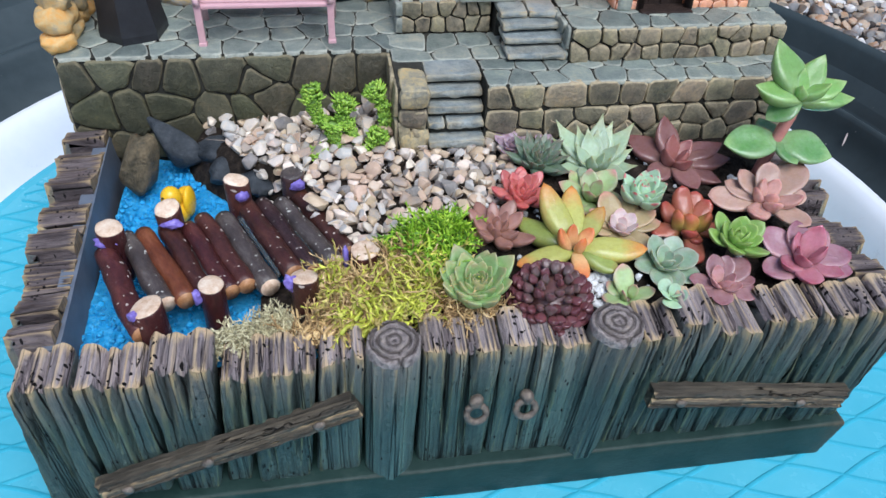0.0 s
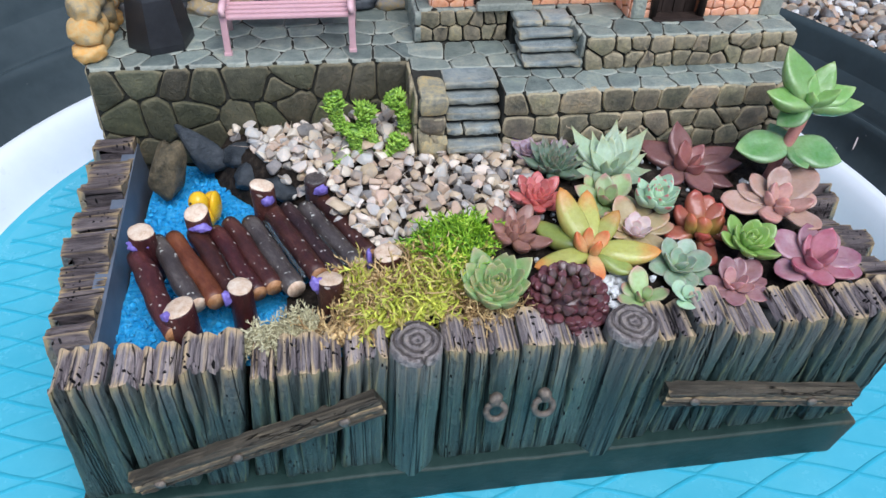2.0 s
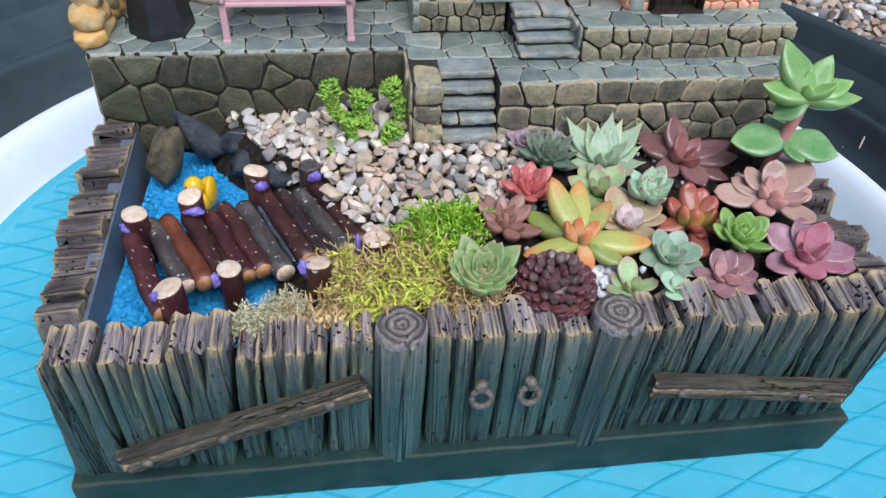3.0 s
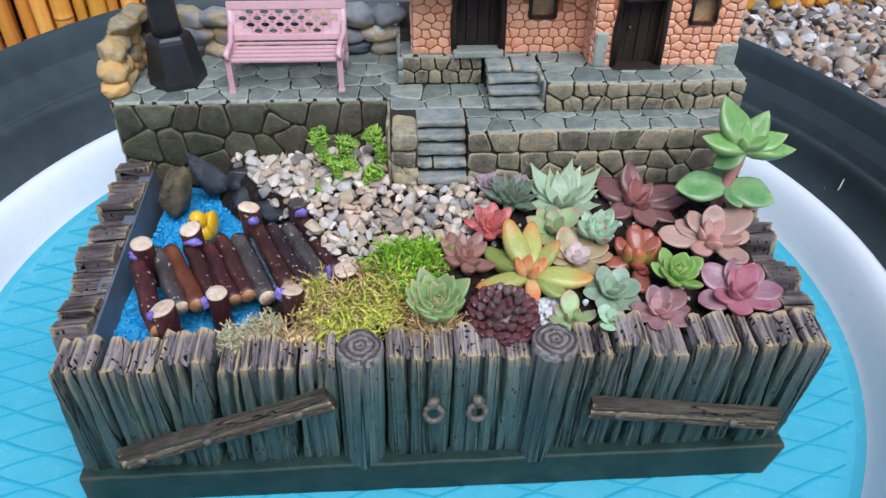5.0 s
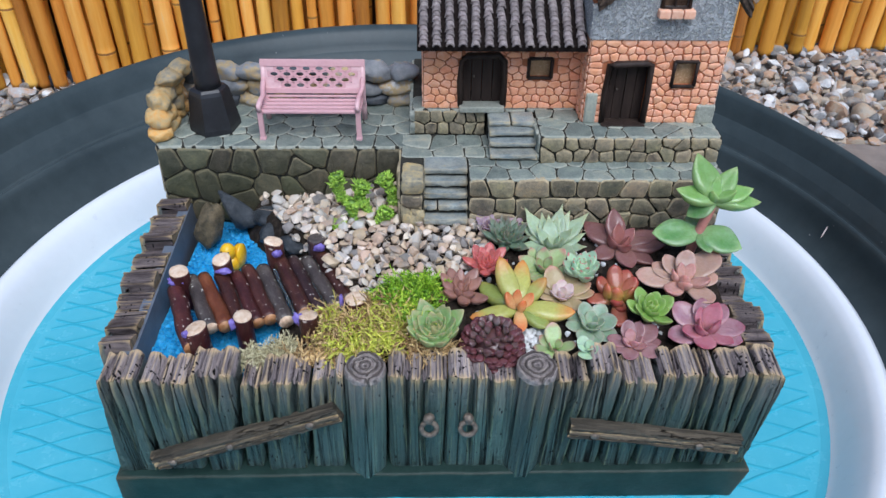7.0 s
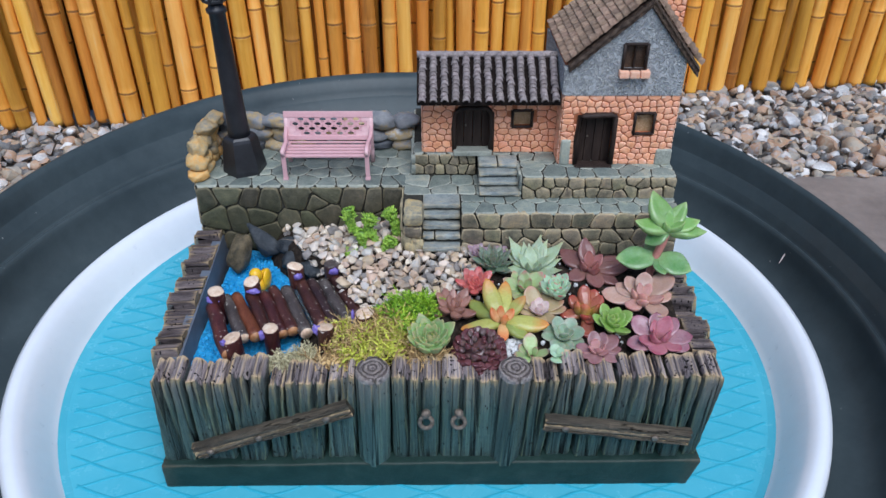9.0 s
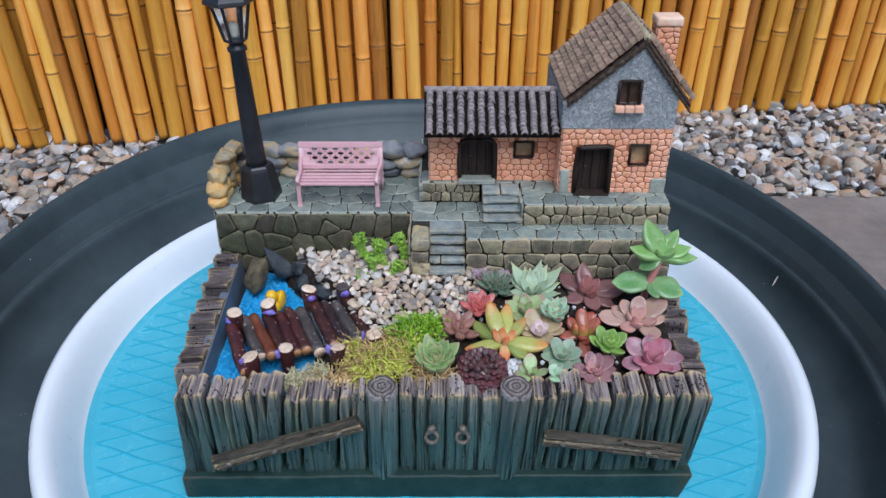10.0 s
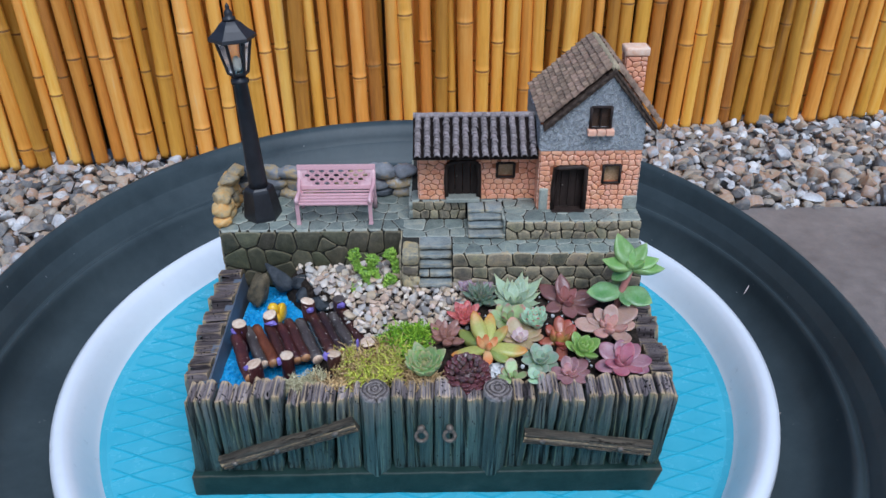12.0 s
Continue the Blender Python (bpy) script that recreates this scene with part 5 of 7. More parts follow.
def pierced(m, w, h, rows, x0):
    """A panel with staggered rows of oval holes, in the local xz plane, 1.4 mm thick."""
    vs, fs = [], []
    d = 0.0007

    def quad_block(a, b, c, e):
        i = len(vs)
        vs.extend([(a, -d, c), (b, -d, c), (b, -d, e), (a, -d, e), (a, d, c), (b, d, c), (b, d, e), (a, d, e)])
        fs.extend([tuple(i + t for t in f) for f in ((0, 1, 2, 3), (7, 6, 5, 4), (0, 4, 5, 1), (3, 2, 6, 7), (0, 3, 7, 4), (1, 5, 6, 2))])
    cw, z = 0.0073, 0.0
    rh = h / len(rows)
    for n, lo in rows:
        a = x0 + (w - n * cw) / 2
        quad_block(x0, a, z, z + rh)
        quad_block(a + n * cw, x0 + w, z, z + rh)
        for k in range(n):
            cx, cz = a + (k + 0.5) * cw, z + rh / 2
            i, N = len(vs), 24
            for yy in (-d, d):
                for t in range(N):
                    an = 2 * math.pi * t / N
                    c, s = math.cos(an), math.sin(an)
                    kx = min(cw / 2 / max(abs(c), 1e-6), rh / 2 / max(abs(s), 1e-6))
                    vs.append((cx + kx * c, yy, cz + kx * s))
                for t in range(N):
                    an = 2 * math.pi * t / N
                    vs.append((cx + 0.0021 * math.cos(an), yy, cz + 0.00115 * math.sin(an)))
            for t in range(N):
                u = (t + 1) % N
                fs.append((i + t, i + u, i + N + u, i + N + t))
                fs.append((i + 2 * N + t, i + 3 * N + t, i + 3 * N + u, i + 2 * N + u))
                fs.append((i + N + t, i + N + u, i + 3 * N + u, i + 3 * N + t))
        z += rh
    seen, out, where = {}, [], []
    for v in vs:
        key = tuple(round(c, 6) for c in v)
        if key not in seen:
            seen[key] = len(out)
            out.append(v)
        where.append(seen[key])
    return [m @ Vector(v) for v in out], [tuple(where[i] for i in f) for f in fs]


HM = BSLOPE @ Matrix.Translation((0, 0, 0.0075))
v, f = pierced(HM, BX1 - BX0 - 0.001, 0.0125, [(5, 0), (6, 0), (7, 0), (6, 0)], BX0 + 0.0005)
back = piece("backrest", v, f, PINK, bench, "pink back panel pierced with ovals")
for z0, z1, dy in ((0.0195, 0.0235, 0.0002), (0.0045, 0.0077, 0.0002), (0.0022, 0.0036, 0), (0.0, 0.0013, 0)):
    bm = bmesh.new()
    add_box(bm, BX0, BX1, -0.0009 - dy, 0.0009 + dy, z0, z1, 0.0004, BSLOPE)
    part("back_slat", bm, PINK, back)
for k in range(4):
    y0 = 0.1500 + 0.0052 * k
    box_part("seat_slat", (BX0 + 0.001, BX1 - 0.001, y0, y0 + 0.0027, TZ + 0.0160 - 0.0002 * k, TZ + 0.0177 - 0.0002 * k), PINK, bench, 0.0006)
for x, sg in ((BX0, 1), (BX1 - 0.0028, -1)):
    fx = x + 0.0013 * sg
    box_part("front_leg", (fx, fx + 0.0028, 0.1490, 0.1514, TZ + 0.0002, TZ + 0.0185), PINK, bench, 0.0005)
    box_part("foot", (fx - 0.0003, fx + 0.0031, 0.1486, 0.1520, TZ + 0.0002, TZ + 0.0022), PINK, bench, 0.0005)
    piece("armrest", *tube([(fx + 0.0014, 0.1492, TZ + 0.0180), (fx + 0.0014, 0.1495, TZ + 0.0205), (fx + 0.0014, 0.1540, TZ + 0.0215), (fx + 0.0014, 0.1620, TZ + 0.0210), (x + 0.0014, 0.1700, TZ + 0.0222), (x + 0.0014, 0.1765, TZ + 0.0270)], [0.0015, 0.0016, 0.0015, 0.0014, 0.0015, 0.0015], 8), PINK, bench, smooth=True)
    piece("back_post", *tube([(x + 0.0014, 0.1722, TZ + 0.0120), (x + 0.0014, 0.1782, TZ + 0.0360)], [0.0016, 0.0015], 8), PINK, bench, smooth=True)
    piece("leg", *tube([(x + 0.0014, 0.1730, TZ + 0.0155), (x + 0.0014, 0.1765, TZ + 0.0008)], [0.0016, 0.0016], 8), PINK, bench, smooth=True)
    box_part("seat_rail", (fx + 0.0004, fx + 0.0026, 0.1495, 0.1735, TZ + 0.0138, TZ + 0.0165), PINK, bench, 0.0004)

# ---- street lamp ----
LX, LY = -0.1235, 0.1655
lamp = thing("street_lamp", (LX, LY, TZ), "black plastic street lamp with a hexagonal lantern", "lamp")
LM = Matrix.Translation((LX, LY, TZ + 0.0006)) @ pose(0, 0, 0, 0, -1.2, 20)


def lp(name, prof, n, material, parent, label="", smooth=False):
    v, f = lathe(prof, n)
    return piece(name, [LM @ Vector(p) for p in v], f, material, parent, label, smooth)


lp("base", [(0.0142, 0), (0.0142, 0.003), (0.0112, 0.0220), (0.0104, 0.0240), (0.0090, 0.0252)], 6, BLACK, lamp, "six-sided tapered base")
lp("pole", [(0.0072, 0.024), (0.0068, 0.030), (0.0058, 0.070), (0.0049, 0.1035), (0.0062, 0.1045), (0.0062, 0.1065), (0.0045, 0.1075), (0.0045, 0.110)], 20, BLACK, lamp, "round tapered pole", True)
lantern = lp("lantern", [(0.0045, 0.109), (0.0075, 0.1105), (0.0075, 0.1118), (0.004, 0.1125)], 6, BLACK, lamp, "six-sided lantern frame")
for k in range(6):
    a = math.pi / 3 * k
    p, r = LM @ Vector((0.0068 * math.cos(a), 0.0068 * math.sin(a), 0.1115)), LM @ Vector((0.0118 * math.cos(a), 0.0118 * math.sin(a), 0.1345))
    piece("lantern_bar", *tube([p, r], [0.0010, 0.0010], 6), BLACK, lantern)
    a2 = a + math.pi / 3
    c = [LM @ Vector((rr * math.cos(t), rr * math.sin(t), zz)) for rr, t, zz in ((0.0064, a, 0.1118), (0.0064, a2, 0.1118), (0.0113, a2, 0.1345), (0.0113, a, 0.1345))]
    nn = (c[1] - c[0]).cross(c[3] - c[0]).normalized() * 0.0003
    g = piece("pane", c + [p + nn for p in c], [(0, 1, 2, 3), (7, 6, 5, 4), (0, 4, 5, 1), (3, 2, 6, 7), (0, 3, 7, 4), (1, 5, 6, 2)], GLASS, lantern)
    g.visible_shadow = False
lp("bulb", [(0.0018, 0.1122), (0.0030, 0.1145), (0.0030, 0.1200), (0.0012, 0.1225)], 14, CREAM, lantern, "cream bulb", True)
lp("lantern_roof", [(0.0150, 0.1338), (0.0162, 0.1346), (0.0158, 0.1366), (0.0108, 0.1408), (0.0070, 0.1448), (0.0046, 0.1466)], 6, BLACK, lantern, "six-sided pitched roof")
lp("finial", [(0.0046, 0.1465), (0.0040, 0.1485), (0.0026, 0.1492), (0.0030, 0.1510), (0.0022, 0.1528), (0.0012, 0.1540), (0.0016, 0.1552), (0.0004, 0.1575)], 14, BLACK, lantern, smooth=True)


# ---- soil, blue pond, pebbles ----
def step01(a, b, t):
    t = min(1, max(0, (t - a) / (b - a)))
    return t * t * (3 - 2 * t)


def soil_z(x, y):
    back = 0.0775 + 0.115 * max(0, y - 0.02) - 0.0085 * step01(0.025, 0.055, -x) * step01(0.10, 0.14, y)
    front = 0.0735
    bank = float(np.interp(y, (0.0, 0.05, 0.085, 0.100, 0.112, 0.128, 0.145), (-0.067, -0.053, -0.058, -0.072, -0.088, -0.100, -0.105)))
    pond = step01(-0.010, 0.008, x - bank)
    z = 0.062 + pond * (front + (back - front) * step01(0.0, 0.06, y) - 0.062)
    return z + 0.0012 * noise.noise(Vector((x * 90, y * 90, 3)))


soil = tagged(grid_mesh("soil", -0.133, 0.1415, 100, 0.016, 0.146, 60, soil_z, SOIL), "dark crumbly potting soil in the planter box", "soil", kind="structure")
q = np.random.default_rng(31)
stones = []
vs = []
for k in range(2600):
    x, y = q.uniform(-0.132, -0.045), q.uniform(0.017, 0.140)
    if soil_z(x, y) > 0.067:
        continue
    s = q.uniform(0.0006, 0.0014)
    stones.append(((x, y, 0.0660 + 0.0012 * noise.noise(Vector((x * 60, y * 60, 0))) + q.uniform(0, 0.0008)), lump(ICO1, (s, s, s), q, 0.2) @ spin(q).T))
pond = heap("pond_grit", stones, ICO1, BLUE)
tagged(pond, "bright blue resin grit poured as a little pond", "pond", kind="stuff")
tagged(grid_mesh("water", -0.1325, -0.04, 50, 0.0165, 0.142, 60, lambda x, y: 0.0660 + 0.0014 * noise.noise(Vector((x * 70, y * 70, 0))) + 0.0006 * noise.noise(Vector((x * 300, y * 300, 0))), BLUE),
       "bright blue glittery pond surface in the planter", "water", kind="structure")


def in_pebbles(x, y):
    if x < float(np.interp(y, (0.05, 0.07, 0.085, 0.096, 0.112, 0.124, 0.134, 0.145), (-0.046, -0.054, -0.064, -0.070, -0.081, -0.085, -0.088, -0.106))):
        return False
    if y > 0.096 and x < -0.017:
        return y < 0.141
    lo = 0.052 + 1.2 * max(0, -0.036 - x) + 0.42 * max(0, x + 0.03)
    return x < 0.030 - 0.25 * max(0, y - 0.09) and lo < y < 0.106


def chip(rng):
    """An angular pebble: the hull of a few scattered points, its edges worn."""
    bm = bmesh.new()
    for _ in range(int(rng.integers(11, 17))):
        p = rng.normal(size=3)
        bm.verts.new(p / np.linalg.norm(p) * rng.uniform(0.85, 1.12))
    r = bmesh.ops.convex_hull(bm, input=bm.verts)
    bmesh.ops.delete(bm, geom=[v for v in bm.verts if not v.link_faces], context="VERTS")
    bmesh.ops.dissolve_limit(bm, angle_limit=radians(14), verts=bm.verts, edges=bm.edges)
    bmesh.ops.bevel(bm, geom=list(bm.edges), offset=0.13, segments=2, profile=0.5, affect="EDGES")
    bm.verts.index_update()
    res = np.array([v.co[:] for v in bm.verts]), [tuple(v.index for v in f.verts) for f in bm.faces]
    bm.free()
    return res


CHIPS = [chip(q) for _ in range(36)]
stones, spots = [], []
for k in range(18000):
    x, y = q.uniform(-0.104, 0.035), q.uniform(0.045, 0.142)
    if not in_pebbles(x, y):
        continue
    s = q.uniform(0.0022, 0.0043) * (1.25 if y < 0.1 and q.random() < 0.2 else 1)
    layer = k % 3
    if any(g == layer and (x - a) ** 2 + (y - b) ** 2 < (0.80 * (s + c)) ** 2 for a, b, c, g in spots):
        continue
    spots.append((x, y, s, layer))
    cv, cf = CHIPS[int(q.integers(len(CHIPS)))]
    v = cv * np.array((s * q.uniform(0.95, 1.35), s, s * q.uniform(0.6, 0.95)))
    stones.append(((x, y, max(soil_z(x, y), 0.0665) + (0.0006, 0.0022, 0.0038)[layer] + q.uniform(-0.0005, 0.0008)), v @ spin(q, 0.7).T, cf))
vs, fs, n = [], [], 0
for at, v, cf in stones:
    vs.append(v + np.array(at))
    fs += [tuple(i + n for i in f) for f in cf]
    n += len(v)
chips = make_mesh("pebbles", np.concatenate(vs), fs, PEBBLE, True)
chips.set_sharp_from_angle(angle=radians(24))
tagged(new("pebbles", chips), "cream, tan and grey pebbles poured as a path", "pebbles", kind="stuff")
stones = []
for k in range(150):
    x, y = q.uniform(-0.005, 0.13), q.uniform(0.016, 0.10)
    s = q.uniform(0.0006, 0.0019)
    stones.append(((x, y, soil_z(x, y) + 0.0006), lump(ICO1, (s, s, s), q, 0.3) @ spin(q).T))
for k in range(90):
    x, y = q.normal(0.047, 0.006), q.normal(0.029, 0.005)
    s = q.uniform(0.0009, 0.0022)
    stones.append(((x, y, soil_z(x, y) + 0.001 + q.uniform(0, 0.002)), lump(ICO1, (s, s, s), q, 0.3) @ spin(q).T))
tagged(heap("perlite", stones, ICO1, PERLITE, False), "scattered white perlite crumbs on the soil", "perlite", kind="stuff")
stones = []
for k in range(900):
    x, y = q.uniform(-0.05, 0.132), q.uniform(0.016, 0.11)
    s = q.uniform(0.0007, 0.0022)
    if soil_z(x, y) > 0.07:
        stones.append(((x, y, soil_z(x, y) + 0.0003), lump(ICO1, (s * 1.6, s, s * 0.7), q, 0.4) @ spin(q, 0.5).T))
tagged(heap("soil_crumbs", stones, ICO1, SOIL, False), "dark bark and soil crumbs", "soil", kind="stuff")


def rock(name, at, size, turn, material, label, seed, tilt=0, lean=0):
    r = np.random.default_rng(seed)
    v = lump(ICO3, size, r, 0.38, 1.4)
    for _ in range(5):
        n = r.normal(size=3)
        n /= np.linalg.norm(n)
        v = v - np.outer(np.clip(v @ n - max(size) * r.uniform(0.45, 0.75), 0, None), n) * 0.85
    ob = piece(name, v, ICO3[1], material, None, "", True, pose(*at, 0, lean, 0) @ pose(0, 0, 0, tilt, 0, turn))
    tagged(ob, label, "rock", "stones in the planter")


rock("pond_rock", (-0.1220, 0.1170, 0.0790), (0.0085, 0.0075, 0.0165), 30, ROCKB, "rounded brown-grey rock standing at the pond edge", 1, 0, 4)
rock("pond_rock", (-0.1085, 0.1300, 0.0800), (0.0072, 0.0066, 0.0172), 20, ROCK, "tall dark slate rock leaning on the wall", 12, -6, -36)
rock("pond_rock", (-0.0935, 0.1285, 0.0790), (0.0090, 0.0072, 0.0062), 10, ROCK, "smooth dark grey rock by the pebbles", 3)
rock("pond_rock", (-0.0880, 0.1150, 0.0760), (0.0082, 0.0068, 0.0060), 40, ROCK, "dark grey rock beside the bridge peg", 4)
rock("pond_rock", (-0.0745, 0.1020, 0.0785), (0.0052, 0.0110, 0.0052), 30, ROCK, "long dark rock beside the bridge", 5)
rock("pond_rock", (-0.1260, 0.1330, 0.0720), (0.0060, 0.0050, 0.0070), 0, ROCK, "dark rock wedged in the pond corner", 15)
rock("bark_chip", (-0.0040, 0.0672, 0.0850), (0.0085, 0.0024, 0.0022), 32, ROCKB, "grey-brown bark chip on the pebbles", 6)

# ---- log bridge ----
bridge = thing("log_bridge", (-0.085, 0.055, 0.066), "little footbridge of glossy maroon twigs over the pond", "bridge")
# back end, front end, radius, kind of bark
LOGS = [(-0.1262, 0.0615, -0.1068, 0.0195, 0.0039, 0), (-0.1200, 0.0700, -0.1015, 0.0325, 0.0034, 1), (-0.1142, 0.0710, -0.0948, 0.0335, 0.0034, 2), (-0.1068, 0.0745, -0.0885, 0.0360, 0.0035, 0), (-0.0988, 0.0738, -0.0808, 0.0365, 0.0032, 0),
        (-0.0942, 0.0785, -0.0755, 0.0395, 0.0034, 0), (-0.0862, 0.0785, -0.0680, 0.0382, 0.0037, 1), (-0.0790, 0.0860, -0.0595, 0.0425, 0.0036, 0), (-0.0722, 0.0860, -0.0530, 0.0440, 0.0032, 3), (-0.0650, 0.0850, -0.0455, 0.0470, 0.0035, 1), (-0.0590, 0.0920, -0.0405, 0.0520, 0.0036, 0)]
for k, (x0, y0, x1, y1, r, c) in enumerate(LOGS):
    r *= 1.07
    a, b = Vector((x0, y0, 0.0808 + q.uniform(-0.0006, 0.0006))), Vector((x1, y1, 0.0805 + q.uniform(-0.001, 0.001)))
    L = (b - a).length
    pts = [(0.0010 * noise.noise(Vector((t * 2.2, k, 0))), 0.0008 * noise.noise(Vector((t * 2.2, k, 5))), t * L) for t in np.linspace(0, 1, 15)]
    rad = [r * (1 + 0.10 * noise.noise(Vector((t * 5, k, 9)))) for t in np.linspace(0, 1, 15)]
    rad[0] *= 0.86
    rad[-1] *= 0.90
    v, f = tube(pts, rad, 16)
    mi = [0] * (len(f) - 2) + [1, 1]
    piece("log", v, f, [(BARK, BARKG, BARKO, BARKD)[c], CUTO if c != 1 else CUT], bridge, "", True, Matrix.Translation(a) @ (b - a).to_track_quat("Z", "Y").to_matrix().to_4x4(), mi)
# x, y, top height, radius, squash and lean of the sawn end
PEGS = [(-0.1040, 0.0235, 0.0895, 0.0053, 0.0012), (-0.0862, 0.0325, 0.0885, 0.0043, -0.0006), (-0.0552, 0.0285, 0.0925, 0.0047, 0.0006), (-0.0362, 0.0395, 0.0940, 0.0052, -0.0005), (-0.1240, 0.0655, 0.0905, 0.0047, 0.0004), (-0.1032, 0.0725, 0.0915, 0.0047, 0.0010),
        (-0.0800, 0.0855, 0.0940, 0.0047, -0.0012), (-0.0600, 0.0915, 0.0915, 0.0047, 0.0002)]
GLUE = {0: [(-0.0048, -0.0030, -0.0010, 0.0018, 0.0016)], 1: [(-0.0046, -0.0020, -0.0035, 0.0016, 0.0032)], 2: [(-0.0050, -0.0008, -0.0018, 0.0022, 0.0034)], 3: [(-0.0056, -0.0006, -0.0030, 0.0014, 0.0042)],
        4: [(-0.0006, -0.0040, -0.0050, 0.0040, 0.0030)], 5: [(0.0006, -0.0046, -0.0042, 0.0044, 0.0018)], 6: [(0.0014, -0.0046, -0.0058, 0.0027, 0.0033)], 7: [(0.0022, -0.0050, -0.0035, 0.0029, 0.0028)]}
for k, (x, y, z, r, slant) in enumerate(PEGS):
    N, vs, fs, hgt = 20, [], [], z - 0.062
    prof = [(0.95, 0), (1.03, 0.3), (0.98, 0.6), (1.0, 0.93), (0.96, 0.985), (0.84, 1.0), (0.45, 1.004)]
    for pr, pz in prof:
        for i in range(N):
            an = 2 * math.pi * i / N
            w = 1 + 0.09 * noise.noise(Vector((math.cos(an) * 1.3 + k * 7, math.sin(an) * 1.3, pz * 0.8)))
            vs.append((r * pr * w * math.cos(an), r * pr * w * math.sin(an), hgt * pz + slant * pr * math.cos(an + k) * (pz > 0.8) + 0.0003 * noise.noise(Vector((math.cos(an) * pr * 4, math.sin(an) * pr * 4, k))) * (pz > 0.97)))
    for j in range(len(prof) - 1):
        fs += [(j * N + i, j * N + (i + 1) % N, (j + 1) * N + (i + 1) % N, (j + 1) * N + i) for i in range(N)]
    fs += [tuple(range(N))[::-1], tuple((len(prof) - 1) * N + i for i in range(N))]
    mi = [0 if j < 4 else 1 for j in range(len(prof) - 1) for _ in range(N)] + [0, 1]
    piece("peg", vs, fs, [BARK if k != 7 else BARKD, CUT if k != 7 else BARKG], bridge, "upright twig peg with a pale sawn end" if k == 0 else "", True, pose(x, y, 0.062, q.uniform(-3, 3), q.uniform(-3, 3), 0), mi)
    for dx, dy, dz, sx, sz in GLUE[k]:
        vv = lump(ICO3, (sx, 0.0018, sz), q, 0.5, 2.0)
        piece("glue_bead", vv + np.array((x + dx, y + dy, z + dz)), ICO3[1], PURPLE, bridge, "purple glue bead" if k == 0 else "", True)
# clear glue that has run between the twigs
for k, (n, lift) in enumerate(((4, 0.0), (5, 0.0), (6, 0.0006), (7, 0.0004), (8, 0.0004), (9, 0.0), (1, 0.0), (3, -0.0004))):
    a, b = LOGS[n], LOGS[n + 1] if n + 1 < len(LOGS) else LOGS[n]
    pts, rad = [], []
    for t in np.linspace(0.12, 0.95, 14):
        pts.append(((a[0] + b[0]) / 2 + ((a[2] + b[2]) - (a[0] + b[0])) / 2 * t + 0.0008 * noise.noise(Vector((t * 9, n, 1))), (a[1] + b[1]) / 2 + ((a[3] + b[3]) - (a[1] + b[1])) / 2 * t, 0.0806 + lift + 0.0009 * noise.noise(Vector((t * 7, n, 4)))))
        rad.append(0.0008 * (1 + 0.9 * noise.noise(Vector((t * 8, n, 8)))))
    piece("clear_glue", *tube(pts, rad, 8), GLUECLEAR, bridge, "clear glossy glue run" if k == 0 else "", True)

# ---- duck ----
BEAK = surface("orange_beak", [(0.2, (0.75, 0.10, 0.02)), (1.0, (0.85, 0.2, 0.04))], 60, 0.35, 0.05)
v = []
f = []
for c, s in (((0, 0.002, 0.006), (0.0056, 0.0082, 0.0066)), ((-0.0012, -0.002, 0.0150), (0.0046, 0.0048, 0.0056)), ((0.001, 0.009, 0.0100), (0.0036, 0.0042, 0.0026)), ((0.0046, 0.003, 0.0098), (0.0024, 0.0058, 0.0078)), ((-0.0012, -0.0064, 0.0142), (0.0022, 0.0022, 0.0009)), ((0.0010, -0.0060, 0.0172), (0.0006, 0.0006, 0.0006)), ((-0.0034, -0.0058, 0.0172), (0.0006, 0.0006, 0.0006))):
    n = len(v)
    v += [tuple(np.array(p) * np.array(s) + np.array(c)) for p in ICO3[0]]
    f += [tuple(i + n for i in t) for t in ICO3[1]]
K = len(ICO3[1])
duck = piece("toy_duck", [tuple(0.88 * c for c in p) for p in v], f, [YELLOW, BEAK, BLACK], None, "", True, pose(-0.1060, 0.0955, 0.0668, 0, 0, -10), [0] * (4 * K) + [1] * K + [2] * (2 * K))
tagged(duck, "bright yellow plastic toy duck floating on the blue pond", "toy")


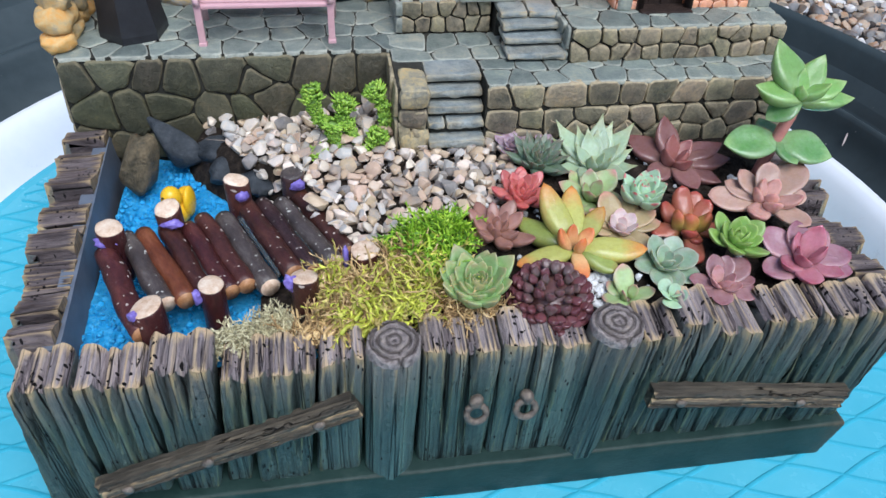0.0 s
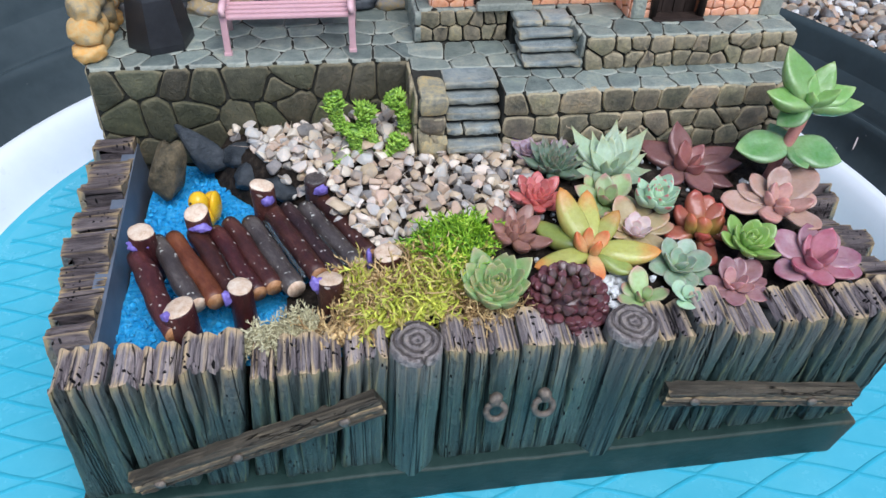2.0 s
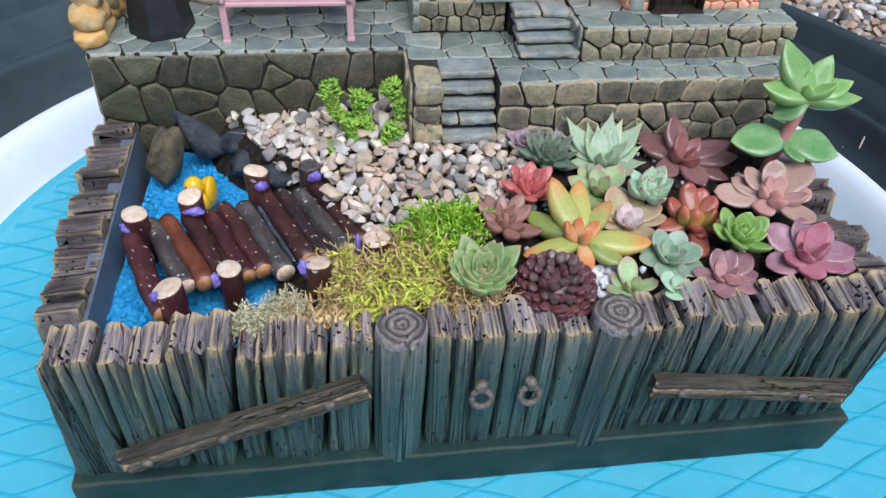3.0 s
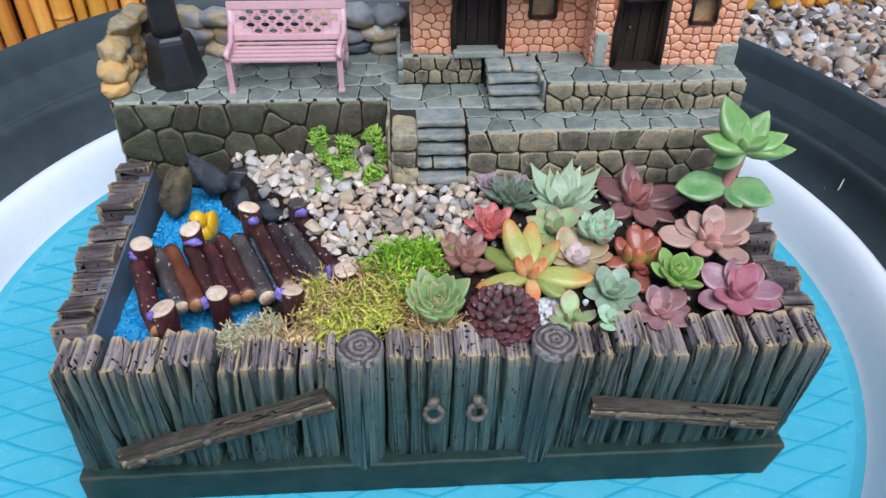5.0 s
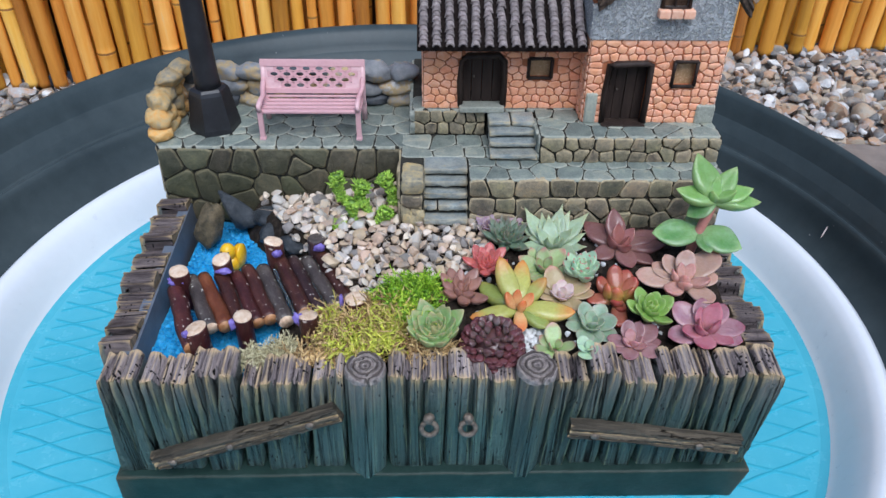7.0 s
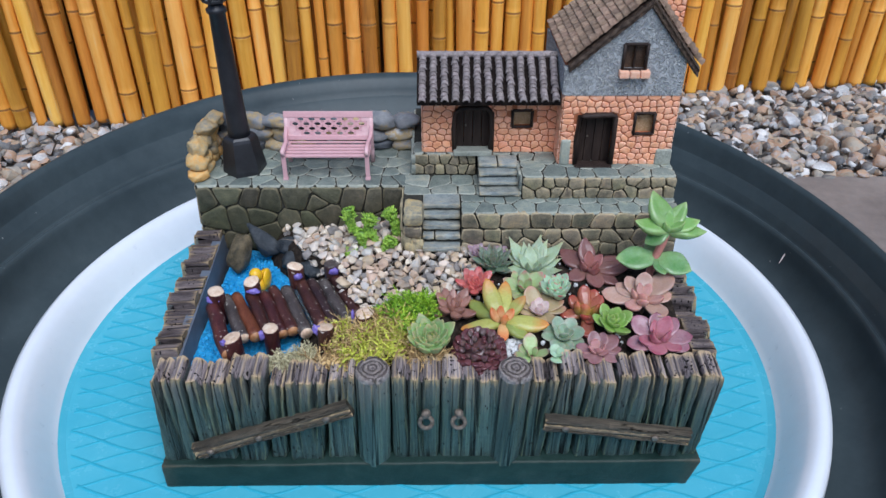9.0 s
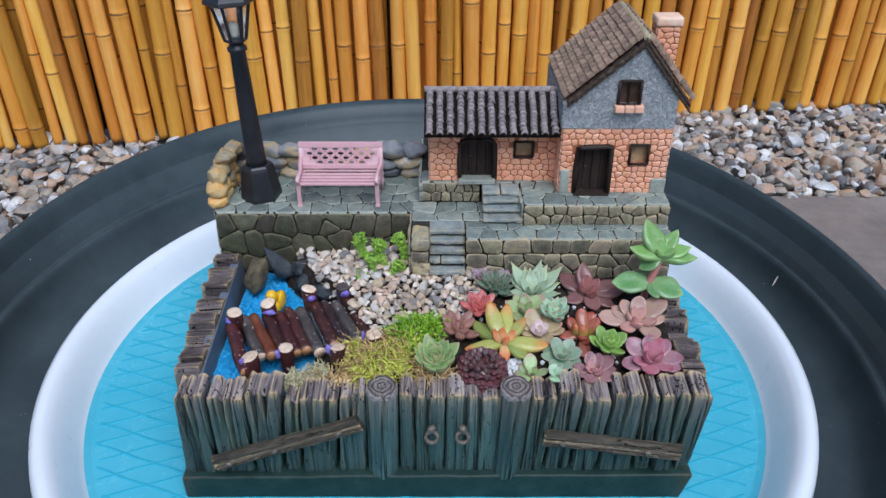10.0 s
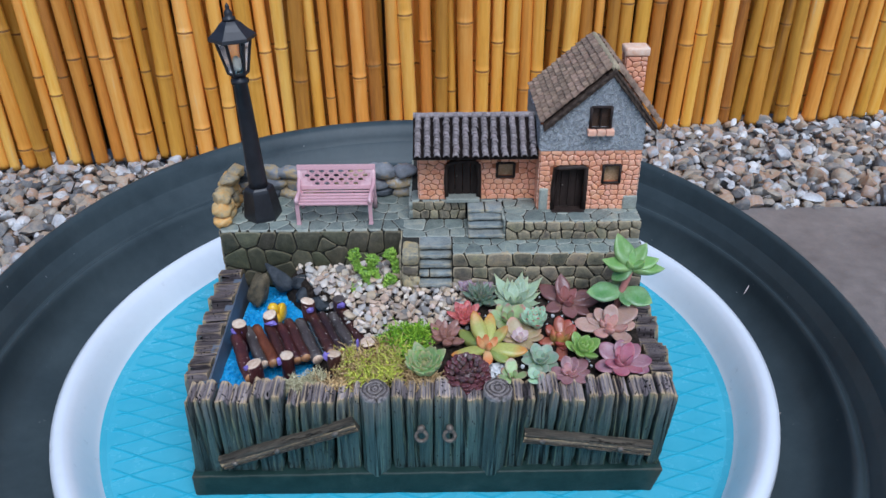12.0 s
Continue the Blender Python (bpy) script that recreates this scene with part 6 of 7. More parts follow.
# ---- moss ----
def moss(name, n, region, height, material, label, rng, size=1.0, frill=1.0):
    """Tangled strands: curling three-sided stems set with pairs of small leaflets, joined into one mesh."""
    vs, fs = [], []
    made = 0
    while made < n:
        x, y, w = region(rng)
        if x is None:
            continue
        made += 1
        z = height(x, y) + rng.uniform(-0.0025, 0.0008) + 0.006 * noise.noise(Vector((x * 170, y * 170, size)))
        flow = 3.2 * noise.noise(Vector((x * 60, y * 60, size * 3))) + 0.5
        d = Vector((math.cos(flow) + rng.normal() * 0.45, math.sin(flow) + rng.normal() * 0.45, rng.uniform(-0.05, 0.4))).normalized()
        L = rng.uniform(0.008, 0.0155) * size
        p = Vector((x, y, z)) - d * (L * 0.4)
        pts, M = [], 9
        turn = Vector((rng.normal(), rng.normal(), rng.normal() * 0.6)) * 0.32
        for s in range(M):
            pts.append(p.copy())
            p = p + d * (L / (M - 1))
            d = (d + d.cross(turn) + Vector((rng.normal() * 0.22, rng.normal() * 0.22, rng.normal() * 0.15 - 0.07))).normalized()
        r = rng.uniform(0.00036, 0.00070) * size
        v, f = tube(pts, [r * (1.15 - 0.9 * s / M) for s in range(M)], 3)
        k = len(vs)
        vs += v
        fs += [tuple(i + k for i in t) for t in f]
        for s in range(1, M):
            for sg in (-1, 1):
                a, along = pts[s], (pts[s] - pts[s - 1])
                side = along.cross(Vector((rng.normal() * 0.5, rng.normal() * 0.5, 1))).normalized() * sg
                ln = rng.uniform(0.0010, 0.0019) * size * frill * (1.1 - 0.6 * s / M)
                tip = a + side * ln + along * 0.8 + Vector((0, 0, rng.uniform(0, 0.0006)))
                k = len(vs)
                t = along.normalized() * 0.0006 * size
                vs += [a - t, a + t, tip]
                fs.append((k, k + 1, k + 2))
    ob = new(name, make_mesh(name, vs, fs, material, True))
    return tagged(ob, label, "moss", kind="stuff")


def blob(x, y, cx, cy, rx, ry, ang=0.0):
    c, s = math.cos(ang), math.sin(ang)
    u, v = ((x - cx) * c + (y - cy) * s) / rx, (-(x - cx) * s + (y - cy) * c) / ry
    return u * u + v * v


def moss_z(x, y):
    k = max(0, 1 - blob(x, y, -0.020, 0.032, 0.044, 0.024, 0.3))
    return max(0.0750, min(soil_z(x, y), 0.080)) + 0.0105 * k ** 0.6


def region(cx, cy, rx, ry, ang, keep):
    def pick(rng):
        x, y = cx + rng.uniform(-1, 1) * max(rx, ry), cy + rng.uniform(-1, 1) * max(rx, ry)
        e = blob(x, y, cx, cy, rx, ry, ang) + 0.35 * noise.noise(Vector((x * 120, y * 120, keep)))
        clear = blob(x, y, -0.0552, 0.0285, 0.0085, 0.0085) > 1 and blob(x, y, -0.0362, 0.0395, 0.0080, 0.0080) > 1
        return (x, y, 1) if e < 1 and y > 0.0170 and clear else (None, None, 0)
    return pick


q = np.random.default_rng(77)
tagged(grid_mesh("moss_bed", -0.072, 0.016, 40, 0.0165, 0.066, 30, lambda x, y: moss_z(x, y) - 0.002 - (0.02 if blob(x, y, -0.028, 0.037, 0.050, 0.028, 0.25) > 1 else 0), SOIL), "dark peat under the moss", "soil", kind="structure")
moss("moss", 850, region(-0.0275, 0.0290, 0.0275, 0.0120, 0.18, 1.0), moss_z, MOSSY, "yellow-green and brown stringy moss cushion", q, 1.35)
moss("moss", 420, region(-0.0450, 0.0245, 0.0190, 0.0070, 0.25, 6.0), lambda x, y: moss_z(x, y) - 0.001, MOSSB, "dry tan-brown stringy moss at the cushion's edge", q, 1.25, 0.6)
moss("moss", 260, region(-0.0330, 0.0345, 0.0160, 0.0055, 0.2, 9.0), moss_z, MOSSB, "dry tan-brown stringy moss at the cushion's edge", q, 1.25, 0.6)
moss("moss", 420, region(0.0005, 0.0185, 0.0150, 0.0042, -0.12, 7.0), lambda x, y: moss_z(x, y) - 0.0005, MOSSB, "dry tan-brown stringy moss at the cushion's edge", q, 1.2, 0.6)
moss("moss", 700, region(-0.0100, 0.0470, 0.0160, 0.0085, 0.62, 2.0), lambda x, y: moss_z(x, y) + 0.0025, MOSSG, "vivid green feathery moss cushion", q, 1.2, 1.1)
moss("moss", 220, region(-0.0080, 0.0345, 0.0042, 0.0100, 0.15, 8.0), lambda x, y: moss_z(x, y) + 0.0010, MOSSG, "vivid green feathery moss cushion", q, 1.0, 1.1)
moss("moss", 420, region(-0.0735, 0.0205, 0.0150, 0.0042, 0.22, 3.0), lambda x, y: 0.0735 + 0.003 * max(0, 1 - blob(x, y, -0.066, 0.0225, 0.026, 0.0085, 0.15)), MOSSP, "pale dry tan moss tuft", q, 0.75)


# ---- succulents ----
def leaf_material(name, base, mid, tip, edge=None, rough=0.42, bloom=0.0, tipstart=0.75, edge_gain=5.0):
    """Leaf colour that runs from foot to tip along local x, with a flushed margin and a dusty bloom."""
    m = bpy.data.materials.new(name)
    m.use_nodes = True
    nt = m.node_tree
    bs = nt.nodes["Principled BSDF"]
    sep = nt.nodes.new("ShaderNodeSeparateXYZ")
    nt.links.new(nt.nodes.new("ShaderNodeTexCoord").outputs["Object"], sep.inputs[0])
    n = noise_node(nt, coords(nt), 260, 4)
    x = math_node(nt, "ADD", sep.outputs[0], math_node(nt, "MULTIPLY_ADD", n, 0.36))
    x.node.inputs[1].links[0].from_node.inputs[2].default_value = -0.18
    col = ramp_node(nt, x, [(0.05, base), (0.5, mid), (tipstart, mid), (0.97, tip)])
    if edge:
        side = math_node(nt, "ABSOLUTE", sep.outputs[1])
        k = math_node(nt, "MULTIPLY_ADD", math_node(nt, "ADD", side, math_node(nt, "MULTIPLY", noise_node(nt, coords(nt), 420, 3), 0.16)), edge_gain, True)
        k.node.inputs[2].default_value = -0.23 * edge_gain
        col = mixc(nt, math_node(nt, "MULTIPLY", k, math_node(nt, "MULTIPLY", x, 0.9, True)), col, edge)
    blot = math_node(nt, "MULTIPLY_ADD", noise_node(nt, coords(nt), 700, 5, 0.65), 1.5, True)
    blot.node.inputs[2].default_value = -0.55
    dark = mixc(nt, 1.0, col, (0.72, 0.66, 0.6), "MULTIPLY")
    col = mixc(nt, blot, col, dark)
    fine = noise_node(nt, coords(nt), 1500, 5, 0.7)
    dust = math_node(nt, "MULTIPLY_ADD", noise_node(nt, coords(nt), 500, 4), 1.6 * bloom, True)
    dust.node.inputs[2].default_value = -0.45 * bloom
    col = mixc(nt, dust, col, (0.62, 0.66, 0.64))
    h = nt.nodes.new("ShaderNodeHueSaturation")
    nt.links.new(col, h.inputs["Color"])
    v = math_node(nt, "MULTIPLY_ADD", nt.nodes.new("ShaderNodeObjectInfo").outputs["Random"], 0.3)
    v.node.inputs[2].default_value = 0.85
    nt.links.new(v, h.inputs["Value"])
    nt.links.new(h.outputs[0], bs.inputs["Base Color"])
    bs.inputs["Roughness"].default_value = rough * 0.88
    bs.inputs["Subsurface Weight"].default_value = 0.35
    bs.inputs["Subsurface Radius"].default_value = (0.0015, 0.0012, 0.0006)
    bs.inputs["Subsurface Scale"].default_value = 1.0
    b = nt.nodes.new("ShaderNodeBump")
    b.inputs["Strength"].default_value, b.inputs["Distance"].default_value = 0.35, 0.0006
    nt.links.new(math_node(nt, "ADD", math_node(nt, "MULTIPLY", fine, 0.35), noise_node(nt, coords(nt), 330, 3)), b.inputs["Height"])
    nt.links.new(b.outputs[0], bs.inputs["Normal"])
    return m


def leaf_mesh(name, width, thick, widest, point, cup, curl, material, mucro=0.0):
    """A fleshy leaf one unit long along x: width, thickness, where it is widest, how pointed, how cupped, how it curls up, and its needle tip."""
    N, S, vs, fs = 13, 14, [], []
    for i in range(N + 1):
        t = i / N
        if t < widest:
            w = 0.45 + 0.55 * math.sin(math.pi / 2 * t / widest)
        else:
            u = (t - widest) / (1 - widest)
            w = (1 - u ** point) ** (0.62 if point > 1.6 else 0.85)
        w = max(w, 0.02) * width / 2
        th = thick * (0.55 + 0.45 * math.sin(math.pi * min(1, t * 1.1 + 0.12))) * min(1, w / (width / 2) * 1.3) / 2
        z = curl * t * t + 0.02 * math.sin(t * 7)
        bow = 0.03 * math.sin(t * math.pi)
        for k in range(S):
            a = 2 * math.pi * k / S
            yy, zz = math.cos(a) * w, math.sin(a) * th
            if zz > 0:
                zz = 0.8 * zz * (0.72 + 0.28 * min(1, abs(yy) / (w * 0.55)))
            else:
                zz = 1.25 * zz * (1 + 0.22 * max(0, 1 - abs(yy) / (w * 0.5)))
            zz += cup * (yy / (width / 2)) ** 2 * width
            vs.append((t + (mucro * (t - 0.92) * 12 if t > 0.92 else 0), yy + bow * width, z + zz + (0.10 * mucro * 3 if t > 0.95 else 0)))
    for j in range(N):
        fs += [(j * S + k, j * S + (k + 1) % S, (j + 1) * S + (k + 1) % S, (j + 1) * S + k) for k in range(S)]
    fs += [tuple(range(S))[::-1], tuple(N * S + k for k in range(S))]
    return make_mesh(name, vs, fs, material, True)


def leaf_of(shape, material):
    return leaf_mesh("leaf", *shape[:6], material, *shape[6:])


def rosette(label, at, r, n, shape, material, hi=80, lo=12, inner=0.30, lean=(0, 0), seed=1, inner_mat=None, n_in=0, power=0.8, stem=True, thing_name="succulent", spiral=2.39996):
    """A rosette: n leaves round a short stem, the young ones upright in the middle, the old ones spread."""
    q = np.random.default_rng(seed)
    at, r = Vector(at), r * 1.12
    plant = thing(thing_name, (at.x, at.y, soil_z(at.x, at.y)), label, "succulent", "succulents in the planter")
    me = leaf_of(shape, material)
    me2 = leaf_of(shape, inner_mat) if inner_mat else me
    if stem:
        h = max(0.002, at.z - soil_z(at.x, at.y))
        piece("stem", *tube([(at.x, at.y, soil_z(at.x, at.y) - 0.002), (at.x, at.y, at.z - 0.001)], [0.0016, 0.0014], 8), DARKSTEM, plant, smooth=True)
    tilt = pose(0, 0, 0, lean[0], lean[1], 0)
    a0 = q.uniform(0, 6.28)
    for i in range(n):
        t = (i + 0.5) / n
        L = r * (inner + (1 - inner) * t ** power) * q.uniform(0.92, 1.08)
        el = hi + (lo - hi) * t ** 0.75 + q.normal() * 4
        m = Matrix.Translation(at) @ tilt @ Matrix.Rotation(a0 + spiral * i + q.normal() * 0.08, 4, "Z") @ Matrix.Translation((0.05 * r * t, 0, 0.0012 * (1 - t))) @ Matrix.Rotation(-radians(el), 4, "Y") @ Matrix.Rotation(q.normal() * 0.12, 4, "X")
        ob = new("leaf", me2 if i < n_in else me)
        hang(ob, plant, m @ Matrix.Diagonal((L, L * q.uniform(0.93, 1.07), L, 1)))
    return plant


def sprays(label, at, shape, material, lean, outer, inner_mat, inner, inner_shape=None, third_mat=None, third=(), face=10, size=1.0):
    """A rosette whose leaves are set one by one: (azimuth, elevation, length) of the outer and inner leaves."""
    at = Vector(at)
    q = np.random.default_rng(int(at.x * 1e5))
    plant = thing("succulent", (at.x, at.y, soil_z(at.x, at.y)), label, "succulent", "succulents in the planter")
    piece("stem", *tube([(at.x, at.y, soil_z(at.x, at.y) - 0.002), (at.x, at.y, at.z)], [0.0022, 0.0018], 8), DARKSTEM, plant, smooth=True)
    tilt = pose(0, 0, 0, lean[0], lean[1], 0)
    for me, rows in ((leaf_of(shape, material), outer), (leaf_of(inner_shape or shape, inner_mat), inner), (leaf_of(inner_shape or shape, third_mat or inner_mat), third)):
        for az, el, L, *rest in rows:
            broad, L = rest[0] if rest else 1.0, L * size * 1.05
            m = Matrix.Translation(at) @ tilt @ Matrix.Rotation(radians(az + q.normal() * 2), 4, "Z") @ Matrix.Translation((0.0012, 0, 0)) @ Matrix.Rotation(-radians(el), 4, "Y") @ Matrix.Rotation(q.normal() * 0.1 + radians(face) * math.cos(radians(az)), 4, "X")
            hang(new("leaf", me), plant, m @ Matrix.Diagonal((L, L * broad * q.uniform(0.95, 1.05), L, 1)))
    return plant


DARKSTEM = surface("succulent_stem", [(0.2, (0.09, 0.06, 0.04)), (1.0, (0.22, 0.15, 0.10))], 200, 0.7, 0.4)
BROAD = (0.66, 0.16, 0.62, 2.0, 0.12, 0.10)
ROUND = (0.85, 0.14, 0.62, 2.4, 0.10, 0.05)
AGAVE = (0.60, 0.26, 0.50, 1.30, 0.16, 0.20, 0.10)
g1 = leaf_material("jade_leaf", (0.34, 0.46, 0.16), (0.24, 0.38, 0.13), (0.40, 0.36, 0.17), (0.30, 0.42, 0.19), bloom=0.08)
rosette("compact jade-green rosette of pointed leaves beside the moss", (0.0012, 0.0252, 0.0825), 0.0158, 48, (0.54, 0.26, 0.62, 1.35, 0.12, 0.14), g1, 88, 34, 0.30, (12, -3), 1)
m2 = leaf_material("maroon_bead", (0.13, 0.055, 0.052), (0.145, 0.042, 0.048), (0.105, 0.022, 0.030), rough=0.2, bloom=0.07)
m2b = leaf_material("grey_bead", (0.13, 0.12, 0.10), (0.14, 0.08, 0.075), (0.11, 0.035, 0.04), rough=0.2, bloom=0.08)
def beads(label, at, R, n, material, inner_mat, n_in, lean, seed):
    """A rosette of plump beads set in a spiral over a low dome."""
    q = np.random.default_rng(seed)
    at = Vector(at)
    plant = thing("succulent", (at.x, at.y, soil_z(at.x, at.y)), label, "succulent", "succulents in the planter")
    piece("stem", *tube([(at.x, at.y, soil_z(at.x, at.y) - 0.002), (at.x, at.y, at.z + 0.002)], [0.005, 0.004], 8), DARKSTEM, plant, smooth=True)
    shape = (0.82, 0.70, 0.62, 2.3, 0.0, 0.06)
    me, me2 = leaf_of(shape, material), leaf_of(shape, inner_mat)
    tilt = pose(0, 0, 0, *lean, 0)
    v = lump(ICO2, (R * 0.6, R * 0.6, 0.0062), q, 0.05)
    piece("heart", [Matrix.Translation(at) @ tilt @ Vector(p) for p in v], ICO2[1], material, plant, smooth=True)
    for i in range(n):
        t = (i + 0.5) / n
        th = radians(2 + 94 * t ** 0.52)
        az = 2.39996 * i
        L = (0.0038 + 0.0026 * t ** 0.8) * q.uniform(0.88, 1.14)
        foot = Vector((math.sin(th) * (R - L), 0, 0.0088 * math.cos(th) - 0.0022 + 0.0007 * q.normal() - 0.0012 * math.exp(-(th / 0.35) ** 2)))
        m = Matrix.Translation(at) @ tilt @ Matrix.Rotation(az, 4, "Z") @ Matrix.Translation(foot) @ Matrix.Rotation(-(math.pi / 2 - th) * 0.9 - q.normal() * 0.16, 4, "Y")
        hang(new("leaf", me2 if i < n_in and i % 3 else me), plant, m @ Matrix.Diagonal((L, L, L, 1)))
    return plant


beads("dark maroon rosette of bead-like leaves behind the gate", (0.0270, 0.0215, 0.0810), 0.0156, 104, m2, m2b, 30, (10, 0), 2)
m3 = leaf_material("golden_leaf", (0.40, 0.42, 0.11), (0.45, 0.44, 0.12), (0.62, 0.24, 0.06), (0.62, 0.25, 0.06), rough=0.3, tipstart=0.60, edge_gain=8.0)
m3g = leaf_material("olive_star_leaf", (0.24, 0.28, 0.07), (0.30, 0.36, 0.09), (0.40, 0.32, 0.08), (0.42, 0.30, 0.09), rough=0.3, tipstart=0.8)
m3b = leaf_material("orange_leaf", (0.62, 0.42, 0.20), (0.68, 0.36, 0.15), (0.66, 0.17, 0.05), (0.68, 0.15, 0.05), rough=0.3, tipstart=0.5, edge_gain=7.0)
star = (0.42, 0.34, 0.52, 1.7, 0.03, 0.05)
sprays("golden star of thick leaves with orange tips and heart", (0.0405, 0.0405, 0.0850), star, m3, (0, 0),
       [(114, 34, 0.0250, 0.95), (78, 28, 0.0235, 0.95), (42, 24, 0.0190), (-13, 3, 0.0240), (-163, 0, 0.0220)], m3g,
       [(133, 4, 0.0225), (-39, -6, 0.0160), (200, -4, 0.0150)], (0.46, 0.38, 0.55, 1.8, 0.03, 0.05), m3b,
       [(-92, -6, 0.0130, 1.05), (170, 58, 0.0105, 1.2), (-71, 70, 0.0085, 1.2), (20, 52, 0.0095, 1.2), (100, 74, 0.0095)])
m4 = leaf_material("coral_leaf", (0.44, 0.16, 0.12), (0.55, 0.15, 0.13), (0.52, 0.09, 0.085), rough=0.34, bloom=0.08)
rosette("small coral-red rosette at the pebbles' edge", (0.0275, 0.0710, 0.0870), 0.0122, 28, (0.46, 0.30, 0.6, 1.8, 0.05, 0.1), m4, 82, 18, 0.35, (12, 0), 4)
m5 = leaf_material("mauve_brown_leaf", (0.30, 0.17, 0.12), (0.36, 0.18, 0.135), (0.27, 0.12, 0.09), rough=0.34, bloom=0.06)
rosette("dusty mauve-brown rosette of plump pointed leaves", (0.0135, 0.0520, 0.0850), 0.0138, 18, (0.44, 0.36, 0.60, 1.7, 0.0, 0.14), m5, 82, 6, 0.42, (8, -2), 5)
m6 = leaf_material("dark_green_leaf", (0.10, 0.15, 0.08), (0.11, 0.17, 0.10), (0.20, 0.17, 0.12), rough=0.5, bloom=0.15)
rosette("dark grey-green rosette of narrow pointed leaves", (0.0390, 0.0910, 0.0885), 0.0135, 50, (0.40, 0.24, 0.5, 1.3, 0.04, 0.08, 0.06), m6, 86, 22, 0.35, (12, 0), 6)
m7 = leaf_material("lavender_leaf", (0.30, 0.22, 0.24), (0.34, 0.22, 0.27), (0.26, 0.12, 0.18), rough=0.5, bloom=0.35)
rosette("tiny lavender rosette against the stone wall", (0.0300, 0.1010, 0.0900), 0.0082, 18, BROAD, m7, 76, 8, 0.35, (14, 0), 7)
rosette("tiny lavender rosette against the stone wall", (0.0440, 0.1005, 0.0895), 0.0070, 14, BROAD, m7, 76, 12, 0.35, (10, 0), 27)
m8 = leaf_material("pale_agave_leaf", (0.38, 0.47, 0.28), (0.34, 0.445, 0.28), (0.38, 0.42, 0.23), (0.46, 0.48, 0.34), bloom=0.08)
sprays("large pale green rosette with long pointed leaves", (0.0625, 0.0880, 0.0870), AGAVE, m8, (0, 0),
       [(128, 24, 0.0255, 0.85), (69, 36, 0.0235, 0.85), (40, 16, 0.0275, 0.75), (22, 4, 0.0195, 0.9), (140, 12, 0.0215), (180, 2, 0.0170), (-10, -2, 0.0175), (-130, 4, 0.0160, 1.1), (-75, 2, 0.0165, 1.15), (-40, 0, 0.0165)], m8,
       [(113, 32, 0.0190), (100, 48, 0.0170), (77, 42, 0.0165), (52, 34, 0.0215, 0.9), (160, 44, 0.0150), (10, 40, 0.0150), (-60, 46, 0.0130), (-130, 50, 0.0120), (-20, 66, 0.0100)], size=0.82)
# dried thread tips of the old leaves
THREAD = surface("dry_thread", [(0.2, (0.34, 0.25, 0.15)), (1.0, (0.62, 0.5, 0.34))], 200, 0.7, 0.0)
agave = [o for o in bpy.data.objects if o.get("label", "").startswith("large pale green rosette")][0]
for az, el, L in ((128, 26, 0.0265), (69, 37, 0.0250), (40, 17, 0.0290), (22, 5, 0.0205)):
    d = Matrix.Rotation(radians(az), 3, "Z") @ (Matrix.Rotation(-radians(el), 3, "Y") @ Vector((1, 0, 0)))
    a = Vector((0.0625, 0.0880, 0.0885)) + d * L * 0.9
    side = d.cross(Vector((0, 0, 1))).normalized()
    a -= d * L * 0.06
    piece("thread", *tube([a + d * 0.0042 * t + side * 0.0022 * math.sin(t * 4 + az) + Vector((0, 0, 0.0016 * math.sin(t * 3))) for t in np.linspace(0, 1, 7)], [0.0003, 0.00028, 0.00025, 0.00022, 0.0002, 0.00015, 0.0001], 5), THREAD, agave, smooth=True)
m9 = leaf_material("bronze_leaf", (0.27, 0.15, 0.12), (0.22, 0.10, 0.092), (0.19, 0.07, 0.065), (0.29, 0.13, 0.11), rough=0.22, bloom=0.05)
m9b = leaf_material("red_bronze_leaf", (0.30, 0.13, 0.11), (0.32, 0.12, 0.105), (0.24, 0.07, 0.065), (0.34, 0.15, 0.13), rough=0.22, bloom=0.04)
sprays("purple-bronze rosette of broad pointed leaves", (0.0975, 0.0885, 0.0865), (0.60, 0.34, 0.54, 1.6, 0.16, 0.12), m9, (0, 0),
       [(140, 12, 0.0205, 1.05), (102, 46, 0.0190), (-9, 6, 0.0210, 0.85), (10, 12, 0.0210, 0.85), (-85, -2, 0.0180, 1.0), (-150, -4, 0.0160), (-47, -6, 0.0190, 0.9)], m9b,
       [(24, 48, 0.0115), (-155, 50, 0.0115), (-86, 36, 0.0120), (100, 66, 0.0120), (-30, 62, 0.0090)])
m11 = leaf_material("mint_leaf", (0.44, 0.60, 0.38), (0.40, 0.58, 0.37), (0.55, 0.12, 0.12), (0.5, 0.55, 0.38), bloom=0.2, tipstart=0.9)
rosette("pale mint rosette with red leaf tips", (0.0735, 0.0630, 0.0885), 0.0122, 26, (0.58, 0.30, 0.60, 1.5, 0.14, 0.18), m11, 86, 34, 0.45, (10, 0), 10)
m12 = leaf_material("green_pink_leaf", (0.28, 0.42, 0.14), (0.34, 0.45, 0.18), (0.48, 0.22, 0.18), (0.5, 0.28, 0.22), bloom=0.12)
sprays("light green rosette with pink-edged leaves", (0.0560, 0.0700, 0.0850), (0.66, 0.20, 0.58, 1.6, 0.14, 0.12), m12, (0, 0),
       [(158, 20, 0.0130), (33, 30, 0.0140, 1.1), (-123, 0, 0.0105, 1.1), (80, 48, 0.0110), (-21, 6, 0.0110), (114, 20, 0.0130), (200, 4, 0.0110)], m12,
       [(-126, 52, 0.0085), (-70, 50, 0.0085), (30, 62, 0.0080), (150, 64, 0.0075)])
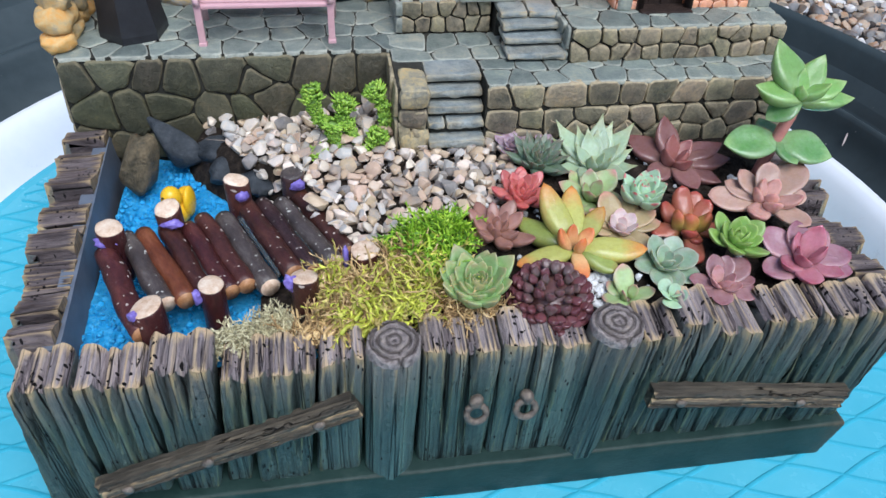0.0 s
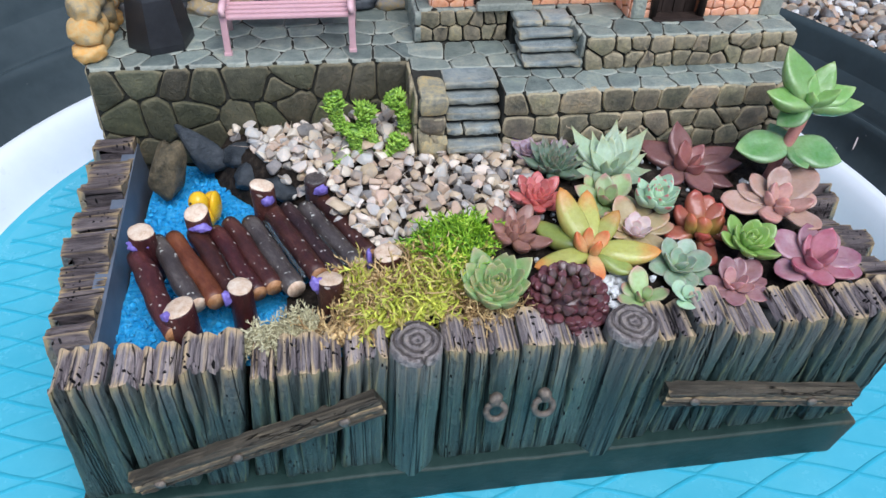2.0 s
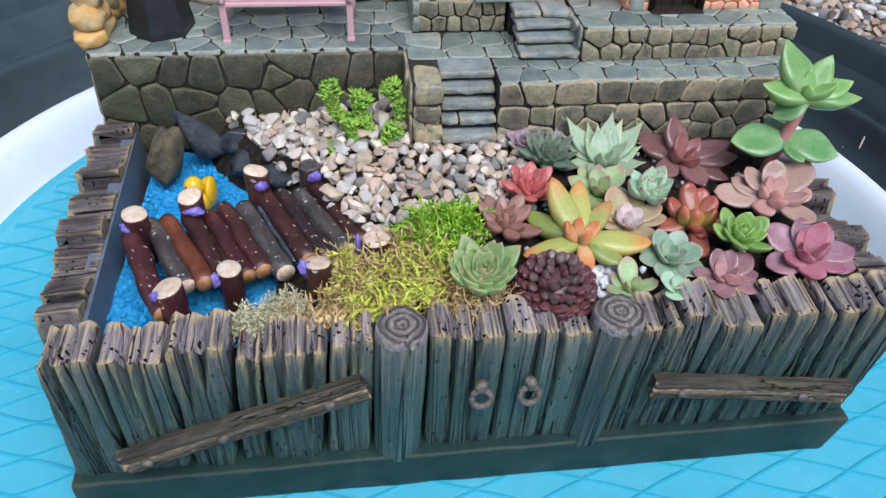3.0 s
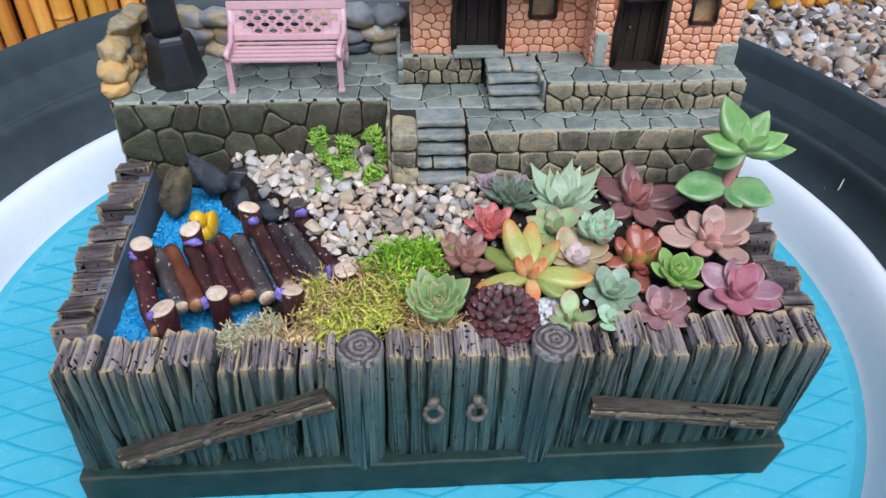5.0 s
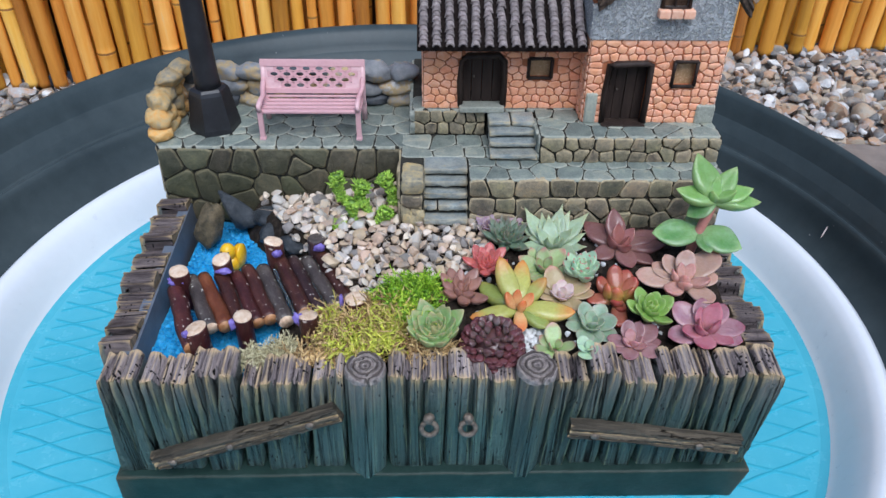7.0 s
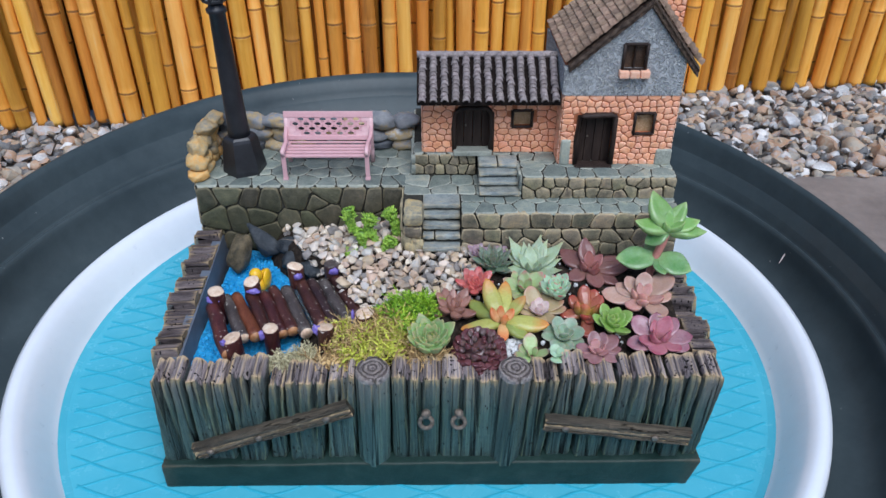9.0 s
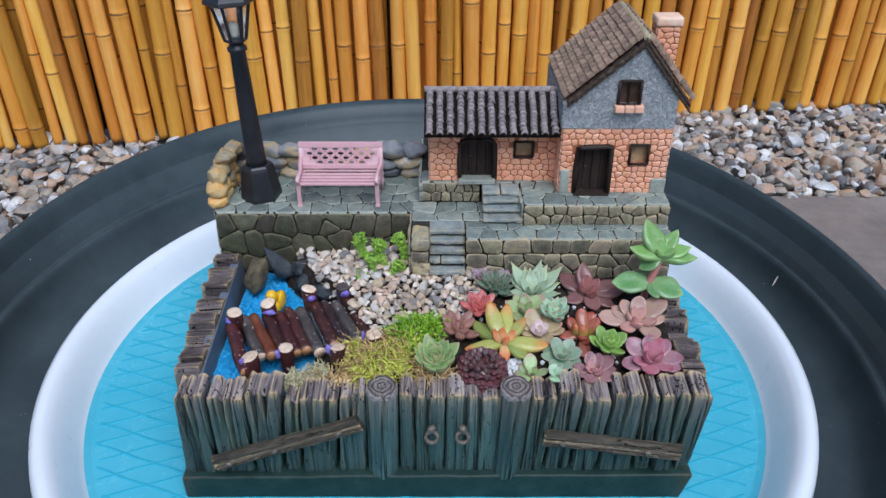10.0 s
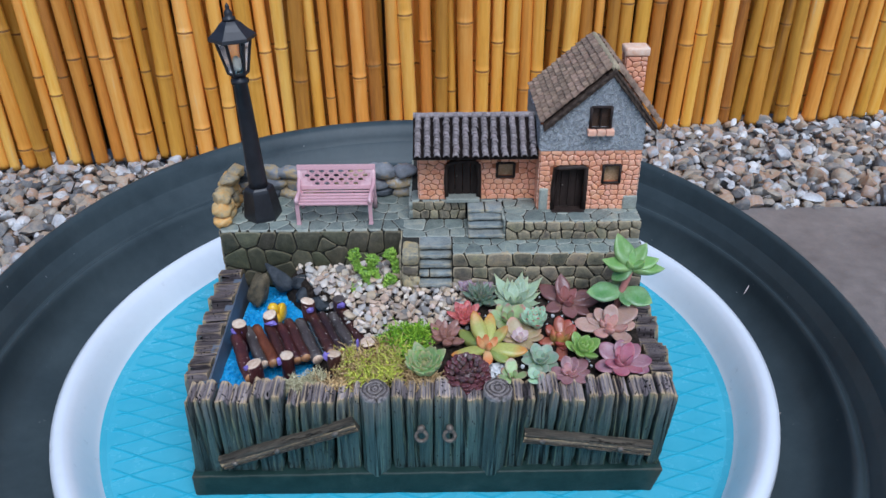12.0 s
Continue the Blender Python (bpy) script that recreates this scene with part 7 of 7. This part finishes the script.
m13 = leaf_material("olive_pink_leaf", (0.36, 0.30, 0.14), (0.42, 0.32, 0.16), (0.50, 0.24, 0.16), (0.5, 0.28, 0.2), rough=0.4, bloom=0.1)
m13b = leaf_material("cream_pink_leaf", (0.60, 0.46, 0.40), (0.62, 0.48, 0.44), (0.58, 0.32, 0.32), (0.6, 0.35, 0.35), rough=0.45, bloom=0.3)
sprays("olive and pink rosette with a cream heart", (0.0625, 0.0520, 0.0830), (0.62, 0.20, 0.60, 1.7, 0.12, 0.10), m13, (0, 0),
       [(114, 40, 0.0160, 1.15), (3, 4, 0.0155, 0.8), (20, 16, 0.0155, 0.8), (180, 8, 0.0125), (-47, -4, 0.0130, 0.85), (-126, -4, 0.0115), (150, 22, 0.0140), (-85, -4, 0.0115), (60, 20, 0.0150)], m13b,
       [(90, 58, 0.0085, 1.2), (200, 40, 0.0078, 1.2), (320, 42, 0.0078, 1.2), (260, 34, 0.0078, 1.2), (20, 50, 0.0080, 1.2), (150, 56, 0.0075, 1.2), (240, 70, 0.0060, 1.2), (60, 74, 0.0055, 1.2)], size=0.92)
m14 = leaf_material("jelly_red_leaf", (0.40, 0.24, 0.08), (0.40, 0.13, 0.08), (0.40, 0.08, 0.06), rough=0.22)
m14b = leaf_material("jelly_olive_leaf", (0.42, 0.38, 0.09), (0.46, 0.33, 0.08), (0.46, 0.12, 0.06), rough=0.22, tipstart=0.6)
sprays("cluster of upright glossy red-brown bean leaves", (0.0905, 0.0530, 0.0810), (0.56, 0.50, 0.62, 2.4, 0.0, 0.05), m14, (0, 0),
       [(149, 36, 0.0130), (100, 54, 0.0155, 0.9), (24, 48, 0.0125), (-93, 10, 0.0100), (-100, -10, 0.0165, 0.85), (-175, 0, 0.0140), (-20, 6, 0.0120)], m14b,
       [(-162, 56, 0.0120), (-122, 62, 0.0120), (-40, 58, 0.0110)], None, m14, [(-112, 30, 0.0100, 1.1), (60, 40, 0.0140)])
m15 = leaf_material("pale_pink_leaf", (0.46, 0.30, 0.21), (0.46, 0.285, 0.215), (0.48, 0.26, 0.20), (0.52, 0.33, 0.26), rough=0.33, bloom=0.14)
m15b = leaf_material("rose_leaf", (0.58, 0.34, 0.25), (0.62, 0.34, 0.28), (0.58, 0.25, 0.21), (0.64, 0.35, 0.30), rough=0.3, bloom=0.1)
sprays("large pale pink rosette with rounded leaves", (0.1215, 0.0545, 0.0895), (0.66, 0.20, 0.62, 2.1, 0.10, 0.08), m15, (0, 0),
       [(171, 2, 0.0240, 0.85), (117, 26, 0.0170, 0.9), (78, 52, 0.0170), (34, 20, 0.0250, 0.9), (-60, 0, 0.0190, 0.9), (5, 6, 0.0170), (145, 10, 0.0180)], m15b,
       [(-137, 8, 0.0165, 1.05), (-174, 50, 0.0115), (-37, 30, 0.0140, 1.05), (-108, 34, 0.0135), (-117, 56, 0.0110), (40, 62, 0.0110), (120, 66, 0.0110)], (0.56, 0.36, 0.60, 1.9, 0.06, 0.10), size=0.88)
m16 = leaf_material("lime_leaf", (0.30, 0.44, 0.08), (0.24, 0.40, 0.085), (0.32, 0.44, 0.13), (0.34, 0.46, 0.16), rough=0.33)
rosette("fresh lime-green rosette among pink ones", (0.1010, 0.0375, 0.0850), 0.0120, 20, (0.60, 0.26, 0.60, 1.7, 0.08, 0.12), m16, 86, 22, 0.40, (10, 0), 16)
m17 = leaf_material("magenta_leaf", (0.44, 0.24, 0.26), (0.36, 0.18, 0.21), (0.31, 0.10, 0.14), (0.44, 0.22, 0.25), rough=0.24, bloom=0.14)
m17b = leaf_material("rosy_leaf", (0.50, 0.24, 0.26), (0.48, 0.17, 0.21), (0.43, 0.09, 0.14), (0.52, 0.22, 0.24), rough=0.26, bloom=0.06)
sprays("large rosy magenta rosette of broad leaves", (0.1255, 0.0285, 0.0815), (0.70, 0.24, 0.60, 1.7, 0.12, 0.08), m17, (0, 0),
       [(137, 22, 0.0190), (1, 8, 0.0180), (-30, 2, 0.0165), (-166, 0, 0.0190, 0.9), (90, 40, 0.0160), (45, 24, 0.0170)], m17b,
       [(-44, 6, 0.0140, 1.1), (-112, 8, 0.0160, 1.15), (-154, 18, 0.0150), (44, 66, 0.0160), (-45, 62, 0.0120), (-135, 44, 0.0125), (120, 60, 0.0125), (180, 64, 0.0095)], (0.62, 0.28, 0.58, 1.6, 0.12, 0.10), size=0.90)
m18 = leaf_material("blue_green_leaf", (0.33, 0.45, 0.26), (0.26, 0.38, 0.24), (0.34, 0.37, 0.26), (0.44, 0.38, 0.31), bloom=0.15)
sprays("blue-green rosette with spoon leaves", (0.0740, 0.0355, 0.0785), (0.72, 0.18, 0.60, 1.8, 0.14, 0.08), m18, (0, 0),
       [(138, 10, 0.0140), (109, 48, 0.0125), (48, 34, 0.0130), (-10, 26, 0.0135), (-46, 2, 0.0145), (-122, 2, 0.0130), (-170, 10, 0.0125), (-85, 0, 0.0125)], m18,
       [(-90, 60, 0.0085), (-30, 46, 0.0090), (-140, 44, 0.0090), (-83, 34, 0.0095), (80, 62, 0.0085), (170, 54, 0.0090), (20, 66, 0.0070)], size=0.88)
m19 = leaf_material("dusky_pink_leaf", (0.35, 0.18, 0.17), (0.30, 0.145, 0.15), (0.27, 0.10, 0.115), (0.33, 0.16, 0.165), rough=0.3, bloom=0.12)
m19b = leaf_material("salmon_heart_leaf", (0.58, 0.36, 0.32), (0.54, 0.28, 0.27), (0.44, 0.17, 0.18), rough=0.34, bloom=0.1)
sprays("dusky pink rosette near the front boards", (0.0915, 0.0230, 0.0785), (0.72, 0.22, 0.58, 1.7, 0.12, 0.08), m19, (0, 0),
       [(166, 8, 0.0125), (110, 48, 0.0125), (30, 22, 0.0150), (-40, 2, 0.0135, 1.05), (-111, 2, 0.0120, 1.05), (60, 40, 0.0120), (-160, 2, 0.0120), (0, 6, 0.0130)], m19b,
       [(-104, 60, 0.0080), (-59, 34, 0.0090, 1.1), (-33, 66, 0.0080), (120, 62, 0.0085), (200, 44, 0.0085)], size=0.85)
sprays("small pale green rosette with pink tips", (0.0555, 0.0210, 0.0775), (0.66, 0.26, 0.60, 1.7, 0.10, 0.10), m12, (0, 0),
       [(93, 44, 0.0130, 1.05), (180, 6, 0.0095), (0, 20, 0.0100), (-138, 0, 0.0085), (-57, 0, 0.0085), (140, 20, 0.0090)], m12, [(20, 70, 0.0065), (200, 64, 0.0065)], size=0.88)
m21 = leaf_material("tiny_mint_leaf", (0.42, 0.60, 0.36), (0.42, 0.60, 0.38), (0.44, 0.58, 0.36), rough=0.42, bloom=0.15)
rosette("tiny mint offset against the front boards", (0.0690, 0.0165, 0.0810), 0.0068, 6, ROUND, m21, 70, 15, 0.5, (12, 0), 21)

# tall leggy succulent that leans over the right-hand boards
tall = thing("tall_succulent", (0.1305, 0.080, 0.08), "leggy bright green succulent with thick paired leaves on a pink stem", "succulent")
m10 = leaf_material("bright_green_leaf", (0.34, 0.50, 0.20), (0.21, 0.39, 0.10), (0.34, 0.48, 0.17), (0.44, 0.56, 0.28), rough=0.26, bloom=0.06)
m10b = leaf_material("deep_green_leaf", (0.22, 0.36, 0.15), (0.11, 0.26, 0.07), (0.24, 0.38, 0.14), (0.34, 0.42, 0.24), rough=0.28, bloom=0.1)
PINKSTEM = surface("pink_stem", [(0.2, (0.45, 0.16, 0.14)), (1.0, (0.58, 0.28, 0.22))], 200, 0.45, 0.2)
piece("stem", *tube([(0.1305, 0.080, 0.078), (0.1305, 0.077, 0.094), (0.1320, 0.0765, 0.105), (0.1352, 0.0780, 0.114), (0.1372, 0.0790, 0.1225)], [0.0025, 0.0024, 0.0023, 0.0024, 0.0018], 10), PINKSTEM, tall, "pink stem", True)
big = leaf_mesh("leaf", 0.58, 0.36, 0.48, 1.5, 0.14, 0.12, m10)
low = leaf_mesh("leaf", 0.66, 0.30, 0.54, 1.6, 0.14, 0.04, m10b)
UP, DOWN = (0.1372, 0.0790, 0.1210), (0.1320, 0.0762, 0.1040)
# foot, azimuth, elevation, length, breadth, kind
for foot, az, el, L, w, me in ((DOWN, 184, 1, 0.0240, 1.0, low), (DOWN, -32, -6, 0.0215, 1.15, low), (DOWN, -80, -12, 0.0140, 1.0, low), (DOWN, 95, 8, 0.0140, 1.0, low),
                               (UP, 174, 10, 0.0205, 1.0, big), (UP, 122, 44, 0.0245, 1.05, big), (UP, 42, 38, 0.0195, 0.95, big), (UP, 2, 15, 0.0185, 1.1, big), (UP, -6, -4, 0.0215, 0.9, big), (UP, 190, -30, 0.0150, 1.1, low),
                               (UP, 20, -16, 0.0170, 1.0, low), (UP, 225, 48, 0.0100, 1.0, big), (UP, -40, 40, 0.0130, 1.0, big), (UP, 90, 66, 0.0120, 0.9, big)):
    hang(new("leaf", me), tall, Matrix.Translation(foot) @ Matrix.Rotation(radians(az), 4, "Z") @ Matrix.Rotation(-radians(el), 4, "Y") @ Matrix.Rotation(radians(24 if me is low else 16) * math.cos(radians(az)), 4, "X") @ Matrix.Diagonal((L, L * w, L, 1)))

# bushy green sedum by the terrace wall
sedum = thing("sedum_plant", (-0.035, 0.122, 0.08), "bright green bushy sedum with crinkled upright stems by the wall", "plant")
SEDLEAF = surface("sedum_leaf", [(0.1, (0.10, 0.22, 0.02)), (0.45, (0.24, 0.42, 0.04)), (0.75, (0.38, 0.56, 0.08)), (1.0, (0.55, 0.68, 0.2))], 160, 0.45, 0.2, 800, vary=0.2, island=True, tint=0.35, sss=0.2)
SEDSTEM = surface("sedum_stem", [(0.2, (0.16, 0.30, 0.06)), (1.0, (0.28, 0.42, 0.12))], 200, 0.5, 0.2)
q = np.random.default_rng(5)
STEMS = [[(-0.0395, 0.112, 0.077), (-0.0440, 0.117, 0.094), (-0.0492, 0.116, 0.102), (-0.0502, 0.117, 0.113)], [(-0.0330, 0.110, 0.077), (-0.0345, 0.115, 0.092), (-0.0385, 0.116, 0.100), (-0.0370, 0.117, 0.107)],
         [(-0.0270, 0.110, 0.077), (-0.0215, 0.116, 0.091), (-0.0215, 0.117, 0.103), (-0.0262, 0.118, 0.112)], [(-0.0420, 0.112, 0.078), (-0.0455, 0.108, 0.083), (-0.0490, 0.106, 0.087), (-0.0500, 0.106, 0.090)],
         [(-0.0330, 0.112, 0.078), (-0.0310, 0.109, 0.086), (-0.0270, 0.108, 0.090), (-0.0240, 0.109, 0.096)], [(-0.0380, 0.113, 0.078), (-0.0400, 0.112, 0.088), (-0.0430, 0.113, 0.095), (-0.0425, 0.113, 0.099)]]
for k, ctrl in enumerate(STEMS):
    ctrl = [Vector(p) for p in ctrl]
    pts = []
    for j in range(3):
        p0, p1, p2, p3 = ctrl[max(j - 1, 0)], ctrl[j], ctrl[j + 1], ctrl[min(j + 2, 3)]
        for t in np.linspace(0, 1, 6, endpoint=False):
            pts.append(0.5 * (2 * p1 + (p2 - p0) * t + (2 * p0 - 5 * p1 + 4 * p2 - p3) * t * t + (3 * p1 - p0 - 3 * p2 + p3) * t ** 3))
    pts.append(ctrl[3])
    st = piece("stem", *tube(pts, [0.0025 - 0.0008 * i / len(pts) for i in range(len(pts))], 8), SEDSTEM, sedum, smooth=True)
    vs, fs = [], []
    for i in range(950):
        t = q.uniform(0.04, 1.0) ** 0.8 * (len(pts) - 1)
        j = min(int(t), len(pts) - 2)
        p, d = pts[j].lerp(pts[j + 1], t - j), (pts[j + 1] - pts[j]).normalized()
        r = (0.0028 + 0.0022 * noise.noise(Vector((t * 1.1, k * 5.0, 0)))) * (1.5 if t > len(pts) - 5 else 1)
        a = d.orthogonal().normalized()
        a = Matrix.Rotation(q.uniform(0, 6.283), 3, d) @ a
        out = (a + d * q.uniform(-0.1, 0.9) + Vector((0, 0, 0.25))).normalized()
        side = out.cross(d).normalized()
        up = side.cross(out)
        L, w = r * q.uniform(0.40, 0.72), q.uniform(0.0006, 0.0010)
        foot = p + a * r * 0.55
        n = len(vs)
        vs += [foot, foot + out * L * 0.5 + side * w, foot + out * L * 0.5 + up * w * 0.7, foot + out * L * 0.5 - side * w, foot + out * L * 0.5 - up * w * 0.6, foot + out * L + up * w * 0.4]
        fs += [(n, n + 1, n + 2), (n, n + 2, n + 3), (n, n + 3, n + 4), (n, n + 4, n + 1), (n + 5, n + 2, n + 1), (n + 5, n + 3, n + 2), (n + 5, n + 4, n + 3), (n + 5, n + 1, n + 4)]
    piece("foliage", vs, fs, SEDLEAF, st, "crinkled bright green leaflets", True)
